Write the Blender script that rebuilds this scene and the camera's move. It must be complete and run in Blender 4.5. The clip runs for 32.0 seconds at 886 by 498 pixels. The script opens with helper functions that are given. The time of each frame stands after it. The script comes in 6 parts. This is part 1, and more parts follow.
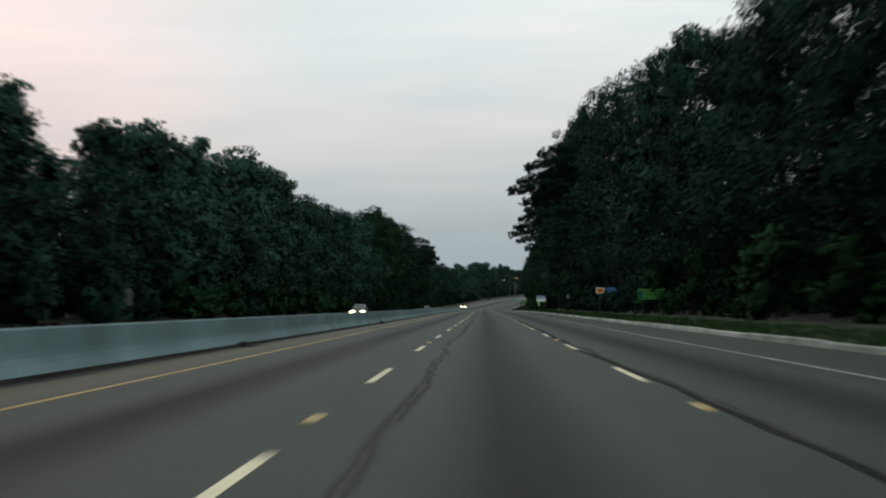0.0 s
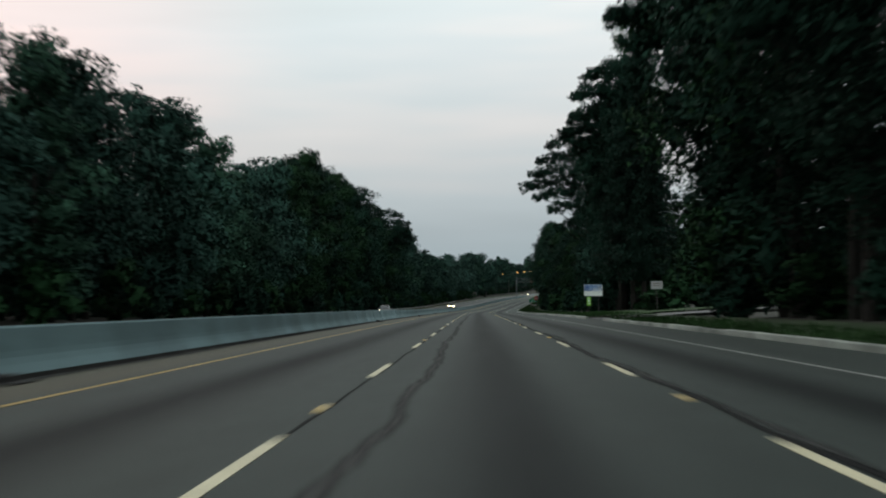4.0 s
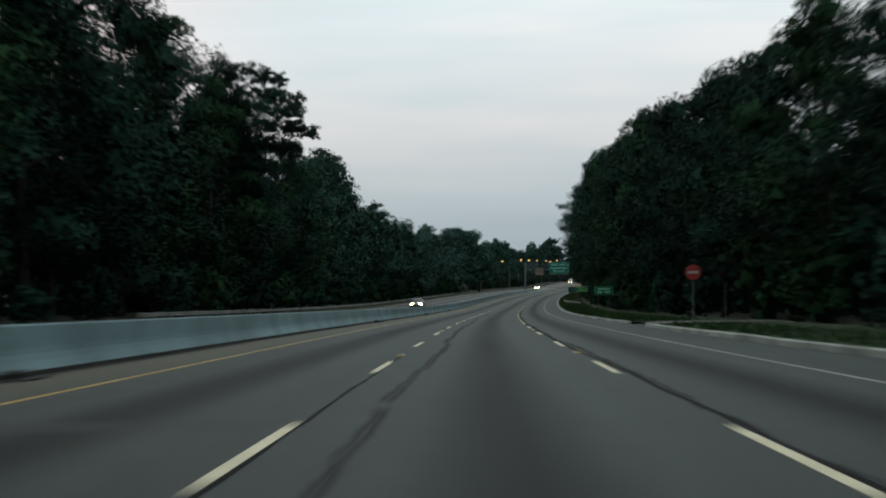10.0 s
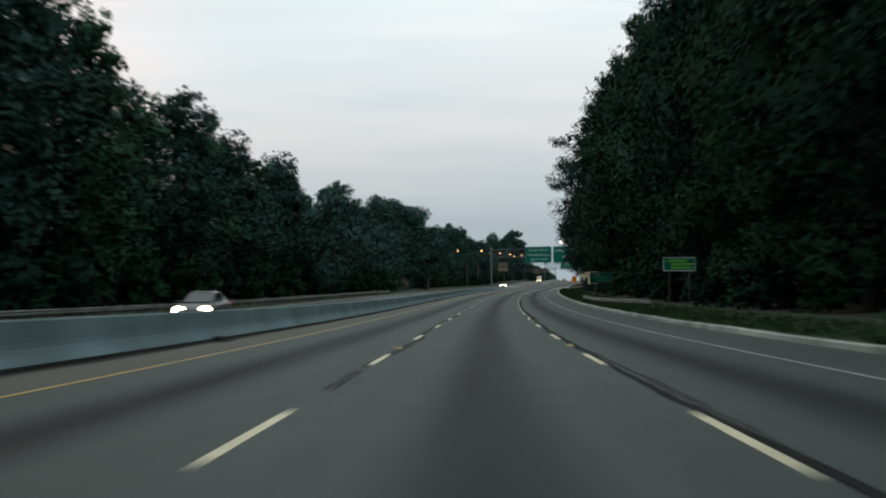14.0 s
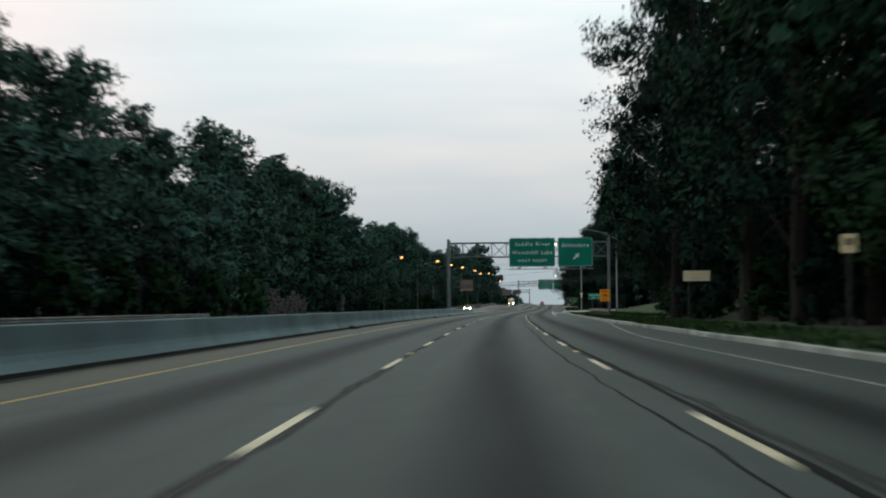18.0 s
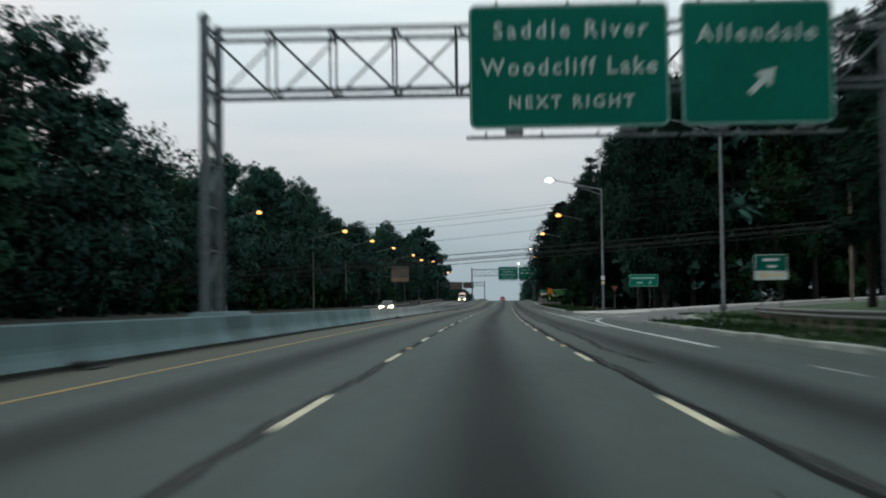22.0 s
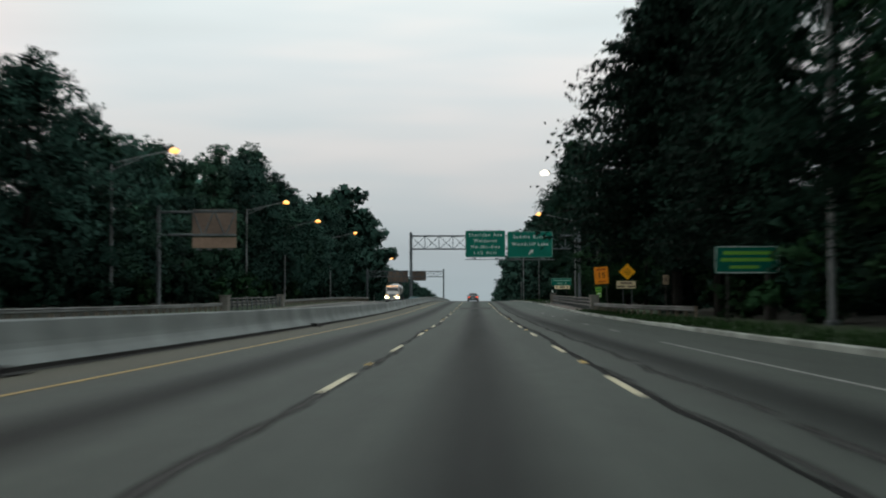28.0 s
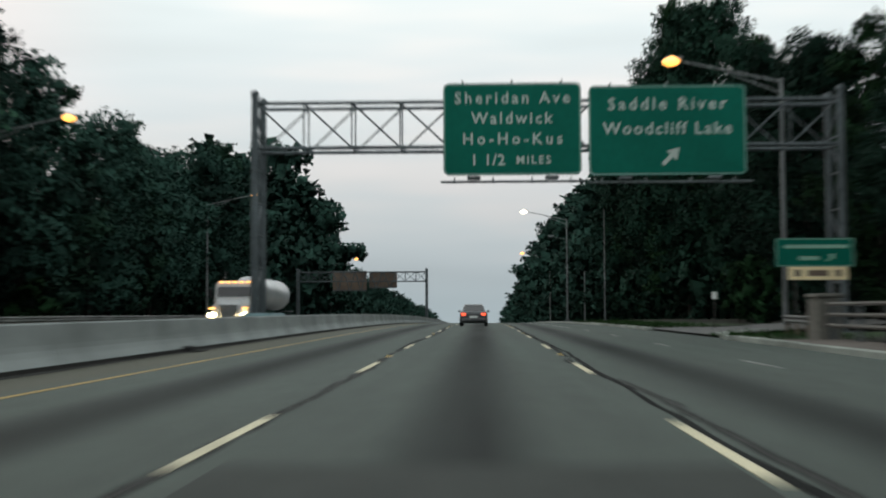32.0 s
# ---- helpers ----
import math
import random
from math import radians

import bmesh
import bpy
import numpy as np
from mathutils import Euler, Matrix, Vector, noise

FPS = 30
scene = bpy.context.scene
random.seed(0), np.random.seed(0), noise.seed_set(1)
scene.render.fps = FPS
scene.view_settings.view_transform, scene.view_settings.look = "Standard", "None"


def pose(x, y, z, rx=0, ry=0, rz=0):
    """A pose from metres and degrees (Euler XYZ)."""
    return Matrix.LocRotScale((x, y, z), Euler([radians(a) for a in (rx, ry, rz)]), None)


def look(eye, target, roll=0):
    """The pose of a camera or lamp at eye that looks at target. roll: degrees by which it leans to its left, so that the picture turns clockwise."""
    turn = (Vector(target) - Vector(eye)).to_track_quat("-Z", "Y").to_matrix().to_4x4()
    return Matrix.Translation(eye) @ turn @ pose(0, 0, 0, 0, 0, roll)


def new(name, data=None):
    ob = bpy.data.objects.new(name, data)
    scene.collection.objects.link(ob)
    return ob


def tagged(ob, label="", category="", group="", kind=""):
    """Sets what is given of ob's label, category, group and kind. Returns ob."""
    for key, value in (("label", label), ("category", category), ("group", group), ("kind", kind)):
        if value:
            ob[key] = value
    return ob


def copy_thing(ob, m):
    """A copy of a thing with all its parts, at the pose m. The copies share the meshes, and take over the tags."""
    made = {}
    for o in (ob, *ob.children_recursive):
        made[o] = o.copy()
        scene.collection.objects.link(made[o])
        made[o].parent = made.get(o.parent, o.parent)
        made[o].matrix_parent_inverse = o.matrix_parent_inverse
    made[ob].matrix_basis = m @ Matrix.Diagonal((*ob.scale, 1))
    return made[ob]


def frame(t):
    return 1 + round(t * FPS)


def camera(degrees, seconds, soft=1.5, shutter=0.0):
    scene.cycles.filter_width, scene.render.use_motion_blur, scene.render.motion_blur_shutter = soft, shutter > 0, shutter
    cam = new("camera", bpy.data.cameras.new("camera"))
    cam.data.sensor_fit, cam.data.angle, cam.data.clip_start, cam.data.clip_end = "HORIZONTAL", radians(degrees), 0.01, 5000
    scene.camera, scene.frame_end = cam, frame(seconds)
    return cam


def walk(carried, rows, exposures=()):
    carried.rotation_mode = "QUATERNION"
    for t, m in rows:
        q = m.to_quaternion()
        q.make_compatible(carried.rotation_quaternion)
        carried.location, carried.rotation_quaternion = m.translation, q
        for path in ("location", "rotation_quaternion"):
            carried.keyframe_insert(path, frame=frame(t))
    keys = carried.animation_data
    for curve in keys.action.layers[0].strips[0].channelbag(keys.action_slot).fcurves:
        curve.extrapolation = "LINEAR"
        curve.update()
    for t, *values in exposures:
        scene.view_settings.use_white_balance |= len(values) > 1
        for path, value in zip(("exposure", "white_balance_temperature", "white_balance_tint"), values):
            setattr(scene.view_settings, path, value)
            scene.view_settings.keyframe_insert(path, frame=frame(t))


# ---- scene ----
cam = camera(40.0, 32.0, soft=2.0, shutter=0.9)
PATH = [
    (0.0, (0.000, 0.000, 1.050), (0.000, 9.998, 1.229), -0.36),
    (0.5, (0.470, 15.186, 0.602), (0.466, 25.185, 0.759), -0.30),
    (1.0, (0.952, 30.372, 0.152), (0.960, 40.370, 0.318), -0.44),
    (1.5, (1.446, 45.557, -0.299), (1.463, 55.556, -0.141), -0.28),
    (2.0, (1.953, 60.742, -0.750), (1.970, 70.741, -0.600), -0.32),
    (2.5, (2.470, 75.926, -1.200), (2.501, 85.925, -1.040), -0.28),
    (3.0, (2.994, 91.111, -1.648), (3.043, 101.109, -1.480), -0.04),
    (3.5, (3.519, 106.295, -2.093), (3.569, 116.294, -1.921), -0.37),
    (5.5, (5.513, 167.037, -3.859), (5.508, 177.035, -3.683), -0.15),
    (6.0, (5.963, 182.224, -4.303), (5.950, 192.222, -4.113), -0.24),
    (6.5, (6.394, 197.411, -4.753), (6.351, 207.409, -4.586), -0.22),
    (7.0, (6.810, 212.598, -5.211), (6.760, 222.597, -5.054), -0.37),
    (7.5, (7.221, 227.786, -5.678), (7.153, 237.783, -5.483), -0.31),
    (8.0, (7.641, 242.972, -6.156), (7.575, 252.971, -6.026), 0.07),
    (8.5, (8.082, 258.158, -6.639), (8.077, 268.157, -6.523), -0.02),
    (9.0, (8.560, 273.343, -7.124), (8.627, 283.342, -6.983), -0.29),
    (9.5, (9.081, 288.526, -7.607), (9.186, 298.525, -7.475), -0.36),
    (10.0, (9.651, 303.708, -8.083), (9.770, 313.706, -7.922), -0.31),
    (10.5, (10.277, 318.888, -8.552), (10.422, 328.886, -8.388), -0.35),
    (11.0, (10.963, 334.065, -9.014), (11.159, 344.062, -8.867), -0.23),
    (11.5, (11.715, 349.240, -9.470), (11.936, 359.236, -9.286), -0.57),
    (12.0, (12.539, 364.411, -9.924), (12.793, 374.406, -9.753), -0.46),
    (12.5, (13.438, 379.577, -10.373), (13.747, 389.571, -10.202), -0.36),
    (13.0, (14.418, 394.739, -10.817), (14.791, 404.731, -10.660), -0.09),
    (13.5, (15.475, 409.896, -11.249), (15.913, 419.886, -11.092), -0.42),
    (14.0, (16.608, 425.049, -11.659), (17.100, 435.035, -11.473), -0.69),
    (14.5, (17.812, 440.196, -12.042), (18.343, 450.179, -11.822), -0.69),
    (16.5, (23.255, 500.740, -13.196), (23.917, 510.713, -12.882), 0.32),
    (17.0, (24.771, 515.863, -13.392), (25.475, 525.831, -13.030), -0.46),
    (17.5, (26.355, 530.979, -13.560), (27.119, 540.944, -13.205), -0.43),
    (18.0, (28.011, 546.088, -13.706), (28.813, 556.048, -13.314), -0.39),
    (18.5, (29.742, 561.188, -13.837), (30.596, 571.144, -13.433), -0.04),
    (19.0, (31.550, 576.280, -13.961), (32.472, 586.230, -13.585), -0.28),
    (19.5, (33.433, 591.362, -14.083), (34.405, 601.308, -13.717), -0.43),
    (20.0, (35.391, 606.435, -14.207), (36.421, 616.375, -13.830), -0.50),
    (20.5, (37.424, 621.498, -14.335), (38.498, 631.433, -13.951), -0.28),
    (21.0, (39.529, 636.551, -14.467), (40.648, 646.481, -14.087), -0.48),
    (21.5, (41.706, 651.594, -14.604), (42.867, 661.519, -14.232), -0.38),
    (22.0, (43.957, 666.625, -14.745), (45.176, 676.544, -14.381), -0.71),
    (22.5, (46.277, 681.647, -14.888), (47.564, 691.556, -14.504), -0.30),
    (23.0, (48.661, 696.658, -15.026), (49.976, 706.564, -14.649), -0.06),
    (23.5, (51.102, 711.660, -15.160), (52.418, 721.566, -14.783), -0.11),
    (24.0, (53.590, 726.654, -15.287), (54.931, 736.557, -14.905), -0.36),
    (24.5, (56.122, 741.642, -15.407), (57.490, 751.541, -15.036), -0.29),
    (25.0, (58.692, 756.622, -15.520), (60.079, 766.517, -15.107), -0.01),
    (25.5, (61.297, 771.597, -15.631), (62.721, 781.487, -15.243), -0.33),
    (27.5, (71.939, 831.457, -16.096), (73.447, 841.335, -15.727), -0.31),
    (28.0, (74.616, 846.418, -16.219), (76.086, 856.303, -15.846), -0.10),
    (28.5, (77.289, 861.381, -16.339), (78.741, 871.269, -15.991), -0.37),
    (29.0, (79.950, 876.346, -16.448), (81.393, 886.234, -16.071), -0.25),
    (29.5, (82.604, 891.312, -16.543), (84.030, 901.201, -16.123), -0.02),
    (30.0, (85.252, 906.280, -16.615), (86.693, 916.167, -16.207), -0.68),
    (30.5, (87.896, 921.248, -16.662), (89.335, 931.134, -16.216), -0.68),
    (31.0, (90.539, 936.216, -16.679), (91.973, 946.099, -16.162), -0.08),
    (31.5, (93.179, 951.185, -16.665), (94.619, 961.069, -16.171), -0.41),
    (32.0, (95.819, 966.154, -16.620), (97.239, 976.038, -16.087), -0.24),
]
EXPOSURE = [(0.0, 0.0, 6600, 9), (7.0, 0.02, 6450, 8), (11.0, 0.0, 6400, 8), (12.0, 0.08, 6400, 8), (13.5, 0.08, 6420, 8), (16.5, 0.1, 6500, 9), (20.0, 0.1, 6400, 8), (21.0, 0.0, 6300, 7), (22.0, -0.04, 6250, 7), (24.0, 0.0, 6450, 8), (25.0, 0.04, 6750, 9), (28.5, -0.04, 6580, 9), (30.0, 0.0, 6600, 10), (31.0, 0.06, 6600, 9), (32.0, 0.06, 6600, 9)]
walk(cam, [(t, look(e, g, r)) for t, e, g, r in PATH], EXPOSURE)

# ---- light ----
world = bpy.data.worlds.new("dusk_sky")
scene.world = world
world.use_nodes = True
wn, wl = world.node_tree.nodes, world.node_tree.links
wn.clear()
w_out = wn.new("ShaderNodeOutputWorld")
w_bg = wn.new("ShaderNodeBackground")
w_sky = wn.new("ShaderNodeTexSky")
w_sky.sky_type, w_sky.sun_disc = "NISHITA", False
w_sky.sun_elevation, w_sky.sun_rotation = radians(4), radians(-60)
w_sky.air_density, w_sky.dust_density = 1.5, 3.0
w_gain = wn.new("ShaderNodeVectorMath")
w_gain.operation = "SCALE"
w_gain.inputs[3].default_value = 0.10
wl.new(w_sky.outputs[0], w_gain.inputs[0])
w_co = wn.new("ShaderNodeTexCoord")
w_sep = wn.new("ShaderNodeSeparateXYZ")
wl.new(w_co.outputs["Generated"], w_sep.inputs[0])
# cloud sheet: a veil that is pale high up and grey-blue low down
w_ramp = wn.new("ShaderNodeValToRGB")
stops = [(0.0, (0.30, 0.36, 0.39)), (0.03, (0.33, 0.385, 0.415)), (0.10, (0.44, 0.49, 0.52)), (0.18, (0.562, 0.62, 0.650)), (0.27, (0.675, 0.75, 0.765)), (1.0, (0.645, 0.72, 0.74))]
while len(w_ramp.color_ramp.elements) < len(stops):
    w_ramp.color_ramp.elements.new(0.5)
for el, (p, c) in zip(w_ramp.color_ramp.elements, stops):
    el.position, el.color = p, (*c, 1)
wl.new(w_sep.outputs["Z"], w_ramp.inputs[0])
# long soft streaks
w_map = wn.new("ShaderNodeMapping")
w_map.inputs["Scale"].default_value = (1.3, 1.3, 9.0)
w_map.inputs["Rotation"].default_value = (0.0, radians(7), 0.0)
wl.new(w_co.outputs["Generated"], w_map.inputs[0])
w_noise = wn.new("ShaderNodeTexNoise")
w_noise.inputs["Scale"].default_value, w_noise.inputs["Detail"].default_value = 1.7, 3.0
wl.new(w_map.outputs[0], w_noise.inputs["Vector"])
w_str = wn.new("ShaderNodeMapRange")
for i, v in ((1, 0.35), (2, 0.68), (3, 0.93), (4, 1.10)):
    w_str.inputs[i].default_value = v
wl.new(w_noise.outputs["Fac"], w_str.inputs[0])
# pink glow towards the sun's side, above the left-hand woods
w_dot = wn.new("ShaderNodeVectorMath")
w_dot.operation = "DOT_PRODUCT"
w_dot.inputs[1].default_value = Vector((-0.50, 0.82, 0.27)).normalized()
wl.new(w_co.outputs["Generated"], w_dot.inputs[0])
w_pk = wn.new("ShaderNodeMapRange")
w_pk.interpolation_type = "SMOOTHSTEP"
for i, v in ((1, 0.90), (2, 1.0), (3, 0.0), (4, 1.0)):
    w_pk.inputs[i].default_value = v
wl.new(w_dot.outputs["Value"], w_pk.inputs[0])
w_tint = wn.new("ShaderNodeMix")
w_tint.data_type = "RGBA"
w_tint.inputs[6].default_value = (1, 1, 1, 1)
w_tint.inputs[7].default_value = (1.34, 1.02, 0.97, 1)
wl.new(w_pk.outputs[0], w_tint.inputs[0])
w_mul = wn.new("ShaderNodeVectorMath")
w_mul.operation = "MULTIPLY"
wl.new(w_ramp.outputs[0], w_mul.inputs[0])
wl.new(w_tint.outputs[2], w_mul.inputs[1])
w_mul2 = wn.new("ShaderNodeVectorMath")
w_mul2.operation = "SCALE"
wl.new(w_mul.outputs[0], w_mul2.inputs[0])
wl.new(w_str.outputs[0], w_mul2.inputs[3])
w_mix = wn.new("ShaderNodeMix")
w_mix.data_type = "RGBA"
w_mix.inputs[0].default_value = 0.9
wl.new(w_gain.outputs[0], w_mix.inputs[6])
# faint peach on the brighter streaks
w_warm = wn.new("ShaderNodeMix")
w_warm.data_type = "RGBA"
w_warm.inputs[6].default_value = (1, 1, 1, 1)
w_warm.inputs[7].default_value = (1.10, 1.0, 0.965, 1)
w_pm = wn.new("ShaderNodeMapRange")
w_pm.interpolation_type = "SMOOTHSTEP"
for i, v in ((1, 0.46), (2, 0.66), (3, 0.0), (4, 1.0)):
    w_pm.inputs[i].default_value = v
wl.new(w_noise.outputs["Fac"], w_pm.inputs[0])
wl.new(w_pm.outputs[0], w_warm.inputs[0])
w_mul3 = wn.new("ShaderNodeVectorMath")
w_mul3.operation = "MULTIPLY"
wl.new(w_mul2.outputs[0], w_mul3.inputs[0])
wl.new(w_warm.outputs[2], w_mul3.inputs[1])
wl.new(w_mul3.outputs[0], w_mix.inputs[7])
wl.new(w_mix.outputs[2], w_bg.inputs["Color"])
w_bg.inputs["Strength"].default_value = 1.38
wl.new(w_bg.outputs[0], w_out.inputs[0])

sun = new("sun", bpy.data.lights.new("sun", "SUN"))
sun.data.energy, sun.data.angle, sun.data.color = 0.25, radians(25), (1.0, 0.86, 0.76)
sun.matrix_world = look((0, 0, 0), (0.72, -0.42, -0.5))


# ---- materials ----
def material(name, base, rough=0.8, metal=0.0, grain=8.0, vary=0.25, stain=0.35, bump=0.15, tint=0.0, rand=0.0, emit=0.0, emit_col=None, spec=0.3):
    """A surface with fine grain, broad stains and relief, in object space."""
    m = bpy.data.materials.new(name)
    m.use_nodes = True
    n, l = m.node_tree.nodes, m.node_tree.links
    b = n["Principled BSDF"]
    b.inputs["Roughness"].default_value, b.inputs["Metallic"].default_value = rough, metal
    b.inputs["Specular IOR Level"].default_value = spec
    co = n.new("ShaderNodeNewGeometry")
    fine = n.new("ShaderNodeTexNoise")
    fine.inputs["Scale"].default_value, fine.inputs["Detail"].default_value = grain, 5.0
    broad = n.new("ShaderNodeTexNoise")
    broad.inputs["Scale"].default_value, broad.inputs["Detail"].default_value = grain * 0.06, 3.0
    l.new(co.outputs["Position"], fine.inputs["Vector"])
    l.new(co.outputs["Position"], broad.inputs["Vector"])
    a = n.new("ShaderNodeMapRange")
    for i, v in ((1, 0.3), (2, 0.7), (3, 1 - vary), (4, 1 + vary)):
        a.inputs[i].default_value = v
    l.new(fine.outputs["Fac"], a.inputs[0])
    c = n.new("ShaderNodeMapRange")
    for i, v in ((1, 0.35), (2, 0.65), (3, 1 - stain), (4, 1 + stain * 0.6)):
        c.inputs[i].default_value = v
    l.new(broad.outputs["Fac"], c.inputs[0])
    prod = n.new("ShaderNodeMath")
    prod.operation = "MULTIPLY"
    l.new(a.outputs[0], prod.inputs[0])
    l.new(c.outputs[0], prod.inputs[1])
    last = prod
    if rand:
        info = n.new("ShaderNodeObjectInfo")
        rr = n.new("ShaderNodeMapRange")
        rr.inputs[3].default_value, rr.inputs[4].default_value = 1 - rand, 1 + rand
        l.new(info.outputs["Random"], rr.inputs[0])
        p2 = n.new("ShaderNodeMath")
        p2.operation = "MULTIPLY"
        l.new(prod.outputs[0], p2.inputs[0])
        l.new(rr.outputs[0], p2.inputs[1])
        last = p2
    col = n.new("ShaderNodeVectorMath")
    col.operation = "SCALE"
    col.inputs[0].default_value = base[:3]
    l.new(last.outputs[0], col.inputs[3])
    l.new(col.outputs[0], b.inputs["Base Color"])
    if bump:
        bp = n.new("ShaderNodeBump")
        bp.inputs["Strength"].default_value, bp.inputs["Distance"].default_value = bump, 0.02
        l.new(fine.outputs["Fac"], bp.inputs["Height"])
        l.new(bp.outputs[0], b.inputs["Normal"])
    if emit:
        b.inputs["Emission Color"].default_value = (*(emit_col or base[:3]), 1)
        b.inputs["Emission Strength"].default_value = emit
    return m


def road_material(name, base, lanes, width, dust=0.0):
    """Worn asphalt: aggregate, broad patches, and a dark oil strip along the middle of each lane (UV: across, along, in metres)."""
    m = material(name, base, rough=0.70, grain=40.0, vary=0.25, stain=0.16, bump=0.3, spec=0.2)
    n, l = m.node_tree.nodes, m.node_tree.links
    b = n["Principled BSDF"]
    src = b.inputs["Base Color"].links[0].from_socket
    uv = n.new("ShaderNodeUVMap")
    uv.uv_map = "UVMap"
    sep = n.new("ShaderNodeSeparateXYZ")
    l.new(uv.outputs[0], sep.inputs[0])
    wob = n.new("ShaderNodeTexNoise")
    wob.noise_dimensions = "2D"
    mp = n.new("ShaderNodeMapping")
    mp.inputs["Scale"].default_value = (1.2, 0.05, 1)
    l.new(uv.outputs[0], mp.inputs[0])
    l.new(mp.outputs[0], wob.inputs["Vector"])
    wob.inputs["Scale"].default_value, wob.inputs["Detail"].default_value = 1.0, 4.0
    total = None
    for centre in lanes:
        d = n.new("ShaderNodeMath")
        d.operation = "SUBTRACT"
        d.inputs[1].default_value = centre
        l.new(sep.outputs["X"], d.inputs[0])
        ab = n.new("ShaderNodeMath")
        ab.operation = "ABSOLUTE"
        l.new(d.outputs[0], ab.inputs[0])
        r = n.new("ShaderNodeMapRange")
        r.interpolation_type = "SMOOTHSTEP"
        for i, v in ((1, width), (2, 0.05), (3, 0.0), (4, 1.0)):
            r.inputs[i].default_value = v
        l.new(ab.outputs[0], r.inputs[0])
        if total is None:
            total = r
        else:
            s = n.new("ShaderNodeMath")
            s.operation = "ADD"
            l.new(total.outputs[0], s.inputs[0])
            l.new(r.outputs[0], s.inputs[1])
            total = s
    k = n.new("ShaderNodeMapRange")
    for i, v in ((1, 0.25), (2, 0.75), (3, 0.68), (4, 0.95)):
        k.inputs[i].default_value = v
    l.new(wob.outputs["Fac"], k.inputs[0])
    f = n.new("ShaderNodeMath")
    f.operation = "MULTIPLY"
    l.new(total.outputs[0], f.inputs[0])
    l.new(k.outputs[0], f.inputs[1])
    # long worn streaks and patches
    st = n.new("ShaderNodeMapRange")
    for i, v in ((1, 0.3), (2, 0.7), (3, 0.88), (4, 1.10)):
        st.inputs[i].default_value = v
    l.new(wob.outputs["Fac"], st.inputs[0])
    g = n.new("ShaderNodeVectorMath")
    g.operation = "SCALE"
    l.new(src, g.inputs[0])
    l.new(st.outputs[0], g.inputs[3])
    mix = n.new("ShaderNodeMix")
    mix.data_type = "RGBA"
    mix.inputs[7].default_value = (0.010, 0.012, 0.012, 1)
    # surfacing tone along the road: early tree shade and later warm flare painted in
    along_road = n.new("ShaderNodeMapRange")
    for i, v in ((1, 0.0), (2, 1000.0), (3, 0.0), (4, 1.0)):
        along_road.inputs[i].default_value = v
    l.new(sep.outputs["Y"], along_road.inputs[0])
    light_tone = n.new("ShaderNodeValToRGB")
    for p, r, g_, b_ in ((0.06, 0.47, 0.46, 0.45), (0.2, 0.47, 0.46, 0.45), (0.3, 0.51, 0.51, 0.51), (0.4, 0.64, 0.66, 0.66), (0.55, 0.74, 0.74, 0.74), (0.63, 0.78, 0.80, 0.80), (0.70, 0.80, 0.82, 0.82), (0.77, 0.90, 0.84, 0.81), (0.85, 0.84, 0.75, 0.72), (0.94, 0.87, 0.78, 0.75)):
        light_tone.color_ramp.elements.new(p).color = (r, g_, b_, 1)
    light_tone.color_ramp.elements[0].color, light_tone.color_ramp.elements[-1].color = (0.40, 0.39, 0.375, 1), (1.0, 0.94, 0.91, 1)
    l.new(along_road.outputs[0], light_tone.inputs[0])
    g2 = n.new("ShaderNodeVectorMath")
    g2.operation = "MULTIPLY"
    l.new(g.outputs[0], g2.inputs[0])
    l.new(light_tone.outputs[0], g2.inputs[1])
    g = g2
    # brown dust gathered on the left shoulder
    du = n.new("ShaderNodeMath")
    l.new(sep.outputs["X"], du.inputs[0])
    l.new(wob.outputs["Fac"], du.inputs[1])
    dr = n.new("ShaderNodeMapRange")
    dr.interpolation_type = "SMOOTHSTEP"
    for i, v in ((1, -5.9), (2, -4.6), (3, dust), (4, 0.0)):
        dr.inputs[i].default_value = v
    l.new(du.outputs[0], dr.inputs[0])
    dm = n.new("ShaderNodeMix")
    dm.data_type = "RGBA"
    dm.inputs[7].default_value = (0.088, 0.078, 0.050, 1)
    l.new(dr.outputs[0], dm.inputs[0])
    l.new(g.outputs[0], dm.inputs[6])
    l.new(f.outputs[0], mix.inputs[0])
    l.new(dm.outputs[2], mix.inputs[6])
    l.new(mix.outputs[2], b.inputs["Base Color"])
    # the oiled strip is duller than the polished wheel tracks
    gl = n.new("ShaderNodeMapRange")
    gl.inputs[3].default_value, gl.inputs[4].default_value = 0.20, 0.05
    l.new(f.outputs[0], gl.inputs[0])
    l.new(gl.outputs[0], b.inputs["Specular IOR Level"])
    return m


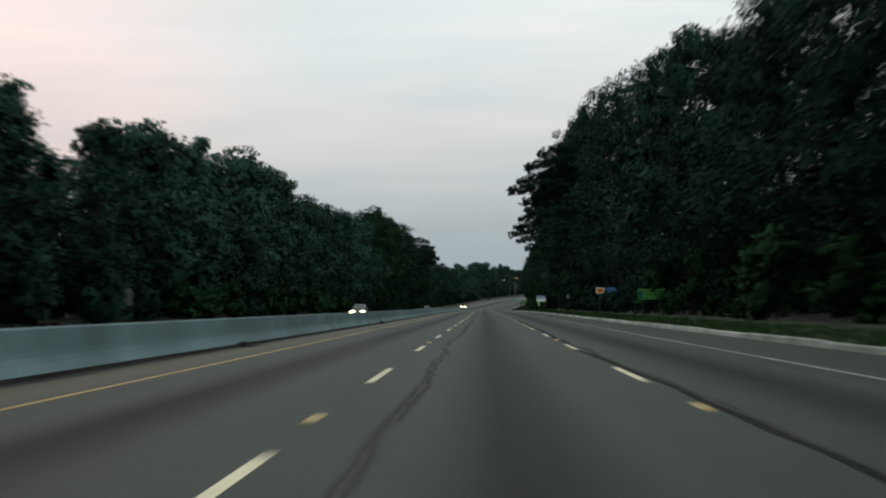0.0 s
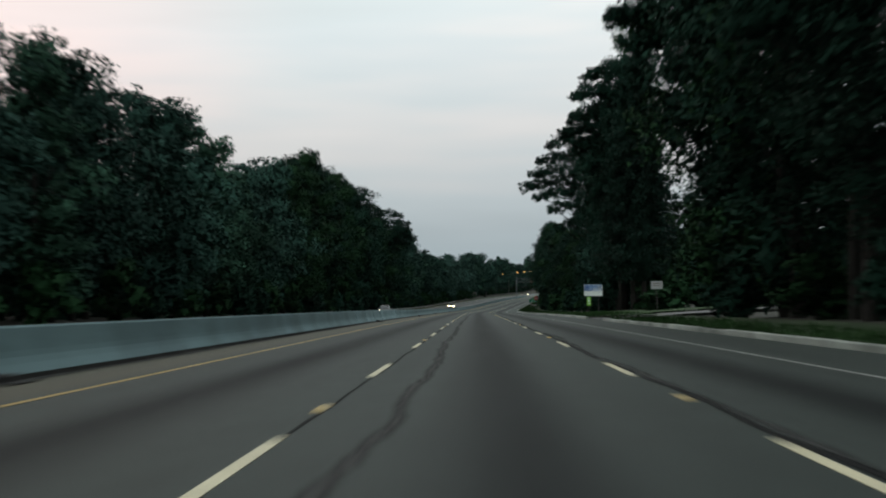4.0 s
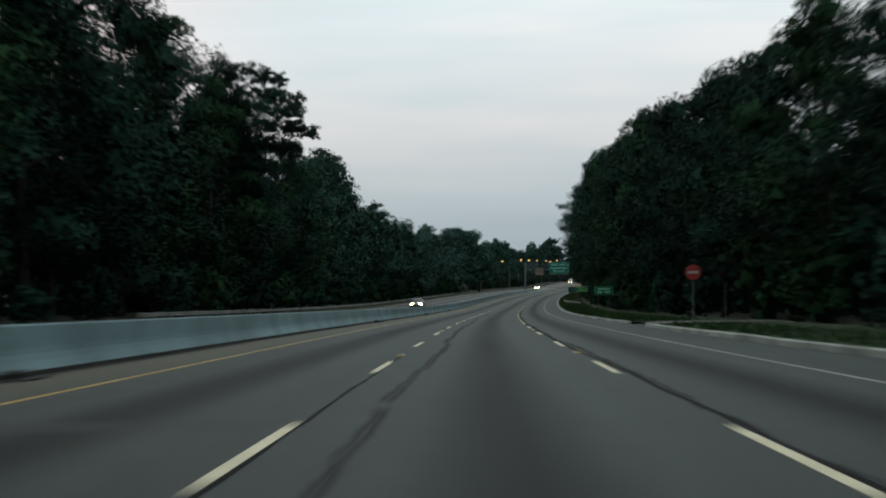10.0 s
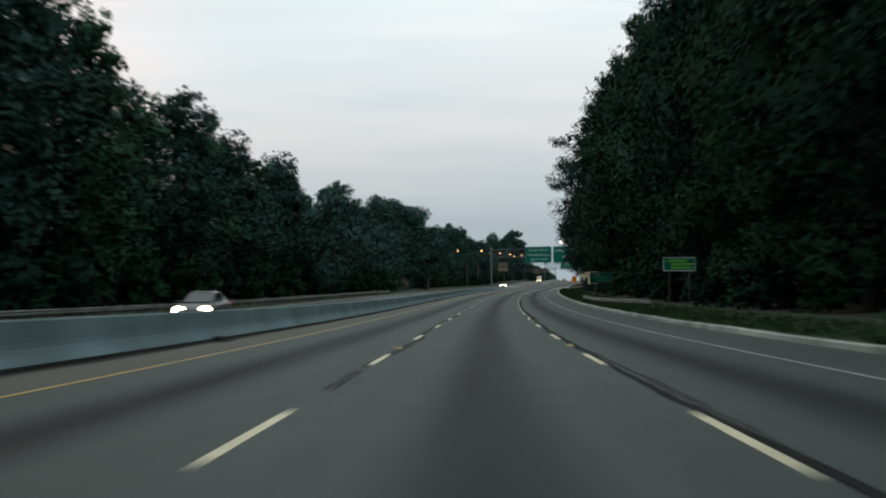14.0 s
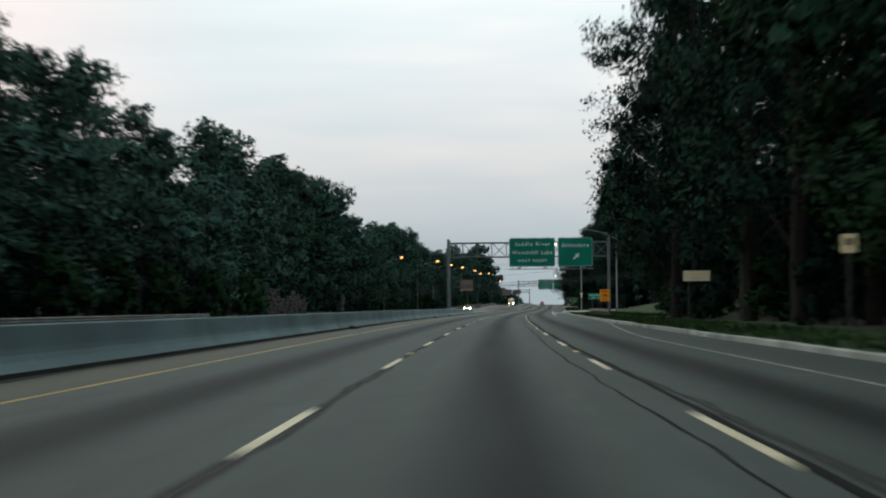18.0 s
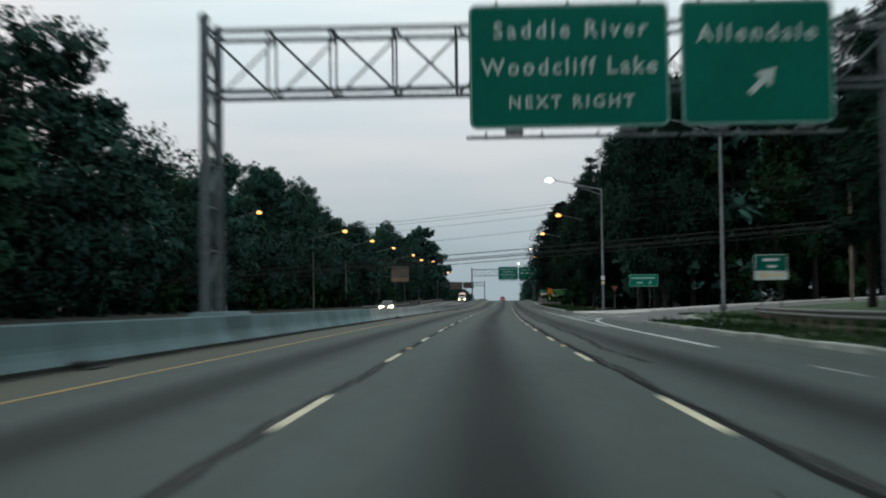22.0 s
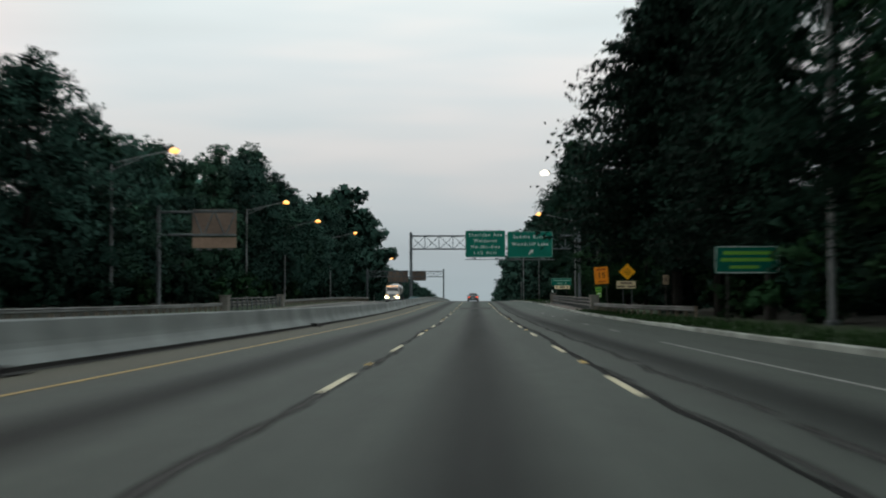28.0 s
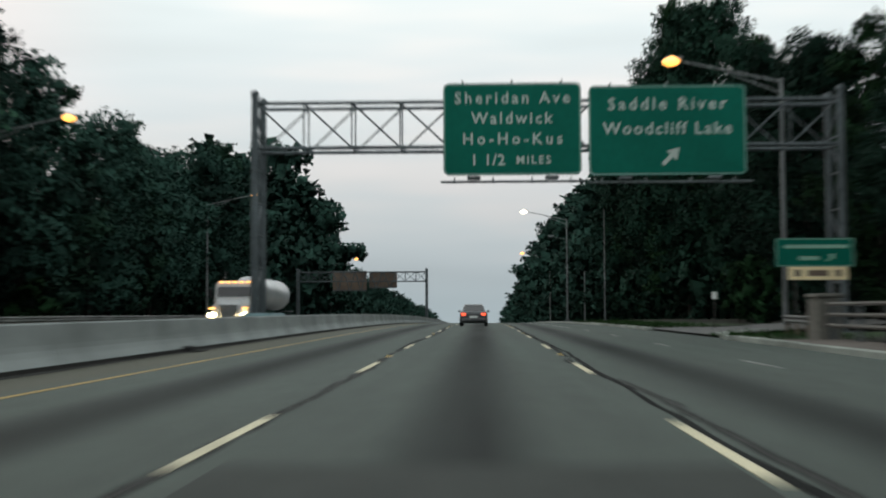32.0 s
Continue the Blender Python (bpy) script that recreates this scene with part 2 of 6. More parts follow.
def leaf_material(name, base, hue):
    """Leaves: each clump a little different, each tree a little different, with some light passing through."""
    m = bpy.data.materials.new(name)
    m.use_nodes = True
    n, l = m.node_tree.nodes, m.node_tree.links
    b = n["Principled BSDF"]
    b.inputs["Roughness"].default_value = 0.8
    b.inputs["Specular IOR Level"].default_value = 0.06
    geo, info = n.new("ShaderNodeNewGeometry"), n.new("ShaderNodeObjectInfo")
    ramp = n.new("ShaderNodeValToRGB")
    for el, (p, k) in zip(ramp.color_ramp.elements, ((0.0, 0.88), (1.0, 1.12))):
        el.position, el.color = p, (base[0] * k * hue, base[1] * k, base[2] * k, 1)
    l.new(geo.outputs["Random Per Island"], ramp.inputs[0])
    ns = n.new("ShaderNodeTexNoise")
    ns.inputs["Scale"].default_value, ns.inputs["Detail"].default_value = 0.22, 4.0
    l.new(geo.outputs["Position"], ns.inputs["Vector"])
    r1 = n.new("ShaderNodeMapRange")
    for i, v in ((1, 0.3), (2, 0.7), (3, 0.5), (4, 1.55)):
        r1.inputs[i].default_value = v
    l.new(ns.outputs["Fac"], r1.inputs[0])
    r2 = n.new("ShaderNodeMapRange")
    r2.inputs[3].default_value, r2.inputs[4].default_value = 0.7, 1.3
    l.new(info.outputs["Random"], r2.inputs[0])
    mu = n.new("ShaderNodeMath")
    mu.operation = "MULTIPLY"
    l.new(r1.outputs[0], mu.inputs[0])
    l.new(r2.outputs[0], mu.inputs[1])
    sc = n.new("ShaderNodeVectorMath")
    sc.operation = "SCALE"
    l.new(ramp.outputs[0], sc.inputs[0])
    l.new(mu.outputs[0], sc.inputs[3])
    l.new(sc.outputs[0], b.inputs["Base Color"])
    return m


ASPHALT = road_material("asphalt", (0.060, 0.083, 0.075), (-3.7, 0.05, 3.5), 1.0, 0.6)
ASPHALT_FAR = road_material("asphalt_opposite", (0.115, 0.123, 0.119), (-10.9, -14.5, -18.1), 0.8)
RAMP_ASPHALT = material("ramp_asphalt", (0.115, 0.118, 0.115), rough=0.8, grain=40.0, stain=0.2, bump=0.25)
TAR = material("tar", (0.014, 0.015, 0.015), rough=0.9, grain=20, vary=0.2, stain=0.1, spec=0.06)
MARKER_PAINT = material("marker_paint", (0.56, 0.44, 0.22), rough=0.5, grain=30, vary=0.2, stain=0.2)
OLD_JOINT = material("old_joint", (0.026, 0.027, 0.026), rough=0.85, grain=30, vary=0.3, stain=0.3)
PATCH = material("asphalt_patch", (0.030, 0.031, 0.031), rough=0.8, grain=35, vary=0.25, stain=0.2)
PATCH_OLD = material("old_patch", (0.036, 0.042, 0.038), rough=0.75, grain=35, vary=0.25, stain=0.2, spec=0.15)
LINE_WHITE = material("road_paint_white", (0.60, 0.55, 0.38), rough=0.6, grain=25, vary=0.25, stain=0.2)
GORE_PAINT = material("gore_paint", (0.46, 0.49, 0.47), rough=0.6, grain=20, vary=0.25, stain=0.25)
LINE_EDGE = material("worn_edge_paint", (0.25, 0.26, 0.245), rough=0.7, grain=20, vary=0.35, stain=0.3)
LINE_YELLOW = material("road_paint_yellow", (0.34, 0.235, 0.060), rough=0.6, grain=25, vary=0.3, stain=0.3)
CONCRETE = material("barrier_concrete", (0.120, 0.188, 0.200), rough=0.85, grain=6, vary=0.12, stain=0.25, rand=0.03)
# paler copy for the late stretch: street lamp light painted into the concrete
CONCRETE_LIT = material("lamplit_concrete", (0.24, 0.265, 0.26), rough=0.85, grain=6, vary=0.12, stain=0.25, rand=0.03)
KERB = material("kerb_concrete", (0.30, 0.33, 0.30), rough=0.85, grain=9, vary=0.2, stain=0.35, rand=0.22)
PAVING = material("pavement_concrete", (0.42, 0.42, 0.39), rough=0.85, grain=7, vary=0.12, stain=0.2)
SOIL = material("soil", (0.017, 0.020, 0.013), rough=0.95, grain=3, vary=0.4, stain=0.4, bump=0.4)
GRASS = leaf_material("grass_blades", (0.022, 0.042, 0.013), 0.80)
BARK = material("bark", (0.013, 0.012, 0.010), rough=0.95, grain=6, vary=0.4, stain=0.3, bump=0.5)
# haze painted into A and E (far side), shade into D and B
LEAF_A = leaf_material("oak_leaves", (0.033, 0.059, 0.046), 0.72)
LEAF_D = leaf_material("shade_darkened_leaves", (0.016, 0.031, 0.021), 0.66)
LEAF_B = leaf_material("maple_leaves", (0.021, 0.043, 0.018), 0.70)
LEAF_E = leaf_material("hazed_leaves", (0.034, 0.062, 0.040), 0.72)
# paled further: haze over the left woods put into the leaf colour
LEAF_HAZE = leaf_material("haze_paled_leaves", (0.050, 0.082, 0.066), 0.74)
LEAF_C = leaf_material("spruce_needles", (0.012, 0.021, 0.015), 0.72)
STEEL = material("galvanised_steel", (0.20, 0.215, 0.22), rough=0.55, metal=0.55, grain=5, vary=0.15, stain=0.25)
POST = material("sign_post", (0.055, 0.055, 0.052), rough=0.8, metal=0.2, grain=6, vary=0.2, stain=0.3)
GANTRY_STEEL = material("painted_gantry_steel", (0.105, 0.125, 0.135), rough=0.6, metal=0.3, grain=5, vary=0.2, stain=0.3)
STEEL_DARK = material("weathered_steel", (0.13, 0.148, 0.155), rough=0.6, metal=0.4, grain=5, vary=0.2, stain=0.3)
RAIL_DARK = material("brown_rail_steel", (0.15, 0.145, 0.135), rough=0.7, metal=0.3, grain=6, vary=0.2, stain=0.3)
RAIL = material("guardrail_steel", (0.15, 0.158, 0.155), rough=0.6, metal=0.4, grain=6, vary=0.2, stain=0.35)
TIMBER = material("weathered_timber", (0.16, 0.13, 0.10), rough=0.9, grain=9, vary=0.3, stain=0.3)
SIGN_GREEN = material("sign_green", (0.002, 0.125, 0.088), rough=0.6, grain=4, vary=0.06, stain=0.12, bump=0.0, spec=0.12)
# darker copy of the sign green: shade under the leaves put into the paint
SIGN_GREEN_SHADED = material("sign_green_shaded", (0.003, 0.055, 0.040), rough=0.7, grain=4, vary=0.1, stain=0.2, bump=0.0, spec=0.1)
SIGN_LIME = material("sign_lime", (0.16, 0.42, 0.05), rough=0.5, grain=4, vary=0.08, stain=0.1, bump=0.0)
SIGN_WHITE = material("sign_white", (0.72, 0.76, 0.74), rough=0.5, grain=4, vary=0.05, stain=0.08, bump=0.0)
LEGEND = material("sign_legend", (0.46, 0.54, 0.50), rough=0.5, grain=4, vary=0.08, stain=0.12, bump=0.0)
RIM = material("sign_rim", (0.20, 0.36, 0.31), rough=0.5, grain=4, vary=0.1, stain=0.15, bump=0.0)
FADED = material("faded_legend", (0.26, 0.46, 0.36), rough=0.5, grain=4, vary=0.08, stain=0.1, bump=0.0)
SIGN_DULL = material("sign_dull", (0.36, 0.37, 0.37), rough=0.6, grain=4, vary=0.08, stain=0.15, bump=0.0)
SIGN_BLUE = material("sign_blue", (0.012, 0.10, 0.36), rough=0.5, grain=4, vary=0.06, stain=0.12, bump=0.0)
SIGN_CREAM = material("sign_cream", (0.82, 0.68, 0.42), rough=0.55, grain=5, vary=0.08, stain=0.15, bump=0.0)
SIGN_PALE = material("sign_pale_cream", (0.80, 0.72, 0.50), rough=0.5, grain=5, vary=0.06, stain=0.1, bump=0.0)
SIGN_DULL_CREAM = material("dull_cream_sign", (0.34, 0.27, 0.18), rough=0.6, grain=5, vary=0.1, stain=0.2, bump=0.0)
SIGN_ORANGE = material("sign_orange", (0.80, 0.26, 0.01), rough=0.5, grain=4, vary=0.06, stain=0.1, bump=0.0)
SIGN_AMBER = material("sign_amber", (0.97, 0.44, 0.012), rough=0.5, grain=4, vary=0.06, stain=0.1, bump=0.0)
SIGN_RED = material("sign_red", (0.24, 0.03, 0.026), rough=0.5, grain=4, vary=0.06, stain=0.1, bump=0.0)
SIGN_RUST = material("sign_rust", (0.14, 0.035, 0.03), rough=0.6, grain=4, vary=0.1, stain=0.2, bump=0.0)
SIGN_BLACK = material("sign_black", (0.02, 0.02, 0.02), rough=0.5, grain=4, vary=0.1, stain=0.1, bump=0.0)
SIGN_BACK_WARM = material("sign_back_warm", (0.26, 0.18, 0.13), rough=0.6, metal=0.1, grain=3, vary=0.12, stain=0.25)
SIGN_BACK = material("sign_back", (0.19, 0.14, 0.11), rough=0.6, metal=0.2, grain=3, vary=0.12, stain=0.3)
STONE = material("stone", (0.048, 0.046, 0.044), rough=0.95, grain=5, vary=0.3, stain=0.25, bump=0.5, rand=0.3)
LAMP_SODIUM = material("sodium_lamp", (1.0, 0.75, 0.4), rough=0.3, bump=0, emit=2.6, emit_col=(1.0, 0.41, 0.075))
LAMP_WHITE = material("white_lamp", (1.0, 0.95, 0.85), rough=0.3, bump=0, emit=5.0, emit_col=(1.0, 0.86, 0.66))
HEADLIGHT = material("headlight", (1.0, 0.95, 0.8), rough=0.2, bump=0, emit=18.0, emit_col=(1.0, 0.80, 0.42))
TAIL_LIGHT = material("tail_light", (0.5, 0.02, 0.02), rough=0.3, bump=0, emit=2.2, emit_col=(1.0, 0.10, 0.04))
MARKER_AMBER = material("marker_amber", (0.85, 0.62, 0.22), rough=0.3, bump=0)
CAR_SILVER = material("car_silver", (0.10, 0.105, 0.11), rough=0.35, metal=0.3, grain=3, vary=0.04, stain=0.1, bump=0)
CAR_DARK = material("car_dark", (0.016, 0.017, 0.019), rough=0.35, metal=0.0, grain=3, vary=0.05, stain=0.1, bump=0)
CAR_WHITE = material("car_white", (0.46, 0.47, 0.47), rough=0.3, grain=3, vary=0.04, stain=0.1, bump=0, spec=0.5)
TANK = material("tank_paint", (0.50, 0.52, 0.53), rough=0.25, metal=0.3, grain=3, vary=0.05, stain=0.15, bump=0, spec=0.6)
CHROME = material("chrome", (0.6, 0.6, 0.6), rough=0.2, metal=1.0, grain=3, vary=0.05, stain=0.1, bump=0)
GLASS = material("car_glass", (0.02, 0.025, 0.03), rough=0.08, grain=3, vary=0.1, stain=0.1, bump=0, spec=0.6)
RUBBER = material("rubber", (0.02, 0.02, 0.02), rough=0.85, grain=9, vary=0.2, stain=0.1)
CABLE = material("cable", (0.03, 0.03, 0.03), rough=0.8, grain=9, vary=0.1, stain=0.1, bump=0)

# ---- the line of the road ----
KNOT = [-100, 0, 91.2, 152.0, 212.8, 243.2, 273.6, 304.0, 334.4, 364.8, 395.2, 425.6, 456.0, 486.4, 547.2, 608.0, 668.8, 699.2, 729.6, 790.4, 851.2, 912.0, 942.4, 972.8, 1018.4, 1094.4, 1216.0, 2600]
HEAD = [-1.75, -1.75, -1.99, -1.82, -1.54, -1.6, -1.88, -2.26, -2.71, -3.26, -3.86, -4.43, -4.92, -5.38, -6.41, -7.56, -8.67, -9.16, -9.52, -10.04, -10.14, -10.02, -10.01, -10.0, -9.95, -9.95, -9.95, -9.95]
GRADE = [-1.69, -1.69, -1.68, -1.66, -1.74, -1.82, -1.83, -1.78, -1.73, -1.7, -1.66, -1.5, -1.23, -0.93, -0.51, -0.47, -0.54, -0.52, -0.46, -0.42, -0.47, -0.23, -0.0, 0.23, 0.2, -0.3, -0.9, -0.9]
S = np.arange(-100.0, 2501.0)
TURN = np.radians(np.interp(S, KNOT, HEAD))
RX, RY = np.cumsum(-np.sin(TURN)), np.cumsum(np.cos(TURN))
RZ = np.cumsum(np.tan(np.radians(np.interp(S, KNOT, GRADE))))
RX, RY, RZ = RX - RX[100], RY - RY[100], RZ - RZ[100]


def bank(s, off):
    """The slight cross fall of the first stretch."""
    return np.interp(s, [0, 250, 420], [0.010, 0.010, 0.0]) * np.clip(off, -22, 14)


def at(s, off=0.0, z=0.0):
    """The place s metres along the road, off metres to its right, z metres above it."""
    a = float(np.interp(s, S, TURN))
    return Vector((float(np.interp(s, S, RX)) + math.cos(a) * off, float(np.interp(s, S, RY)) + math.sin(a) * off, float(np.interp(s, S, RZ)) + z + float(bank(s, off))))


def heading(s):
    return math.degrees(float(np.interp(s, S, TURN)))


def stand(s, off=0.0, z=0.0, turn=0.0, tilt=0.0):
    """A pose on the road: y runs along it."""
    p = at(s, off, z)
    return pose(p.x, p.y, p.z, tilt, 0, heading(s) + turn)


def lay(s, off=0.0, z=0.0, turn=0.0):
    """A pose that also follows the road's slope."""
    rise = float(np.interp(s + 2, S, RZ) - np.interp(s - 2, S, RZ)) / 4 + float(bank(s + 2, off) - bank(s - 2, off)) / 4
    return stand(s, off, z, turn) @ pose(0, 0, 0, math.degrees(math.atan(rise)))


# ---- mesh helpers ----
def part(name, bm, mat, parent=None, label=""):
    me = bpy.data.meshes.new(name)
    bm.to_mesh(me)
    bm.free()
    me.materials.append(mat)
    ob = new(name, me)
    ob.parent = parent
    if label:
        ob["label"] = label
    return ob


def thing(name, m, label, category, group="", kind=""):
    ob = new(name)
    ob.empty_display_size = 0.2
    ob.matrix_basis = m
    return tagged(ob, label, category, group, kind)


def share(name, mesh, parent, m):
    ob = new(name, mesh)
    ob.parent = parent
    ob.matrix_basis = m
    return ob


def box(bm, cx, cy, cz, sx, sy, sz, bevel=0.0, turn=None):
    g = bmesh.ops.create_cube(bm, size=1.0)["verts"]
    bmesh.ops.scale(bm, vec=(sx, sy, sz), verts=g)
    if bevel:
        es = list({e for v in g for e in v.link_edges})
        g = bmesh.ops.bevel(bm, geom=es, offset=bevel, segments=1, affect="EDGES", profile=0.5)["verts"]
    if turn is not None:
        bmesh.ops.transform(bm, matrix=turn, verts=g)
    bmesh.ops.translate(bm, vec=(cx, cy, cz), verts=g)
    return g


def tube(bm, p, q, r0, r1=None, n=8):
    """A round bar from p to q."""
    p, q = Vector(p), Vector(q)
    r1 = r0 if r1 is None else r1
    d = q - p
    g = bmesh.ops.create_cone(bm, cap_ends=True, segments=n, radius1=r0, radius2=r1, depth=d.length)["verts"]
    m = Matrix.Translation((p + q) / 2) @ d.to_track_quat("Z", "Y").to_matrix().to_4x4()
    bmesh.ops.transform(bm, matrix=m, verts=g)
    return g


def from_arrays(name, verts, faces, mat, parent=None, smooth=False, normals=None):
    me = bpy.data.meshes.new(name)
    me.from_pydata([tuple(v) for v in verts], [], [tuple(f) for f in faces])
    me.materials.append(mat)
    if smooth or normals is not None:
        me.shade_smooth()
    if normals is not None:
        me.normals_split_custom_set_from_vertices([tuple(v) for v in normals])
    ob = new(name, me)
    ob.parent = parent
    return ob


def ribbon(name, s0, s1, step, cross, mat, closed=False, uv=False):
    """A strip along the road. cross: function of s giving (off, z) points."""
    ss = np.arange(s0, s1 + step * 0.5, step)
    verts, faces, uvs = [], [], []
    k = len(cross(s0))
    for s in ss:
        for o, z in cross(s):
            verts.append(at(s, o, z))
            uvs.append((o - drift(s), s))
    for i in range(len(ss) - 1):
        for j in range(k if closed else k - 1):
            a, b = i * k + j, i * k + (j + 1) % k
            faces.append((a, b, b + k, a + k))
    ob = from_arrays(name, verts, faces, mat)
    if uv:
        layer = ob.data.uv_layers.new(name="UVMap")
        idx = np.empty(len(ob.data.loops), dtype=np.int32)
        ob.data.loops.foreach_get("vertex_index", idx)
        layer.data.foreach_set("uv", np.array(uvs, dtype=np.float32)[idx].ravel())
    return ob


def letter_mesh(text, size, spacing):
    cu = bpy.data.curves.new("letters", "FONT")
    cu.body, cu.size, cu.align_y = text, size, "CENTER"
    cu.extrude, cu.space_character, cu.resolution_u, cu.offset = 0.006, spacing, 2, 0.016 * size
    tmp = bpy.data.objects.new("letters", cu)
    me = bpy.data.meshes.new_from_object(tmp)
    bpy.data.objects.remove(tmp)
    return me, max((v.co.x for v in me.vertices), default=0.0)


def lettering(text, size, mat, parent, x, y, z, name="letter", spacing=1.0):
    """Raised letters, each a piece of its own, on a face that looks back down the road."""
    wide = letter_mesh(text, size, spacing)[1]
    for i, ch in enumerate(text):
        if ch == " ":
            continue
        me, own = letter_mesh(ch, size, spacing)
        me.materials.append(mat)
        ob = new(name, me)
        ob.parent = parent
        ob.matrix_basis = pose(x - wide / 2 + letter_mesh(text[:i + 1], size, spacing)[1] - own, y, z, 90, 0, 0)


# ---- ground and road ----
END = 1900.0


def drift(s):
    """The carriageway wanders a little about its mean line."""
    return float(np.interp(s, [0, 70, 107, 193, 253, 290, 314, 351, 437, 559, 621, 717, 866, 982, 1100], [0.25, 0.33, 0.3, 0.24, 0.45, 0.4, 0.2, 0.08, -0.02, 0.0, 0.06, -0.16, -0.15, -0.3, -0.2]))


def kerb_off(s):
    """Where the right-hand kerb runs."""
    return drift(s) + float(np.interp(s, [0, 205, 410, 600, 720, 866, 982, 2500], [7.55, 7.6, 7.25, 7.25, 7.6, 8.05, 8.35, 8.3]))


def ground_cross(s):
    dip = float(np.interp(s, [185, 195, 270, 280, 345, 355, 380, 390, 690, 700, 845, 855, 1000, 1010, 1050, 1060], [0, 1, 1, 0, 0, 1, 1, 0, 0, 1, 1, 0, 0, 1, 1, 0]))
    return [(o, z) for o, z in ((-2500, -6), (-400, 0.5), (-60, 1.2), (-30, 0.35), (-23.4, 0.08), (-21.4, -0.06), (-8, -0.08), (8, -0.08), (9, 0.08 - 0.2 * dip), (13, 0.16 - 0.26 * dip), (30, 0.7 - 0.3 * dip), (400, 0.5), (2500, -6))]


def rise(off):
    """Side roads climb gently away from the highway."""
    return float(np.interp(off, [10, 14, 24, 40, 60], [0, 0.12, 0.5, 1.0, 1.6]))


ground = ribbon("ground", -100, 2500, 10, ground_cross, SOIL)
tagged(ground, "dark soil and leaf litter under the roadside woods", "ground", kind="structure")
road = ribbon("road", -100, END, 4, lambda s: [(-7.6, 0.0), (-5.5, 0.0), (-1.85, 0.0), (1.95, 0.0), (5.05, 0.0), (8.3, -0.01)], ASPHALT, uv=True)
tagged(road, "worn grey asphalt carriageway with oil-darkened lanes", "road", kind="structure")
opposite = ribbon("road_opposite", -100, END, 4, lambda s: [(-21.2, 0.03), (-17, 0.03), (-8.6, 0.0)], ASPHALT_FAR, uv=True)
tagged(opposite, "grey asphalt carriageway beyond the median barrier", "road", kind="structure")


def line(name, s0, s1, off, width, mat, label, lift=0.006):
    ob = ribbon(name, s0, s1, 4, lambda s: [(off + drift(s) - width / 2, lift), (off + drift(s) + width / 2, lift)], mat)
    return tagged(ob, label, "road marking", kind="structure")


line("edge_line", -60, END, -5.5, 0.11, LINE_YELLOW, "faded yellow edge line along the left lane")
for a, b in ((-60, 588), (812, 884.5), (1040, END)):
    line("edge_line", a, b, 5.05, 0.10, LINE_EDGE, "white edge line along the right lane")
# it swings out where the ramp lane begins
taper = lambda s: 5.05 + drift(s) + float(np.interp(s, [588, 594, 600, 611, 620, 628], [0, 0.2, 0.5, 1.05, 1.6, 1.95]))
tagged(ribbon("edge_line", 588, 628, 1.5, lambda s: [(taper(s) - 0.05, 0.006), (taper(s) + 0.05, 0.006)], LINE_EDGE), "white edge line swinging out to the kerb", "road marking", kind="structure")
line("edge_line", -60, END, -20.2, 0.12, LINE_WHITE, "white edge line of the opposite carriageway", lift=0.036)
line("edge_line", -60, END, -9.3, 0.12, LINE_YELLOW, "yellow edge line of the opposite carriageway", lift=0.012)

DASH = bmesh.new()
box(DASH, 0, 0, 0.003, 0.11, 3.7, 0.006)
dash_first = part("lane_dash", DASH, LINE_WHITE, road)
dash_first.matrix_basis = lay(6.85, -1.55)
dash_mesh = dash_first.data

def dash_s(k):
    """Middle of the k-th lane dash."""
    return 19.09 + 12.24 * k if k < 49 else 618.85 + 12.44 * (k - 49) if k < 76 else 957.95 + 12.24 * (k - 76)


for k in range(0, 122):
    for off, shift in ((-1.85, 0.0), (1.95, -0.6)):
        s = dash_s(k) + shift
        share("lane_dash", dash_mesh, road, lay(s, off + drift(s)))
    if k % 2 == 0:
        for off in (-12.7, -16.3):
            share("lane_dash", dash_mesh, opposite, lay(16.7 + 12.29 * k, off, 0.03))
# thinner dashes of the ramp lanes
THIN = bmesh.new()
box(THIN, 0, 0, 0.003, 0.09, 2.9, 0.006)
thin_first = part("lane_dash", THIN, LINE_EDGE, road)
thin_first.matrix_basis = lay(660.5, 5.2)
for k in range(1, 4):
    share("lane_dash", thin_first.data, road, lay(660.5 + 8.85 * k, 5.2))
for k in range(12):
    share("lane_dash", thin_first.data, road, lay(897 + 12.3 * k, 5.05))

# pavement markers between the dashes
MK = bmesh.new()
box(MK, 0, 0, 0.008, 0.13, 0.46, 0.016, bevel=0.006)
mk_first = part("marker_base", MK, MARKER_PAINT, None)
MKR = bmesh.new()
box(MKR, 0, -0.16, 0.018, 0.11, 0.06, 0.02)
mkr_first = part("reflector", MKR, MARKER_AMBER, None)
mk_mesh, mkr_mesh = mk_first.data, mkr_first.data
bpy.data.objects.remove(mk_first)
bpy.data.objects.remove(mkr_first)
for k in range(-1, 85, 2):
    for off, shift in ((-1.85, 0.0), (1.95, 0.8)):
        s = dash_s(k) + 4.7 + shift
        t = thing("pavement_marker", lay(s, off + drift(s)), "worn amber reflective marker set between lane dashes", "road marker", "markers along the lanes")
        share("marker_base", mk_mesh, t, Matrix())
        share("reflector", mkr_mesh, t, Matrix())


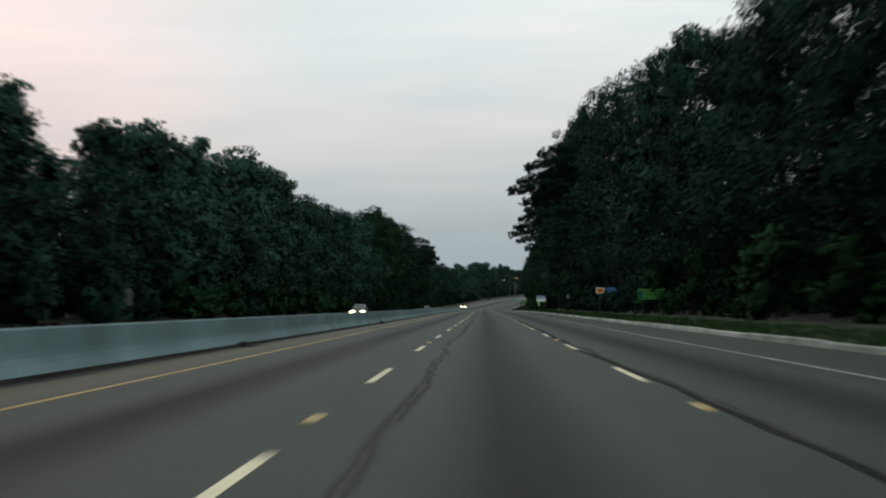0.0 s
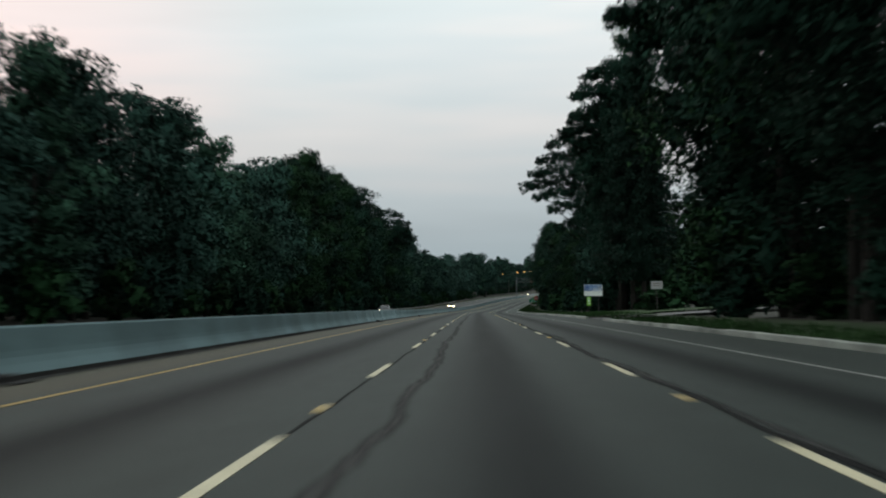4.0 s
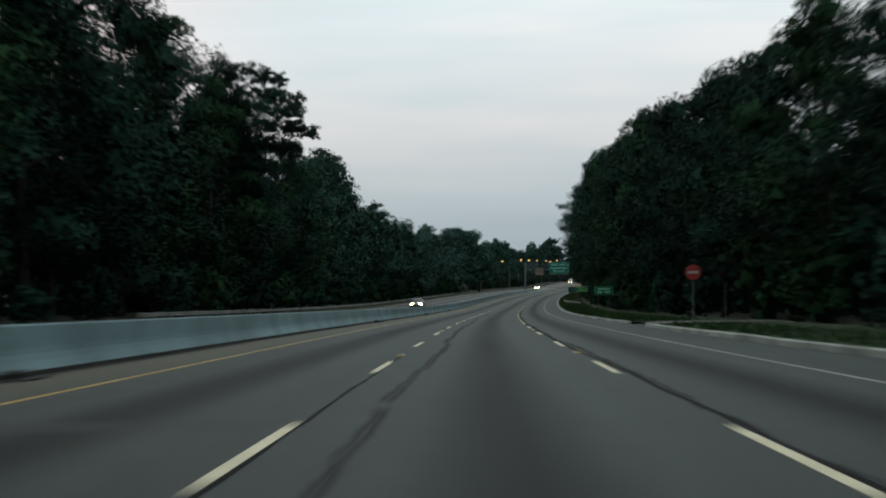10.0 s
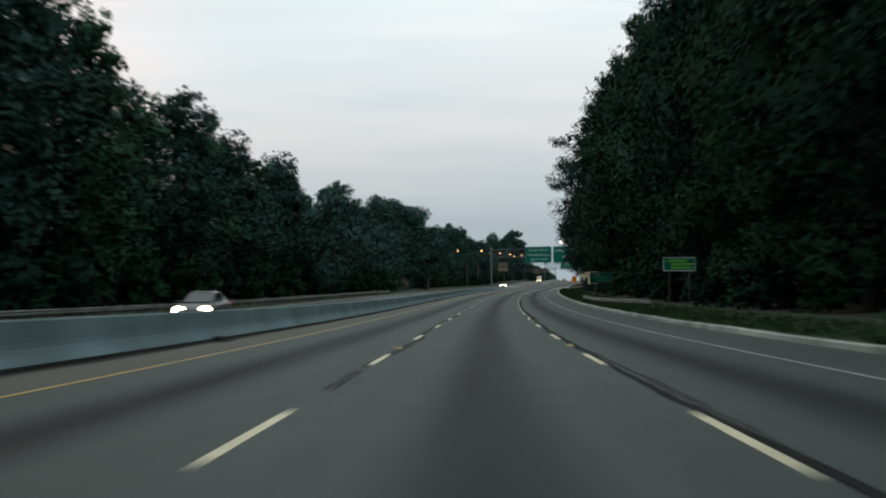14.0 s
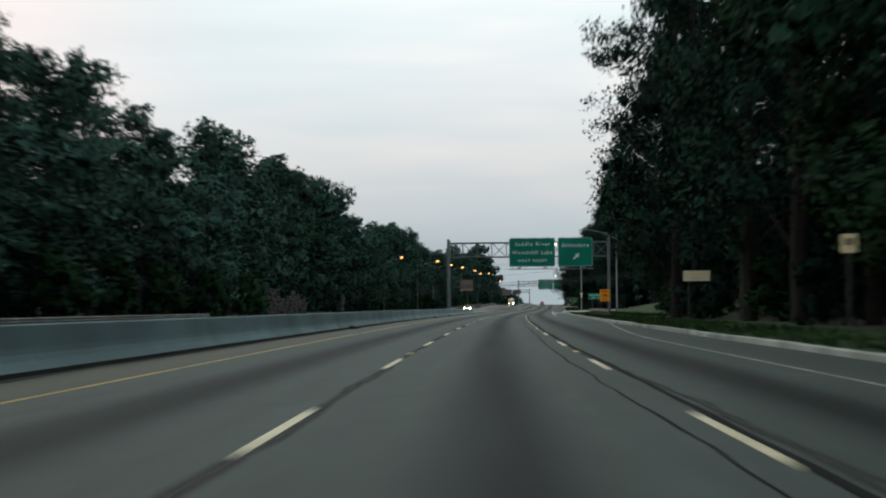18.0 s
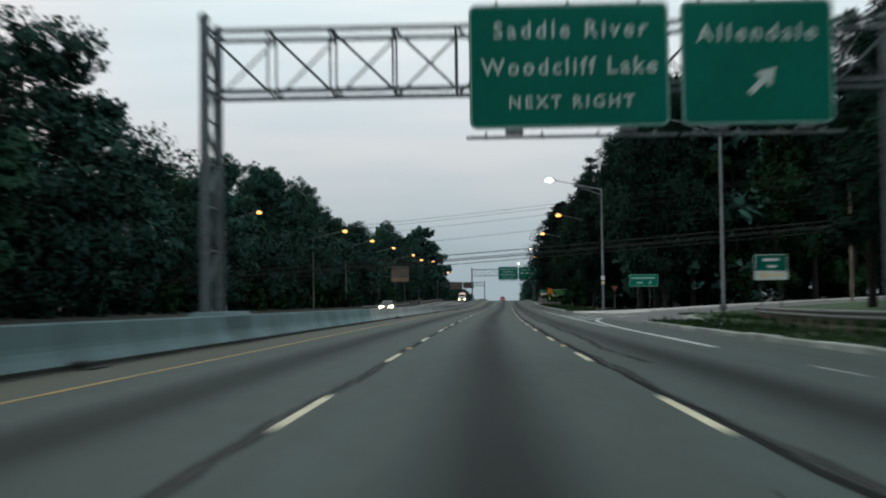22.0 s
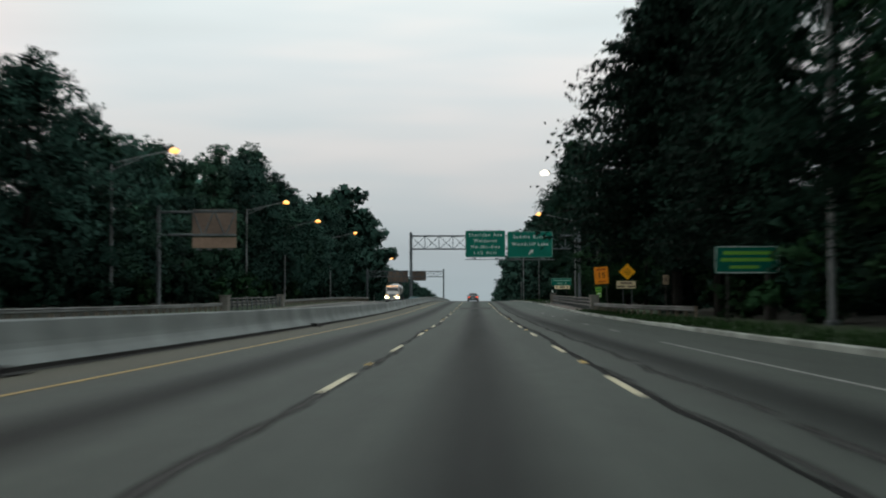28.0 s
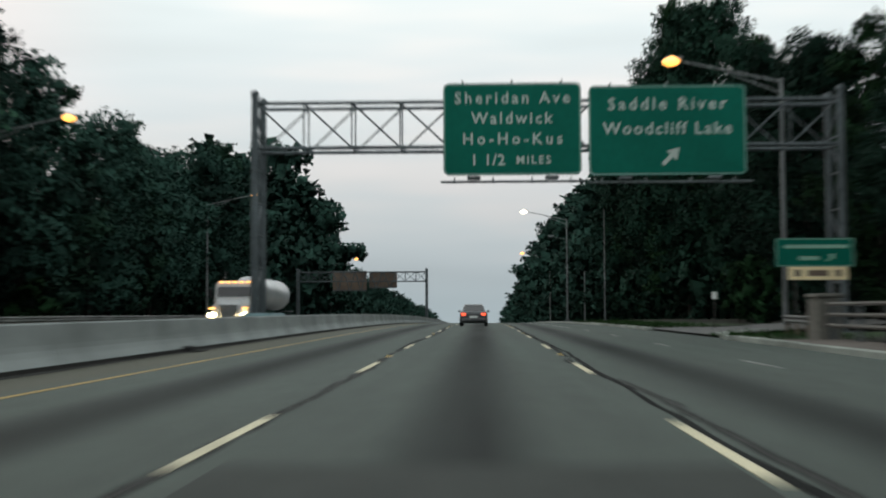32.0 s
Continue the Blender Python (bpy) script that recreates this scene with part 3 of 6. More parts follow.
def feathered(mat, lo, hi):
    """Lets a strip fray out towards its edges (UV: across)."""
    n, l = mat.node_tree.nodes, mat.node_tree.links
    uv, sep = n.new("ShaderNodeUVMap"), n.new("ShaderNodeSeparateXYZ")
    uv.uv_map = "UVMap"
    l.new(uv.outputs[0], sep.inputs[0])
    geo, ns = n.new("ShaderNodeNewGeometry"), n.new("ShaderNodeTexNoise")
    ns.inputs["Scale"].default_value, ns.inputs["Detail"].default_value = 2.2, 5.0
    l.new(geo.outputs["Position"], ns.inputs["Vector"])
    hump = n.new("ShaderNodeMath")
    hump.operation = "PINGPONG"
    hump.inputs[1].default_value = 0.5
    l.new(sep.outputs["X"], hump.inputs[0])
    add = n.new("ShaderNodeMath")
    l.new(hump.outputs[0], add.inputs[0])
    l.new(ns.outputs["Fac"], add.inputs[1])
    r = n.new("ShaderNodeMapRange")
    r.interpolation_type = "SMOOTHSTEP"
    for i, v in ((1, lo), (2, hi), (3, 0.0), (4, 1.0)):
        r.inputs[i].default_value = v
    l.new(add.outputs[0], r.inputs[0])
    l.new(r.outputs[0], n["Principled BSDF"].inputs["Alpha"])


feathered(TAR, 0.42, 0.82)
feathered(OLD_JOINT, 0.50, 1.10)


def seam(name, s0, s1, off, seed, width, wander, mat=None, lift=0.004):
    rng = np.random.RandomState(seed)
    ss = np.arange(s0, s1, 0.8)
    base = np.cumsum(rng.normal(0, 0.035, len(ss)))
    base = base - np.convolve(np.pad(base, 30, mode="edge"), np.ones(61) / 61, mode="valid")
    wd = width * (0.45 + 1.0 * np.convolve(np.pad(rng.rand(len(ss)), 3, mode="edge"), np.ones(7) / 7, mode="valid"))
    verts, faces, across = [], [], []
    for i, s in enumerate(ss):
        o = off + base[i] * wander + drift(s)
        verts += [at(s, o - wd[i], lift), at(s, o + wd[i], lift)]
        across += [(0.0, s), (1.0, s)]
        if i and rng.rand() > 0.02:
            k = 2 * i
            faces.append((k - 2, k - 1, k + 1, k))
    ob = from_arrays(name, verts, faces, mat or TAR)
    layer = ob.data.uv_layers.new(name="UVMap")
    for lp in ob.data.loops:
        layer.data[lp.index].uv = across[lp.vertex_index]
    return tagged(ob, "dark tar sealing a wandering crack in the asphalt", "road crack", kind="structure")


seam("tar_seam", -10, 1150, 2.08, 3, 0.062, 0.6)
seam("tar_seam", 120, 330, -1.80, 4, 0.030, 0.3)
seam("worn_joint", -10, 1150, 2.12, 14, 0.12, 0.8, OLD_JOINT, 0.0035)
seam("tar_seam", 552, 676, 1.53, 5, 0.024, 0.7)
seam("worn_joint", -10, 430, -1.12, 8, 0.12, 0.9, OLD_JOINT, 0.003)
seam("worn_joint", 440, 1150, -1.85, 12, 0.13, 0.7, OLD_JOINT, 0.003)
seam("worn_joint", 690, 980, 2.9, 9, 0.13, 0.9, OLD_JOINT, 0.003)
for s, off, w, ln in ((967.2, 3.5, 1.2, 0.9), (929.5, 2.85, 0.7, 0.5), (934, 4.1, 1.0, 0.7), (934.5, 6.2, 0.8, 0.7), (314.6, -3.1, 4.2, 0.45), (60, -3.5, 3.5, 0.4), (184.3, -1.0, 0.9, 0.5)):
    bm = bmesh.new()
    box(bm, 0, 0, 0.002, w, ln, 0.005)
    p = part("road_patch", bm, PATCH, None)
    p.matrix_basis = stand(s, off)
    tagged(p, "dark rectangular repair patch in the asphalt", "road patch", kind="structure")

bm = bmesh.new()
box(bm, 0, 0, 0.002, 3.4, 10.0, 0.005)
p = part("road_patch", bm, PATCH_OLD, None)
p.matrix_basis = lay(975.7, -0.15)
tagged(p, "broad worn repair of darker asphalt across the middle lane", "road patch", kind="structure")

# ---- median barrier ----
PROFILE = [(0.36, 0.0), (0.36, 0.085), (0.235, 0.24), (0.175, 0.345), (0.15, 0.44), (0.098, 0.80), (0.07, 0.83), (-0.07, 0.83), (-0.098, 0.80), (-0.15, 0.44), (-0.175, 0.345), (-0.235, 0.24), (-0.36, 0.085), (-0.36, 0.0)]
SEG = 6.1
bm = bmesh.new()
rows = []
for y in (-SEG / 2 + 0.003, -SEG / 2 + 0.012, SEG / 2 - 0.012, SEG / 2 - 0.003):
    k = 0.992 if abs(y) > SEG / 2 - 0.02 else 1.0
    rows.append([bm.verts.new((x * k, y, z * (k if z > 0.1 else 1))) for x, z in PROFILE])
for a, b in zip(rows, rows[1:]):
    for i in range(len(PROFILE) - 1):
        bm.faces.new((a[i], a[i + 1], b[i + 1], b[i]))
bm.faces.new(rows[0])
bm.faces.new(rows[-1][::-1])
barrier = thing("median_barrier", Matrix(), "pale blue-grey concrete safety barrier between the carriageways", "barrier", kind="structure")
seg = part("barrier_segment", bm, CONCRETE, barrier)
seg.matrix_basis = stand(-40, -7.65)
seg_mesh = seg.data
# segments past 745 take the lamp-brightened copy
seg_lit = seg.data.copy()
seg_lit.materials[0] = CONCRETE_LIT
for k in range(1, 250):
    s = -40 + SEG * k
    share("barrier_segment", seg_mesh if s < 745 else seg_lit, barrier, lay(s, -7.6 + drift(s)))
FOOT_DARK = material("barrier_foot_dark", (0.022, 0.022, 0.020), rough=0.95, grain=7, vary=0.4, stain=0.4, bump=0.4)
foot_strip = ribbon("gutter", -40, 1480, 4, lambda s: [(-7.6 + drift(s) + 0.364, 0.09), (-7.6 + drift(s) + 0.372, 0.012), (-7.6 + drift(s) + 0.56 + 0.10 * math.sin(s * 0.9) * math.sin(s * 0.23), 0.005)], FOOT_DARK)
tagged(foot_strip, "dark uneven strip along the foot of the barrier", "gutter", kind="structure")
# plinths where the gantry posts stand in the median
for s in (705.5, 1021.8, 1146.0):
    bm = bmesh.new()
    box(bm, 0, 0, 0.46, 1.25, 3.6, 0.92, bevel=0.12)
    p = part("barrier_plinth", bm, CONCRETE, barrier)
    p.matrix_basis = stand(s, -8.9 if s > 1000 else -8.2)
# drain inlets at the foot of the barrier
for s in (35, 82, 139, 207, 268, 322, 380, 424, 458, 560, 607, 668, 690, 760, 812, 857, 866, 869, 905, 1003):
    bm = bmesh.new()
    box(bm, 0, 0, 0.07, 0.32, 0.55, 0.14, bevel=0.03)
    box(bm, 0.2, 0, 0.02, 0.3, 0.9, 0.03, bevel=0.01)
    p = part("drain_inlet", bm, RUBBER, None)
    p.matrix_basis = lay(s, -7.15 + drift(s))
    tagged(p, "dark drain inlet at the foot of the concrete barrier", "drain", "drains along the barrier")

# ---- kerb along the right ----
bm = bmesh.new()
box(bm, 0, 0, 0.05, 0.22, 3.96, 0.2, bevel=0.025)
kerb = thing("kerb", Matrix(), "weathered pale concrete kerb stones along the verge", "kerb", kind="structure")
first = part("kerb_stone", bm, KERB, kerb)
first.matrix_basis = lay(2, kerb_off(2))
kerb_mesh = first.data
rk = random.Random(5)
for k in range(1, 320):
    s = 2 + 4 * k
    if 196.5 < s < 208 or 361 < s < 369 or 728 < s < 812 or 1012 < s < 1034:
        continue
    share("kerb_stone", kerb_mesh, kerb, lay(s, kerb_off(s) + rk.uniform(-0.015, 0.015), rk.uniform(-0.02, 0.015), rk.uniform(-0.3, 0.3)))


# ---- trees ----
def leaf_tris(rng, centres, outward, size, flat=0.55):
    """Small pointed leaf sprays at the given places, wound to face outward."""
    n = len(centres)
    a = rng.normal(size=(n, 3))
    a += outward * flat * rng.rand(n, 1)
    a /= np.linalg.norm(a, axis=1)[:, None]
    b = np.cross(a, rng.normal(size=(n, 3)))
    b /= np.linalg.norm(b, axis=1)[:, None] + 1e-6
    b *= np.where(np.einsum("ij,ij->i", np.cross(a, b), outward) < 0, -1.0, 1.0)[:, None]
    sz = size * (0.5 + rng.rand(n, 1))
    wd = sz * (0.75 + 0.35 * rng.rand(n, 1))
    v = np.empty((n, 3, 3))
    v[:, 0] = centres - a * sz * 0.5 - b * wd * 0.5 * rng.rand(n, 1)
    v[:, 1] = centres + a * sz * 0.6 * rng.rand(n, 1) - b * wd * 0.5
    v[:, 2] = centres + a * sz * 0.2 + b * wd * 0.6
    flip = np.einsum("ij,ij->i", np.cross(v[:, 1] - v[:, 0], v[:, 2] - v[:, 0]), outward) < 0
    v[flip, 1], v[flip, 2] = v[flip, 2].copy(), v[flip, 1].copy()
    return v.reshape(-1, 3), np.arange(n * 3).reshape(n, 3)


ICO_V, ICO_F = None, None
_b = bmesh.new()
bmesh.ops.create_cube(_b, size=1.2)
bmesh.ops.subdivide_edges(_b, edges=_b.edges[:], cuts=1, use_grid_fill=True)
for v in _b.verts:
    v.co = v.co.normalized()
bmesh.ops.triangulate(_b, faces=_b.faces[:])
ICO_V = np.array([v.co[:] for v in _b.verts])
ICO_F = np.array([[v.index for v in f.verts] for f in _b.faces])
_b.free()


def crown_arrays(seed, height, spread, low, lobes, clumps, leaves, size, top=0.6, inner=24, fill=0.64):
    """Foliage of a broadleaved tree: lobes on limbs, clumps on lobes, leaves on clumps, round small dense hearts."""
    rng = np.random.RandomState(seed)
    hubs = []
    for i in range(lobes):
        f = (i + rng.rand()) / lobes
        z = height * (low + (0.93 - low) * f)
        prof = math.sin(math.pi * (f * 0.88 + 0.05)) ** top
        ang = i * 2.4 + rng.rand() * 0.9
        r = spread * prof * (0.35 + 0.5 * rng.rand()) * (1.0 if f < 0.72 else 0.6)
        rad = spread * (0.27 + 0.20 * rng.rand()) * (0.75 + 0.35 * prof) * (1.0 if f < 0.55 else 0.84)
        hubs.append((np.array([math.cos(ang) * r, math.sin(ang) * r, z]), rad))
    return dress(rng, hubs, clumps, leaves, size, inner, fill)


def dress(rng, hubs, clumps, leaves, size, inner, fill):
    """Hang leaves round the given lobes."""
    vs, fs, base = [], [], 0
    ns = []
    for c, rad in hubs:
        u = rng.normal(size=(inner, 3))
        u /= np.linalg.norm(u, axis=1)[:, None]
        v, q = leaf_tris(rng, c + u * rad * (0.12 + 0.40 * rng.rand(inner, 1)), u, fill)
        vs.append(v)
        hn = 0.4 * u + [0, 0, 0.8]
        ns.append(np.repeat(hn / np.linalg.norm(hn, axis=1)[:, None], 3, axis=0))
        fs.append([tuple(x) for x in q + base])
        base += len(v)
        d = rng.normal(size=(clumps, 3))
        d /= np.linalg.norm(d, axis=1)[:, None]
        reach = 0.62 + 0.40 * rng.rand(clumps, 1) + 0.13 * (rng.rand(clumps, 1) > 0.9)
        reach *= 1 + 0.22 * np.sin(d @ rng.normal(size=(3, 1)) * 3.2 + rng.rand() * 6)
        cc = c + d * rad * reach * (0.78 + 0.48 * rng.rand(3)) * [1, 1, 0.85]
        cen = np.repeat(cc, leaves, axis=0) + np.clip(rng.normal(size=(clumps * leaves, 3)), -1.5, 1.5) * rad * [0.18, 0.18, 0.13]
        out = np.repeat(d, leaves, axis=0)
        v, q = leaf_tris(rng, cen, out, size)
        vs.append(v)
        # blades lie mostly level, so that the light from above counts most
        soft = np.repeat(0.50 * (cen - c) / rad + [0, 0, 0.55] + 0.14 * rng.normal(size=cen.shape), 3, axis=0)
        ns.append(soft / (np.linalg.norm(soft, axis=1)[:, None] + 1e-6))
        fs.append([tuple(x) for x in q + base])
        base += len(v)
    return np.concatenate(vs), [f for g in fs for f in g], hubs, np.concatenate(ns)


def trunk_mesh(seed, height, r0, hubs, lean=0.4):
    rng = random.Random(seed)
    bm = bmesh.new()
    pts = [Vector((0, 0, -0.4))]
    n = 6
    for i in range(1, n + 1):
        pts.append(Vector((rng.uniform(-lean, lean) * i / n, rng.uniform(-lean, lean) * i / n, height * 0.86 * i / n)))
    for i in range(n):
        tube(bm, pts[i], pts[i + 1], r0 * (1 - 0.8 * i / n), r0 * (1 - 0.8 * (i + 1) / n), 7)
    for c, rad in hubs:
        f = max(0.12, min(0.95, c[2] / (height * 0.86) - 0.12))
        k = f * n
        i = min(n - 1, int(k))
        p = pts[i].lerp(pts[i + 1], k - i)
        tube(bm, p, Vector(c), r0 * 0.34 * (1.05 - f), 0.03, 5)
    return bm


def make_tree(seed, height, spread, low, lobes, clumps, leaves, size, mat, label, top=0.6, inner=26):
    v, f, hubs, nn = crown_arrays(seed, height, spread, low, lobes, clumps, leaves, size, top, inner)
    t = thing("tree", pose(0, 0, -60), label, "tree", "trees along the highway")
    part("trunk", trunk_mesh(seed, height, height * 0.016, hubs), BARK, t)
    from_arrays("crown", v, f, mat, t, normals=nn)
    return t


def make_limbed_oak(seed, height, reach, mat, label):
    """A tall oak whose long level limbs hang out over the verge on one side."""
    rng = np.random.RandomState(seed)
    hubs = []
    for i in range(30):
        f = (i + rng.rand()) / 30
        a, r = i * 2.4 + rng.rand(), 2.5 * math.sin(math.pi * (f * 0.85 + 0.1)) * (0.3 + 0.7 * rng.rand())
        hubs.append((np.array([math.cos(a) * r, math.sin(a) * r, height * (0.14 + 0.82 * f)]), 1.5 + 0.6 * rng.rand()))
    for z, n, k in ((0.46, 4, 0.45), (0.55, 5, 0.60), (0.62, 7, 0.82), (0.68, 9, 1.0), (0.74, 8, 0.88), (0.81, 7, 0.78), (0.89, 5, 0.6)):
        yaw = rng.uniform(-0.35, 0.35)
        for j in range(n):
            u = (j + 1.0) / n
            hubs.append((np.array([-reach * k * u, reach * k * u * yaw + rng.uniform(-0.5, 0.5), height * z + 0.7 * math.sin(u * 3) - 0.4 * u]), 1.35 - 0.60 * u + 0.2 * rng.rand()))
    v, f, hubs, nn = dress(rng, hubs, 34, 34, 0.15, 14, 0.5)
    t = thing("tree", pose(0, 0, -60), label, "tree", "trees along the highway")
    part("trunk", trunk_mesh(seed, height, height * 0.017, hubs), BARK, t)
    from_arrays("crown", v, f, mat, t, normals=nn)
    return t


def make_conifer(seed, height, spread, mat, tiers, per, size, label, boughs=6, taper=0.8, low=0.20):
    rng = np.random.RandomState(seed)
    t = thing("tree", pose(0, 0, -60), label, "tree", "trees along the highway")
    bm = bmesh.new()
    tube(bm, (0, 0, -0.4), (0, 0, height * 0.97), height * 0.013, 0.03, 8)
    vs, fs, base = [], [], 0
    for i in range(tiers):
        f = i / tiers
        z = height * (low + (0.98 - low) * f)
        r = spread * (1 - f) ** taper + 0.3
        for k in range(boughs):
            ang = k * 2 * math.pi / boughs + rng.rand() * 0.9
            ln = r * (0.65 + 0.5 * rng.rand())
            d = np.array([math.cos(ang), math.sin(ang), -0.22 + 0.1 * rng.rand()])
            p0 = np.array([0, 0, z + rng.normal() * 0.2])
            tube(bm, p0, p0 + d * ln, 0.05, 0.015, 4)
            u = rng.rand(per, 1) ** 0.7
            cen = p0 + d * ln * u + np.clip(rng.normal(size=(per, 3)), -1.4, 1.4) * [0.30, 0.30, 0.16] * (0.35 + u * 0.6) * (0.5 + ln * 0.28)
            cen[:, 2] -= 0.12 * u[:, 0] * ln * 0.4
            v, q = leaf_tris(rng, cen, np.tile(d, (per, 1)) * [1, 1, 0] + [0, 0, 0.6], size, 0.9)
            vs.append(v)
            fs += [tuple(x) for x in q + base]
            base += len(v)
    for i in range(7):
        f = i / 7
        core = ICO_V * [spread * 0.26 * (1 - f) + 0.15, spread * 0.26 * (1 - f) + 0.15, height / 11] * (0.8 + 0.3 * rng.rand(len(ICO_V), 1)) + [0, 0, height * (low + (0.95 - low) * f)]
        vs.append(core)
        fs += [tuple(x) for x in ICO_F + base]
        base += len(core)
    part("trunk", bm, BARK, t)
    from_arrays("crown", np.concatenate(vs), fs, mat, t)
    return t


BROAD = [
    make_tree(11, 20, 4.9, 0.12, 20, 42, 33, 0.165, LEAF_D, "tall dark-green broadleaved tree at the edge of the woods"),
    make_tree(12, 20, 5.4, 0.10, 20, 44, 33, 0.17, LEAF_D, "spreading dark oak with a ragged crown in the roadside woods"),
    make_tree(13, 20, 4.3, 0.08, 18, 42, 32, 0.16, LEAF_B, "leafy maple with fresh green leaves beside the highway"),
    make_tree(14, 20, 5.8, 0.16, 20, 44, 34, 0.175, LEAF_D, "wide-crowned oak standing in the dusk woods"),
    make_tree(15, 20, 4.0, 0.06, 18, 42, 32, 0.155, LEAF_B, "slender leafy tree clothed almost to the ground"),
    make_tree(16, 20, 5.0, 0.22, 18, 42, 34, 0.165, LEAF_D, "dark broadleaved tree with bare lower trunk", top=0.45),
]
# thinner crowns that let the sky through
OPEN = [
    make_tree(17, 20, 4.6, 0.14, 17, 27, 30, 0.155, LEAF_D, "tall thin-crowned oak with sky showing between its leaves", inner=3),
    make_tree(18, 20, 5.0, 0.18, 16, 25, 31, 0.155, LEAF_D, "lacy dark ash tree with gaps in its crown", inner=3),
]
# the same kinds, seen only across the whole highway; leaves kept paler for haze
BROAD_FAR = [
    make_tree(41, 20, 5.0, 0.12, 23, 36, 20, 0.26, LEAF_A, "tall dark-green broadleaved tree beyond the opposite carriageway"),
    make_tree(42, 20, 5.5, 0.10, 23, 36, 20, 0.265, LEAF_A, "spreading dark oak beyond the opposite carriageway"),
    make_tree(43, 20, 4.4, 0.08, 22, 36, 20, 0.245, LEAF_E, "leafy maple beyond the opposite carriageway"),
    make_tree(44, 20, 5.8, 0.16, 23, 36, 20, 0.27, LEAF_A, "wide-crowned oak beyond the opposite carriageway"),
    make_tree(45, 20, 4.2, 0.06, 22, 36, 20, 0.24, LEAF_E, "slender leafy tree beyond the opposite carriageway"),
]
# a stand whose leaf colour carries the haze
HAZE_STAND = [
    make_tree(46, 20, 5.1, 0.10, 18, 34, 20, 0.25, LEAF_HAZE, "broad tree beyond the opposite carriageway, leaves paled for haze"),
    make_tree(47, 20, 4.6, 0.12, 18, 34, 20, 0.245, LEAF_HAZE, "ragged tree beyond the opposite carriageway, leaves paled for haze"),
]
SPRUCE = [make_conifer(21, 20, 4.4, LEAF_C, 26, 150, 0.25, "tall dark spruce with drooping boughs beside the highway"),
          make_conifer(22, 20, 3.7, LEAF_C, 24, 120, 0.25, "narrow dark conifer in the roadside woods"),
          make_conifer(23, 20, 6.2, LEAF_C, 26, 190, 0.24, "huge dark spruce whose boughs hang over the kerb", 11, 0.5, 0.30)]


def make_bush(seed, height, spread, mat, label):
    v, f, hubs, nn = crown_arrays(seed, height, spread, 0.18, 6, 22, 18, 0.19, fill=0.5)
    t = thing("bush", pose(0, 0, -60), label, "bush", "bushes under the trees")
    part("stem", trunk_mesh(seed, height, 0.05, hubs, 0.2), BARK, t)
    from_arrays("foliage", v, f, mat, t, normals=nn)
    return t


BUSH = [make_bush(31, 3.2, 2.3, LEAF_B, "dense leafy bush at the foot of the woods"), make_bush(32, 2.4, 2.0, LEAF_D, "low dark bush at the foot of the woods")]

LEFT_H = ([-50, 60, 95, 117, 135, 155, 178, 192, 210, 245, 256, 270, 302, 312, 330, 344, 380, 405, 430, 450, 470, 492, 506, 511, 517, 528, 535, 547, 560, 572, 592, 609, 630, 648, 660, 669, 676, 697, 712, 722, 731, 742, 752, 762, 768, 777, 787, 800, 806, 820, 850, 878, 896, 925, 960, 980, 994, 1006, 1016, 1029, 1043, 1056, 1062, 1076, 1095, 1120, 1150, 1180, 1207, 1234, 1250, 1300, 1900],
          [14.7, 15.1, 16.4, 17.6, 19.3, 20.6, 22.1, 19.5, 18.9, 19.7, 15.8, 18.9, 23.5, 25.5, 27.8, 29, 29.5, 27.5, 22.5, 22, 23.2, 24.5, 25.7, 25.7, 23.2, 18.8, 17.2, 17, 17.3, 17.2, 14, 18.5, 19.5, 18.2, 17.8, 20, 19, 20, 21.8, 22.8, 24.2, 24.5, 22, 22.3, 19.5, 17.3, 17.6, 16, 17.3, 19.9, 22.1, 22.6, 19.6, 19.9, 18.9, 17.5, 18.8, 20, 20.5, 23.5, 25, 23, 21.5, 18.8, 20.5, 23.5, 27.3, 32.6, 31.5, 27.3, 22.1, 16.8, 13.7])
RIGHT_H = ([-50, 60, 85, 100, 113, 128, 150, 200, 214, 251, 300, 315, 322, 341, 361, 372, 430, 485, 536, 607, 620, 635, 648, 655, 668, 706, 727, 757, 812, 826, 845, 855, 871, 905, 925, 938, 944, 950, 990, 1023, 1038, 1050, 1063, 1080, 1096, 1112, 1122, 1133, 1195, 1272, 1400, 1900],
          [16.3, 18.5, 20.5, 22, 22.5, 26, 29, 30.6, 26.5, 30.6, 30.6, 27.5, 14, 14.2, 16, 16.5, 21.2, 25.0, 28.6, 30.6, 29.5, 26.5, 24.5, 23.5, 18.4, 17.9, 17.3, 22.4, 30, 30, 25.5, 24, 21.5, 20.5, 22.5, 22.5, 20.4, 13.3, 13.8, 14.3, 16.3, 17.9, 24.5, 29.6, 34.7, 33.7, 27.5, 25.5, 28.6, 28.6, 23.5, 18.4])
rt = random.Random(17)
used = set()


def plant(proto, s, off, height, squeeze=1.0):
    k = height / 20.0
    wide = k ** 0.75 * squeeze
    m = stand(s, off, 0.1, rt.uniform(0, 360)) @ Matrix.Diagonal((wide, wide, k, 1))
    if proto.name not in used:
        used.add(proto.name)
        proto.matrix_basis = m
        return proto
    ob = copy_thing(proto, Matrix())
    ob.matrix_basis = m
    return ob


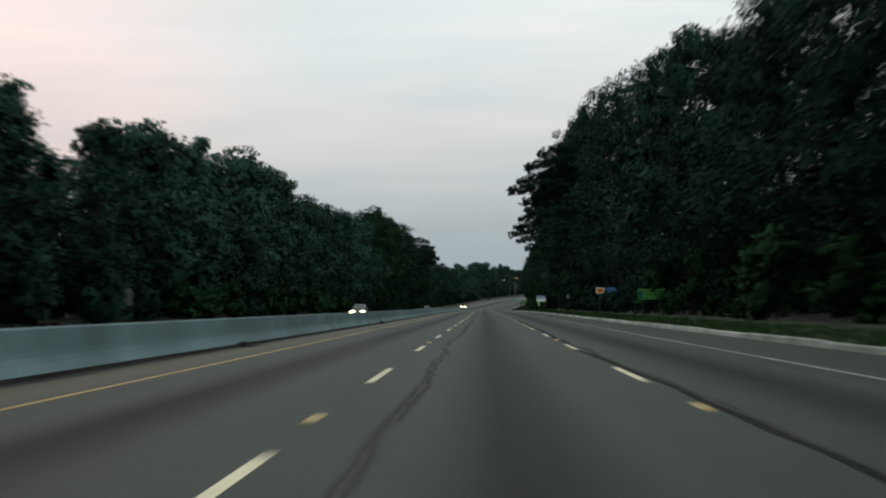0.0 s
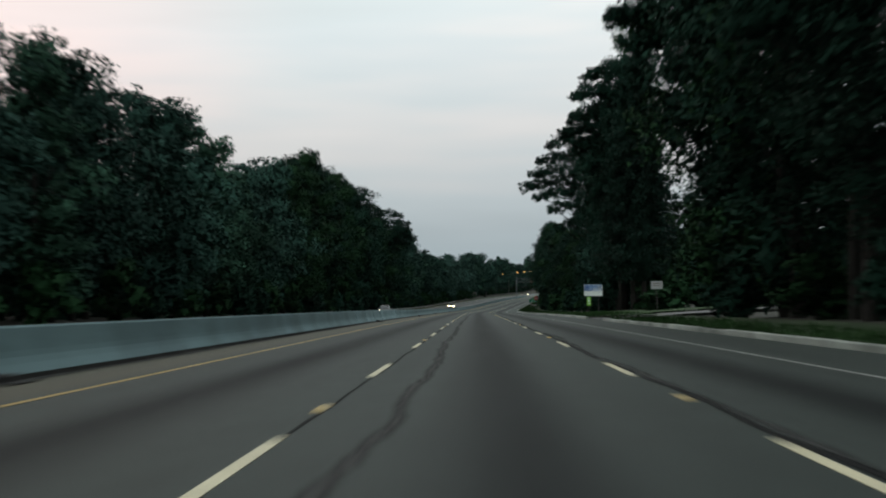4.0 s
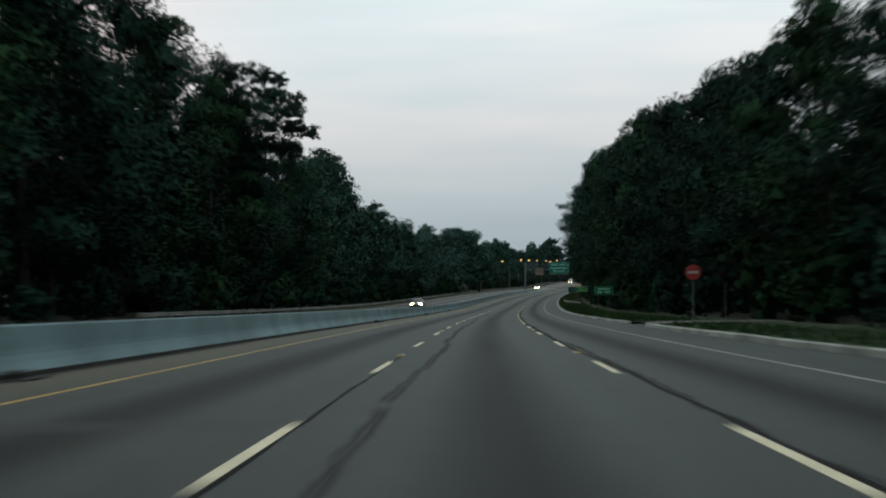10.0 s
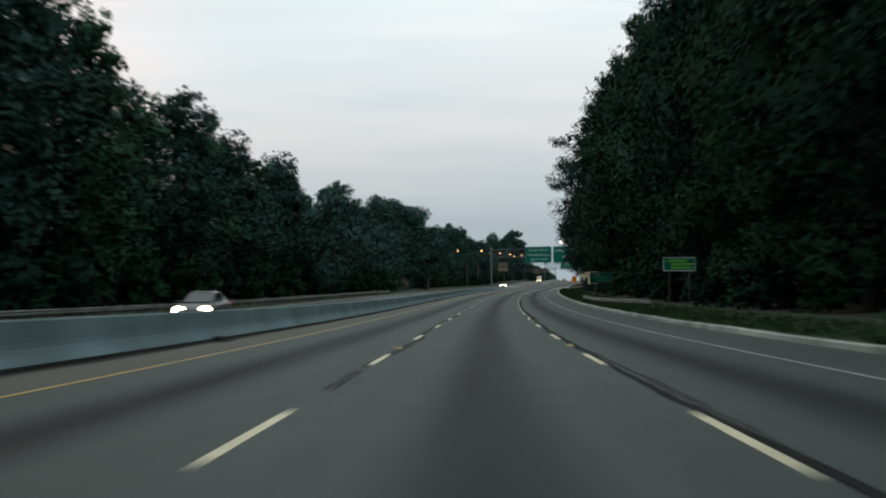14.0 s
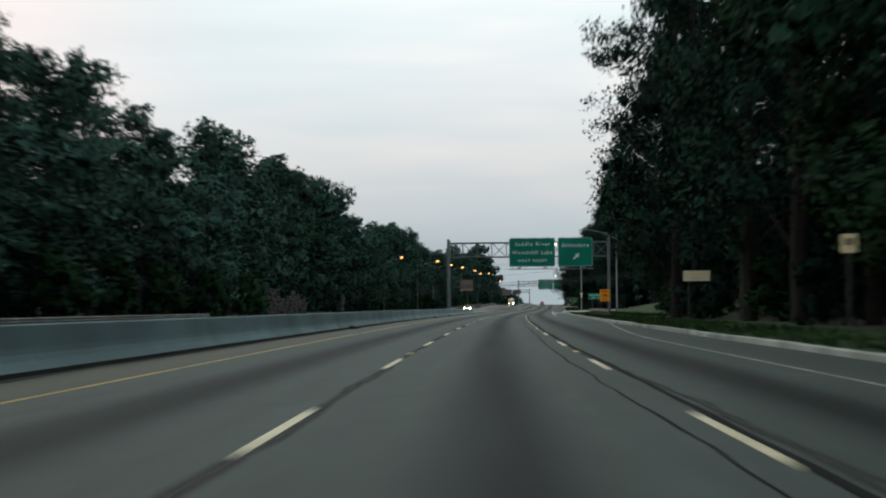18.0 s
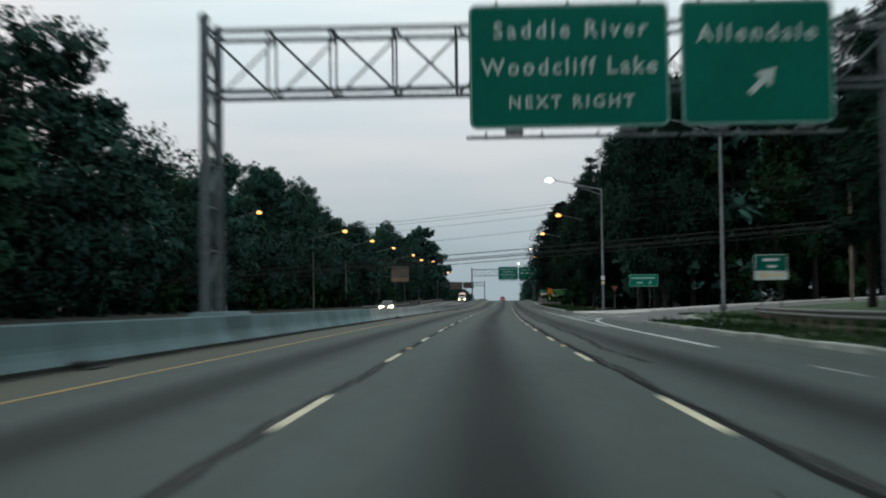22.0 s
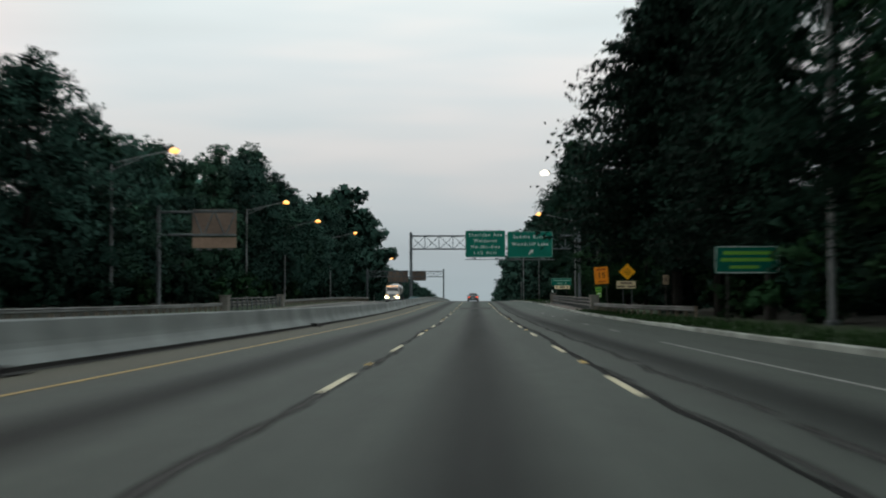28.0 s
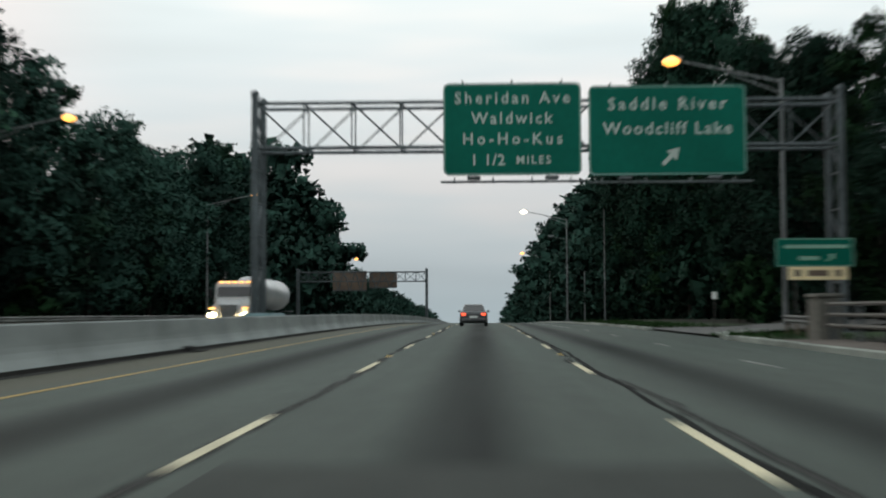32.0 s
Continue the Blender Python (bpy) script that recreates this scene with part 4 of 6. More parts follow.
s = 12.0
while s < 1135:
    h = float(np.interp(s, *LEFT_H)) * rt.uniform(0.90, 1.06)
    # 300-470 takes the shade-darkened leaves, 585-705 the haze-paled ones
    plant(rt.choice(BROAD if 300 < s < 470 else HAZE_STAND if 585 < s < 705 else BROAD_FAR), s, float(np.interp(s, [670, 690, 760, 780], [-28.5, -32, -33, -34.5])) + rt.uniform(-2.0, 2.0) - max(0, min(h - 18, 10)) * 0.12, h, rt.uniform(0.95, 1.2))
    s += rt.uniform(6.4, 9.0)
s = 14.0
while s < 1135:
    if 203 < s < 251 or 735 < s < 812 or 298 < s < 314 or 934 < s < 951:
        s += 4
        continue
    h = float(np.interp(s, *RIGHT_H)) * rt.uniform(0.90, 1.06)
    off = float(np.interp(s, [0, 200, 251, 262, 300, 314, 330, 590, 610, 650, 665, 700, 735, 812, 860, 868, 930, 937, 945, 952, 1030, 1045, 1200], [16, 16, 15.8, 17.5, 19.0, 19.0, 16, 15.5, 13, 13, 19, 20.5, 21, 19, 17, 14.0, 12.2, 15.5, 16.5, 18, 18.5, 20, 20]))
    conifer = 904 < s < 936 or 250 < s < 258
    plant(rt.choice(SPRUCE[:2]) if conifer else rt.choice(OPEN) if (95 < s < 165 or 598 < s < 664) and rt.random() < 0.9 else rt.choice(BROAD), s, off + rt.uniform(-0.8, 1.8), h, (0.8 if s < 300 and s > 248 else 1.08 if conifer else 0.85 if 800 < s < 868 else 1.0) * rt.uniform(0.92, 1.12))
    s += rt.uniform(6.0, 8.6)
# old oaks whose limbs hang over the verge
for i, (s, off, h, turn, reach) in enumerate(((306, 17.2, 28.5, 0, 9.6), (194, 15.2, 27, 8, 6.5), (262, 17, 31, -6, 6.5), (618, 17.5, 25, 5, 4.5), (168, 15.0, 25, -4, 10.8), (425, -28.5, 27, 176, 10.3))):
    o = make_limbed_oak(71 + i, h, reach, LEAF_D, "old oak with long limbs reaching out over the verge")
    o.matrix_basis = stand(s, off, 0.1, turn)
# the woods beyond the ramp run away from the highway
off = 19.0
while off < 80:
    plant(rt.choice(BROAD), 816 + (off - 19) * 0.30 + rt.uniform(-2, 2), off, rt.uniform(29, 34), 1.0)
    plant(rt.choice(BROAD), 823 + (off - 19) * 0.30 + rt.uniform(-2, 2), off + 2.5, rt.uniform(30, 34), 1.0)
    off += rt.uniform(4.6, 6.0)
# second rank deeper in the woods
for side, table, off0 in ((-1, LEFT_H, -37), (1, RIGHT_H, 25)):
    s = 60.0
    while s < 700:
        h = float(np.interp(s, *table)) * rt.uniform(0.8, 1.0)
        if side > 0 and (s < 350 or s > 640):
            s += 8
            continue
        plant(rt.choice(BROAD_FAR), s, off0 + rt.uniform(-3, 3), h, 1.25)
        s += rt.uniform(15, 20) if side < 0 else rt.uniform(24, 32)
for side in (-1, 1):
    s = 20.0
    while s < 1060:
        if side > 0 and (194 < s < 251 or 648 < s < 826 or 936 < s < 955 or 1010 < s < 1040):
            s += 5
            continue
        off = (float(np.interp(s, [670, 690], [-25.0, -31.5])) if side < 0 else float(np.interp(s, [0, 640, 652, 700, 760, 945, 952], [14.2, 14.0, 17, 18.5, 14.5, 13.6, 16.5]))) + rt.uniform(-0.9, 0.9)
        b = rt.choice(BUSH)
        m = stand(s, off, 0.1, rt.uniform(0, 360)) @ Matrix.Diagonal((*[rt.uniform(0.8, 1.25)] * 2, rt.uniform(0.8, 1.5), 1))
        if b.name not in used:
            used.add(b.name)
            b.matrix_basis = m
        else:
            copy_thing(b, Matrix()).matrix_basis = m
        s += rt.uniform(9, 14)


for s, off, h in ((276, 35, 14), (287, 38, 17), (302, 46, 20), (318, 36, 18), (305, 33, 18), (335, 40, 20), (301, 21, 15), (309, 20.5, 15.5), (293, 20.5, 15)):
    plant(rt.choice(BROAD_FAR), s, off, h, 1.2)
plant(SPRUCE[2], 931, 13.0, 22.5, 1.25)
plant(SPRUCE[2], 938, 17.0, 20, 0.9)
for s, off, h in ((964.5, 15.6, 9.5), (966, 18.0, 11), (970, 14.6, 8.8), (967.5, 12.4, 9.0), (972, 12.9, 9.6), (956, 18.5, 12), (973, 15.2, 8.2)):
    plant(BROAD[2], s, off, h, 1.25)
plant(SPRUCE[1], 1004, 21.5, 17, 1.2)
plant(SPRUCE[0], 996, 24, 15, 1.1)
for s, off, h in ((838, 13.0, 15), (843.5, 13.3, 13.5), (849, 14.6, 14)):
    plant(rt.choice(BROAD), s, off, h, 0.8)
plant(SPRUCE[1], 254, 18.4, 29, 0.95)
for s, off, turn, k in ((842, 17.0, 40, 1.28), (850, 17.2, 160, 1.30)):
    copy_thing(BROAD[1], Matrix()).matrix_basis = stand(s, off, 0.1, turn) @ Matrix.Diagonal((0.95, 0.95, k, 1))
# thicket behind the mouth of the side road
for s, off, k in ((238, 17.6, 0.75), (256, 22, 1.3), (258, 26, 1.6), (258, 30, 1.8), (262, 34, 1.7), (258, 20, 2.0), (266, 23, 2.4), (275, 21.5, 2.6), (284, 22, 2.8), (270, 29, 2.4), (280, 33, 2.6), (262, 42, 1.6), (270, 50, 1.8), (280, 60, 2.0), (296, 24, 3.0), (308, 24, 3.0), (320, 23, 3.0)):
    copy_thing(BUSH[int(s) % 2], Matrix()).matrix_basis = stand(s, off, 0.1, rt.uniform(0, 360)) @ Matrix.Diagonal((1.2 + 0.3 * k, 1.2 + 0.3 * k, k, 1))


for s, off, k in ((1045, 23.8, 1.6), (1056, 26.4, 1.8), (1046, 26.0, 2.4), (1052, 28.5, 2.6), (1060, 30.0, 2.8), (1067, 33.5, 3.0), (1040, 30.0, 2.4), (1036, 27.5, 2.0), (1038, 23.5, 1.4)):
    copy_thing(BUSH[int(s) % 2], Matrix()).matrix_basis = stand(s, off, 0.1, rt.uniform(0, 360)) @ Matrix.Diagonal((1.2 + 0.3 * k, 1.2 + 0.3 * k, k, 1))


def woodland(name, spots, seed, label):
    """Far or deep woods: many crowns joined."""
    rng = np.random.RandomState(seed)
    lib = [crown_arrays(60 + i, 20, 5.6, 0.05, 13, 16, 9, 0.58, inner=24, fill=1.5) for i in range(4)]
    vs, fs, ns, base = [], [], [], 0
    for p, h in spots:
        v, f, _, nn = lib[rng.randint(4)]
        a = rng.rand() * 6.28
        rot = np.array([[math.cos(a), -math.sin(a), 0], [math.sin(a), math.cos(a), 0], [0, 0, 1]])
        k = h / 20
        w = (v @ rot.T) * [k * 1.15, k * 1.15, k] + np.array(p)
        vs.append(w)
        ns.append(nn @ rot.T)
        fs += [tuple(i + base for i in q) for q in f]
        base += len(w)
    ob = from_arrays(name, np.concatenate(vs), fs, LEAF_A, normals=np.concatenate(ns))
    return tagged(ob, label, "woods", kind="stuff")


spots = []
for side, table, off0 in ((-1, LEFT_H, -35), (1, RIGHT_H, 19.5)):
    s = 1137.0
    while s < 1890:
        spots.append((at(s, off0 + side * rt.uniform(-1, 3)), float(np.interp(s, *table)) * rt.uniform(0.85, 1.05)))
        s += 9.5
woodland("far_woods", spots, 5, "far dark woods closing in along the straight road")
spots = []
for side, table, off0 in ((-1, LEFT_H, -40), (1, RIGHT_H, 27)):
    s = -60.0
    while s < 1250:
        if not (side > 0 and (185 < s < 370 or 735 < s < 815)):
            spots.append((at(s, off0 + side * rt.uniform(-1, 6)), float(np.interp(s, *table)) * (rt.uniform(0.40, 0.55) if side > 0 and s < 185 else rt.uniform(0.72, 0.92))))
        s += 11
for k in range(14):
    spots.append((at(832 + k * 1.9 + rt.uniform(-1, 2), 22 + k * 5.0), rt.uniform(27, 32)))
woodland("deep_woods", spots, 6, "dense dark woods behind the first rank of trees")


# ---- undergrowth that closes the view between the trunks ----
rng = np.random.RandomState(77)
lib = [crown_arrays(90 + i, 6.0, 3.4, 0.10, 6, 10, 8, 0.40, inner=14, fill=1.2) for i in range(3)]
vs, fs, ns, base = [], [], [], 0
for side, off0 in ((-1, -33.5), (1, 20.5)):
    s = -40.0
    while s < 1180:
        if not (side > 0 and (200 < s < 262 or 700 < s < 822 or 1008 < s < 1042)):
            v, f, _, nn = lib[rng.randint(3)]
            a = rng.rand() * 6.28
            rot = np.array([[math.cos(a), -math.sin(a), 0], [math.sin(a), math.cos(a), 0], [0, 0, 1]])
            far = (3.0 if 640 < s < 735 and side > 0 else -3.5 if s > 670 and side < 0 else 0.0)
            vs.append((v @ rot.T) * (0.9 + 0.45 * rng.rand()) + np.array(at(s, off0 + far + rng.uniform(-1.2, 1.2), -0.2)))
            ns.append(nn @ rot.T)
            fs += [tuple(i + base for i in q) for q in f]
            base += len(v)
        s += 4.2
for k in range(16):
    v, f, _, nn = lib[k % 3]
    vs.append(v * 1.2 + np.array(at(824 + k * 1.25, 19 + k * 4.2, -0.2)))
    ns.append(nn)
    fs += [tuple(i + base for i in q) for q in f]
    base += len(v)
tagged(from_arrays("undergrowth", np.concatenate(vs), fs, LEAF_D, normals=np.concatenate(ns)), "dark tangled undergrowth between the trunks", "undergrowth", kind="stuff")


# ---- verges and side roads ----
def slab(name, outline, z, thick, mat, label, category, kind="structure"):
    """A flat piece laid on the ground; outline in (s, off)."""
    bm = bmesh.new()
    vs = [bm.verts.new(at(s, o, z + rise(o))) for s, o in outline]
    f = bm.faces.new(vs)
    f.normal_update()
    if f.normal.z < 0:
        f.normal_flip()
    if thick:
        g = bmesh.ops.extrude_face_region(bm, geom=[f])
        bmesh.ops.translate(bm, vec=(0, 0, -thick), verts=[e for e in g["geom"] if isinstance(e, bmesh.types.BMVert)])
        bmesh.ops.recalc_face_normals(bm, faces=bm.faces)
    bmesh.ops.triangulate(bm, faces=[q for q in bm.faces if len(q.verts) > 4])
    return tagged(part(name, bm, mat), label, category, kind=kind)


VERGE = material("verge_turf", (0.021, 0.043, 0.015), rough=0.95, grain=5, vary=0.4, stain=0.35, bump=0.5)
WALKWAY = material("bridge_walkway", (0.115, 0.10, 0.088), rough=0.9, grain=7, vary=0.2, stain=0.3)
v = ribbon("bridge_walkway", 953.5, 1008.5, 3, lambda s: [(kerb_off(s) + 0.1, 0.13), (9.2, 0.14), (10.1, 0.14)], WALKWAY)
tagged(v, "brownish concrete walkway between kerb and bridge railing", "walkway", kind="structure")
for a, b in ((0, 197), (208.5, 361), (369, 728), (812, 953.5), (1008.5, 1016), (1034, 1250)):
    v = ribbon("verge", a, b, 3, lambda s: [(kerb_off(s) + 0.1, 0.11), (10.5, 0.15), (13.5, 0.22)], VERGE)
    tagged(v, "rough mown grass verge behind the kerb", "grass verge", kind="structure")
v = ribbon("verge", 0, 1250, 4, lambda s: [(-24.5, 0.14), (-21.3, 0.06)], VERGE)
tagged(v, "strip of grass beside the opposite carriageway", "grass verge", kind="structure")
LAWN = material("lawn_turf", (0.032, 0.066, 0.022), rough=0.95, grain=5, vary=0.5, stain=0.45, bump=0.6)


def mound(s):
    k = float(np.interp(s, [640, 658, 714, 731], [0, 1, 1, 0]))
    return [(10.6, 0.17), (13.2, 0.24 + 0.2 * k), (16, 0.25 + 0.75 * k), (20, 0.26 + 1.4 * k), (24, 0.26 + 1.6 * k)]


v = ribbon("verge", 640, 731, 3, mound, LAWN)
tagged(v, "bright mown grass bank rising before the exit ramp", "grass verge", kind="structure")
slab("verge", [(208.5, 8.6), (214, 10.8), (222.5, 14.9), (238, 24.4), (250, 33), (254, 24), (254, 13), (212, 12)], 0.19, 0, LAWN, "rough lawn behind the information sign", "grass verge")
slab("side_road", [(196.5, 8.0), (208.6, 8.0), (214, 10.5), (222.5, 14.5), (238, 24), (262, 44), (252, 48), (226, 24), (213, 15.2), (206.5, 11.8), (199.5, 9.2)], 0.03, 0, RAMP_ASPHALT, "narrow asphalt side road leaving between the trees", "road")
slab("side_road", [(360, 8.2), (370, 8.2), (371, 11.5), (366, 14), (358, 14)], 0.10, 0, RAMP_ASPHALT, "asphalt mouth of a small side road", "road")
slab("ramp", [(712, 7.0), (712, 8.2), (727, 9.9), (741, 11.2), (747, 12.4), (753, 15), (760, 20), (769, 28), (785, 48), (806, 48), (798, 32), (788, 24), (779, 17), (773, 13.2), (768, 11.6), (770, 9.4), (790, 8.2), (812, 8.2), (812, 7.0)], 0.003, 0, RAMP_ASPHALT, "grey asphalt exit ramp bending away to the right", "road")
slab("traffic_island", [(786.5, 7.3), (776, 6.95), (770, 7.3), (766.2, 8.3), (765.4, 10.2), (767.4, 12), (772.8, 13.2), (779, 17), (788, 24), (798, 32), (808, 48), (818, 48), (803, 32), (794, 24), (788, 17), (786.5, 12), (787.6, 8.2)], 0.16, 0.2, PAVING, "pale concrete traffic island beside the exit ramp", "traffic island")
slab("verge", [(726, 10.3), (740.4, 11.6), (746, 12.8), (752, 15.4), (759, 20.4), (768, 28.4), (784, 48), (700, 48), (690, 24), (690, 13.4), (705, 11.0), (716, 9.4)], 0.15, 0.0, LAWN, "grass between the ramp and the woods", "grass verge")
slab("kerb_return", [(708, 8.75), (717, 8.95), (727, 9.95), (741, 11.2), (746.6, 12.5), (752.6, 15.1), (752.2, 15.5), (746, 12.9), (740.5, 11.7), (726.6, 10.4), (716.8, 9.4), (708, 9.15)], 0.14, 0.16, KERB, "curved concrete kerb round the grass beside the ramp", "kerb")
slab("kerb_return", [(1012, 7.8), (1018, 8.6), (1024, 11.5), (1023.6, 11.8), (1017.6, 8.9), (1011.8, 8.1)], 0.14, 0.16, KERB, "curved concrete kerb at a side road", "kerb")
slab("side_road", [(1016, 8.2), (1034, 8.2), (1036, 12), (1040, 24), (1030, 24), (1023, 12)], 0.08, 0, RAMP_ASPHALT, "asphalt mouth of a side road beyond the bridge rail", "road")


def stripe(outline, label="white painted marking of the gore", z=0.008):
    return slab("gore_stripe", outline, z, 0, GORE_PAINT, label, "road marking")


EDGE = ([697, 714, 722, 731, 737, 741, 744.7, 748, 754, 761, 765], [5.2, 5.3, 5.4, 5.6, 5.85, 6.15, 6.55, 7.1, 8.7, 11.0, 12.4])
for (s0, s1) in zip(EDGE[0], EDGE[0][1:]):
    o0, o1 = float(np.interp(s0, *EDGE)), float(np.interp(s1, *EDGE))
    stripe([(s0, o0 - 0.1), (s1, o1 - 0.1), (s1, o1 + 0.12), (s0, o0 + 0.12)])
stripe([(722, 5.0), (812, 4.98), (812, 5.12), (722, 5.14)])
for k in range(13):
    s, right = 767.8 - 2.5 * k, 5.2
    while right < 11.6 and right < float(np.interp(s - 1.5 * (right - 5), *EDGE)):
        right += 0.1
    if right > 6.0:
        d = 1.5 * (right - 5)
        stripe([(s, 5.0), (s + 0.75, 5.0), (s - d + 0.75, right), (s - d, right)])


def grass(name, bands, seed, per, label):
    rng = np.random.RandomState(seed)
    vs = []
    for s0, s1, o0, o1, z in bands:
        n = int((s1 - s0) * abs(o1 - o0) * per)
        ss, oo = s0 + (s1 - s0) * rng.rand(n), o0 + (o1 - o0) * rng.rand(n)
        a = np.interp(ss, S, TURN)
        x = np.interp(ss, S, RX) + np.cos(a) * oo
        y = np.interp(ss, S, RY) + np.sin(a) * oo
        zz = np.interp(ss, S, RZ) + z + bank(ss, oo)
        h = 0.07 + 0.16 * rng.rand(n) ** 2 + 0.18 * (rng.rand(n) > 0.96)
        w = 0.03 + 0.05 * rng.rand(n)
        t = rng.rand(n) * 6.28
        lx, ly = rng.normal(size=n) * 0.06, rng.normal(size=n) * 0.06
        v = np.empty((n, 3, 3))
        v[:, 0] = np.c_[x - np.cos(t) * w, y - np.sin(t) * w, zz - 0.02]
        v[:, 1] = np.c_[x + np.cos(t) * w, y + np.sin(t) * w, zz - 0.02]
        v[:, 2] = np.c_[x + lx, y + ly, zz + h]
        vs.append(v.reshape(-1, 3))
    v = np.concatenate(vs)
    ob = from_arrays(name, v, np.arange(len(v)).reshape(-1, 3), GRASS)
    return tagged(ob, label, "grass", kind="stuff")


grass("grass", [(18, 196, 7.9, 11.5, 0.12), (210, 361, 8.0, 11.5, 0.12), (214, 250, 11.5, 13.5, 0.2), (369, 728, 7.6, 12.0, 0.12), (812, 953, 8.0, 11.5, 0.12), (1009, 1016, 8.0, 11.5, 0.12), (728, 752, 12.5, 22, 0.17), (640, 728, 10.6, 13.0, 0.3), (1034, 1080, 8, 12, 0.12)], 41, 17, "rough grass growing along the verge")


# ---- signs ----
def panel(bm, w, h, r=0.08, y=0.0, t=0.03):
    """A plate with rounded corners, upright, centred on its middle, facing -y."""
    pts = []
    r = min(r, w / 3, h / 3)
    for cx, cz, a0 in ((w / 2 - r, h / 2 - r, 0), (-w / 2 + r, h / 2 - r, 90), (-w / 2 + r, -h / 2 + r, 180), (w / 2 - r, -h / 2 + r, 270)):
        for k in range(4):
            a = radians(a0 + 30 * k)
            pts.append((cx + r * math.cos(a), cz + r * math.sin(a)))
    front = [bm.verts.new((x, y, z)) for x, z in pts]
    back = [bm.verts.new((x, y + t, z)) for x, z in pts]
    bm.faces.new(front)
    bm.faces.new(back[::-1])
    n = len(pts)
    for i in range(n):
        bm.faces.new((front[i], back[i], back[(i + 1) % n], front[(i + 1) % n]))


def border(bm, w, h, wd, r=0.07, y=-0.004):
    """A thin raised frame on a plate."""
    rings = []
    for k, ww, hh in ((0, w, h), (1, w - 2 * wd, h - 2 * wd)):
        ring = []
        rr = max(0.01, r - k * wd)
        for cx, cz, a0 in ((ww / 2 - rr, hh / 2 - rr, 0), (-ww / 2 + rr, hh / 2 - rr, 90), (-ww / 2 + rr, -hh / 2 + rr, 180), (ww / 2 - rr, -hh / 2 + rr, 270)):
            for q in range(4):
                a = radians(a0 + 30 * q)
                ring.append(bm.verts.new((cx + rr * math.cos(a), y, cz + rr * math.sin(a))))
        rings.append(ring)
    n = len(rings[0])
    for i in range(n):
        bm.faces.new((rings[0][i], rings[0][(i + 1) % n], rings[1][(i + 1) % n], rings[1][i]))


def bars(owner, mat, rows, y=-0.006, name="legend_bar"):
    """Unreadable writing: plain bars (x, z, width, height)."""
    for x, z, w, h in rows:
        bm = bmesh.new()
        box(bm, x, y, z, w, 0.008, h)
        part(name, bm, mat, owner)


def road_sign(name, s, off, top, w, h, mat, label, rows=(), row_mat=None, edge=None, posts=(-0.3, 0.3), turn=0.0, post_mat=None, plates=(), ground_z=0.12, post_top=None, r=0.06):
    """A roadside sign on posts. plates: extra plates (x, z of centre, w, h, material, rows, row material)."""
    t = thing(name, stand(s, off, 0, turn), label, "road sign")
    bm = bmesh.new()
    panel(bm, w, h, r)
    p = part("panel", bm, mat, t)
    p.matrix_basis = pose(0, 0, top - h / 2)
    if edge:
        bm = bmesh.new()
        border(bm, w * 0.985, h * 0.97, 0.028)
        part("border", bm, edge, p)
    bars(p, row_mat or SIGN_WHITE, rows)
    for x, z, pw, ph, pm, prow, prm in plates:
        bm = bmesh.new()
        panel(bm, pw, ph, 0.04)
        q = part("plate", bm, pm, t)
        q.matrix_basis = pose(x, 0, z)
        bars(q, prm, prow)
    for x in posts:
        bm = bmesh.new()
        box(bm, x * w, 0.07, ((post_top or top - 0.05) + ground_z - 0.3) / 2, 0.065, 0.065, (post_top or top - 0.05) - ground_z + 0.3, bevel=0.01)
        part("post", bm, post_mat or POST, t)
    return t


road_sign("guide_sign", 91.6, 12.6, 2.2, 2.1, 0.82, SIGN_GREEN, "green direction sign with rows of pale yellow writing", [(0, 0.27, 1.9, 0.10), (0.05, 0.06, 1.5, 0.10), (-0.1, -0.16, 1.3, 0.12), (0.1, -0.31, 1.0, 0.05)], SIGN_LIME, SIGN_LIME, turn=4)
t = road_sign("logo_sign", 122.5, 12.25, 2.78, 2.05, 0.66, SIGN_BLUE, "blue services sign with an orange emblem panel", [(0.47, 0.2, 0.7, 0.08), (0.8, 0.04, 0.35, 0.1), (0.26, -0.16, 0.3, 0.16), (0.76, -0.18, 0.3, 0.1)], material("logo_grey", (0.25, 0.32, 0.40), bump=0, rough=0.5), None, turn=3)
logo = [c for c in t.children if c.name.startswith("panel")][0]
for w, h, mat, y, nm in ((0.84, 0.60, SIGN_CREAM, -0.004, "emblem_ground"), (0.68, 0.42, SIGN_ORANGE, -0.010, "emblem"), (0.47, 0.13, SIGN_RED, -0.016, "emblem_band")):
    bm = bmesh.new()
    panel(bm, w, h, 0.2 if nm == "emblem" else 0.05, 0, 0.006)
    part(nm, bm, mat, logo).matrix_basis = pose(-0.56, y - 0.004, 0)
road_sign("information_sign", 244.2, 11.95, 3.05, 1.85, 1.15, SIGN_WHITE, "blue and white sign board with a small green plate below", [], turn=3,
          plates=[(0, 2.71, 1.78, 0.66, SIGN_BLUE, [(0, 0.24, 1.5, 0.06), (0, 0.04, 0.8, 0.09), (0, -0.18, 1.0, 0.05)], material("pale_blue", (0.35, 0.5, 0.7), bump=0)), (-0.45, 1.38, 0.42, 0.9, SIGN_LIME, [(0, 0.3, 0.25, 0.06), (0, 0.05, 0.2, 0.2), (0, -0.25, 0.25, 0.08)], SIGN_WHITE)], posts=(-0.24, 0.3))
road_sign("notice_sign", 233.5, 16.7, 3.1, 1.05, 0.72, SIGN_DULL, "plain pale sign board beside the side road", [(0, 0.15, 0.7, 0.06), (0, -0.05, 0.6, 0.06)], SIGN_BACK, posts=(0.0,))
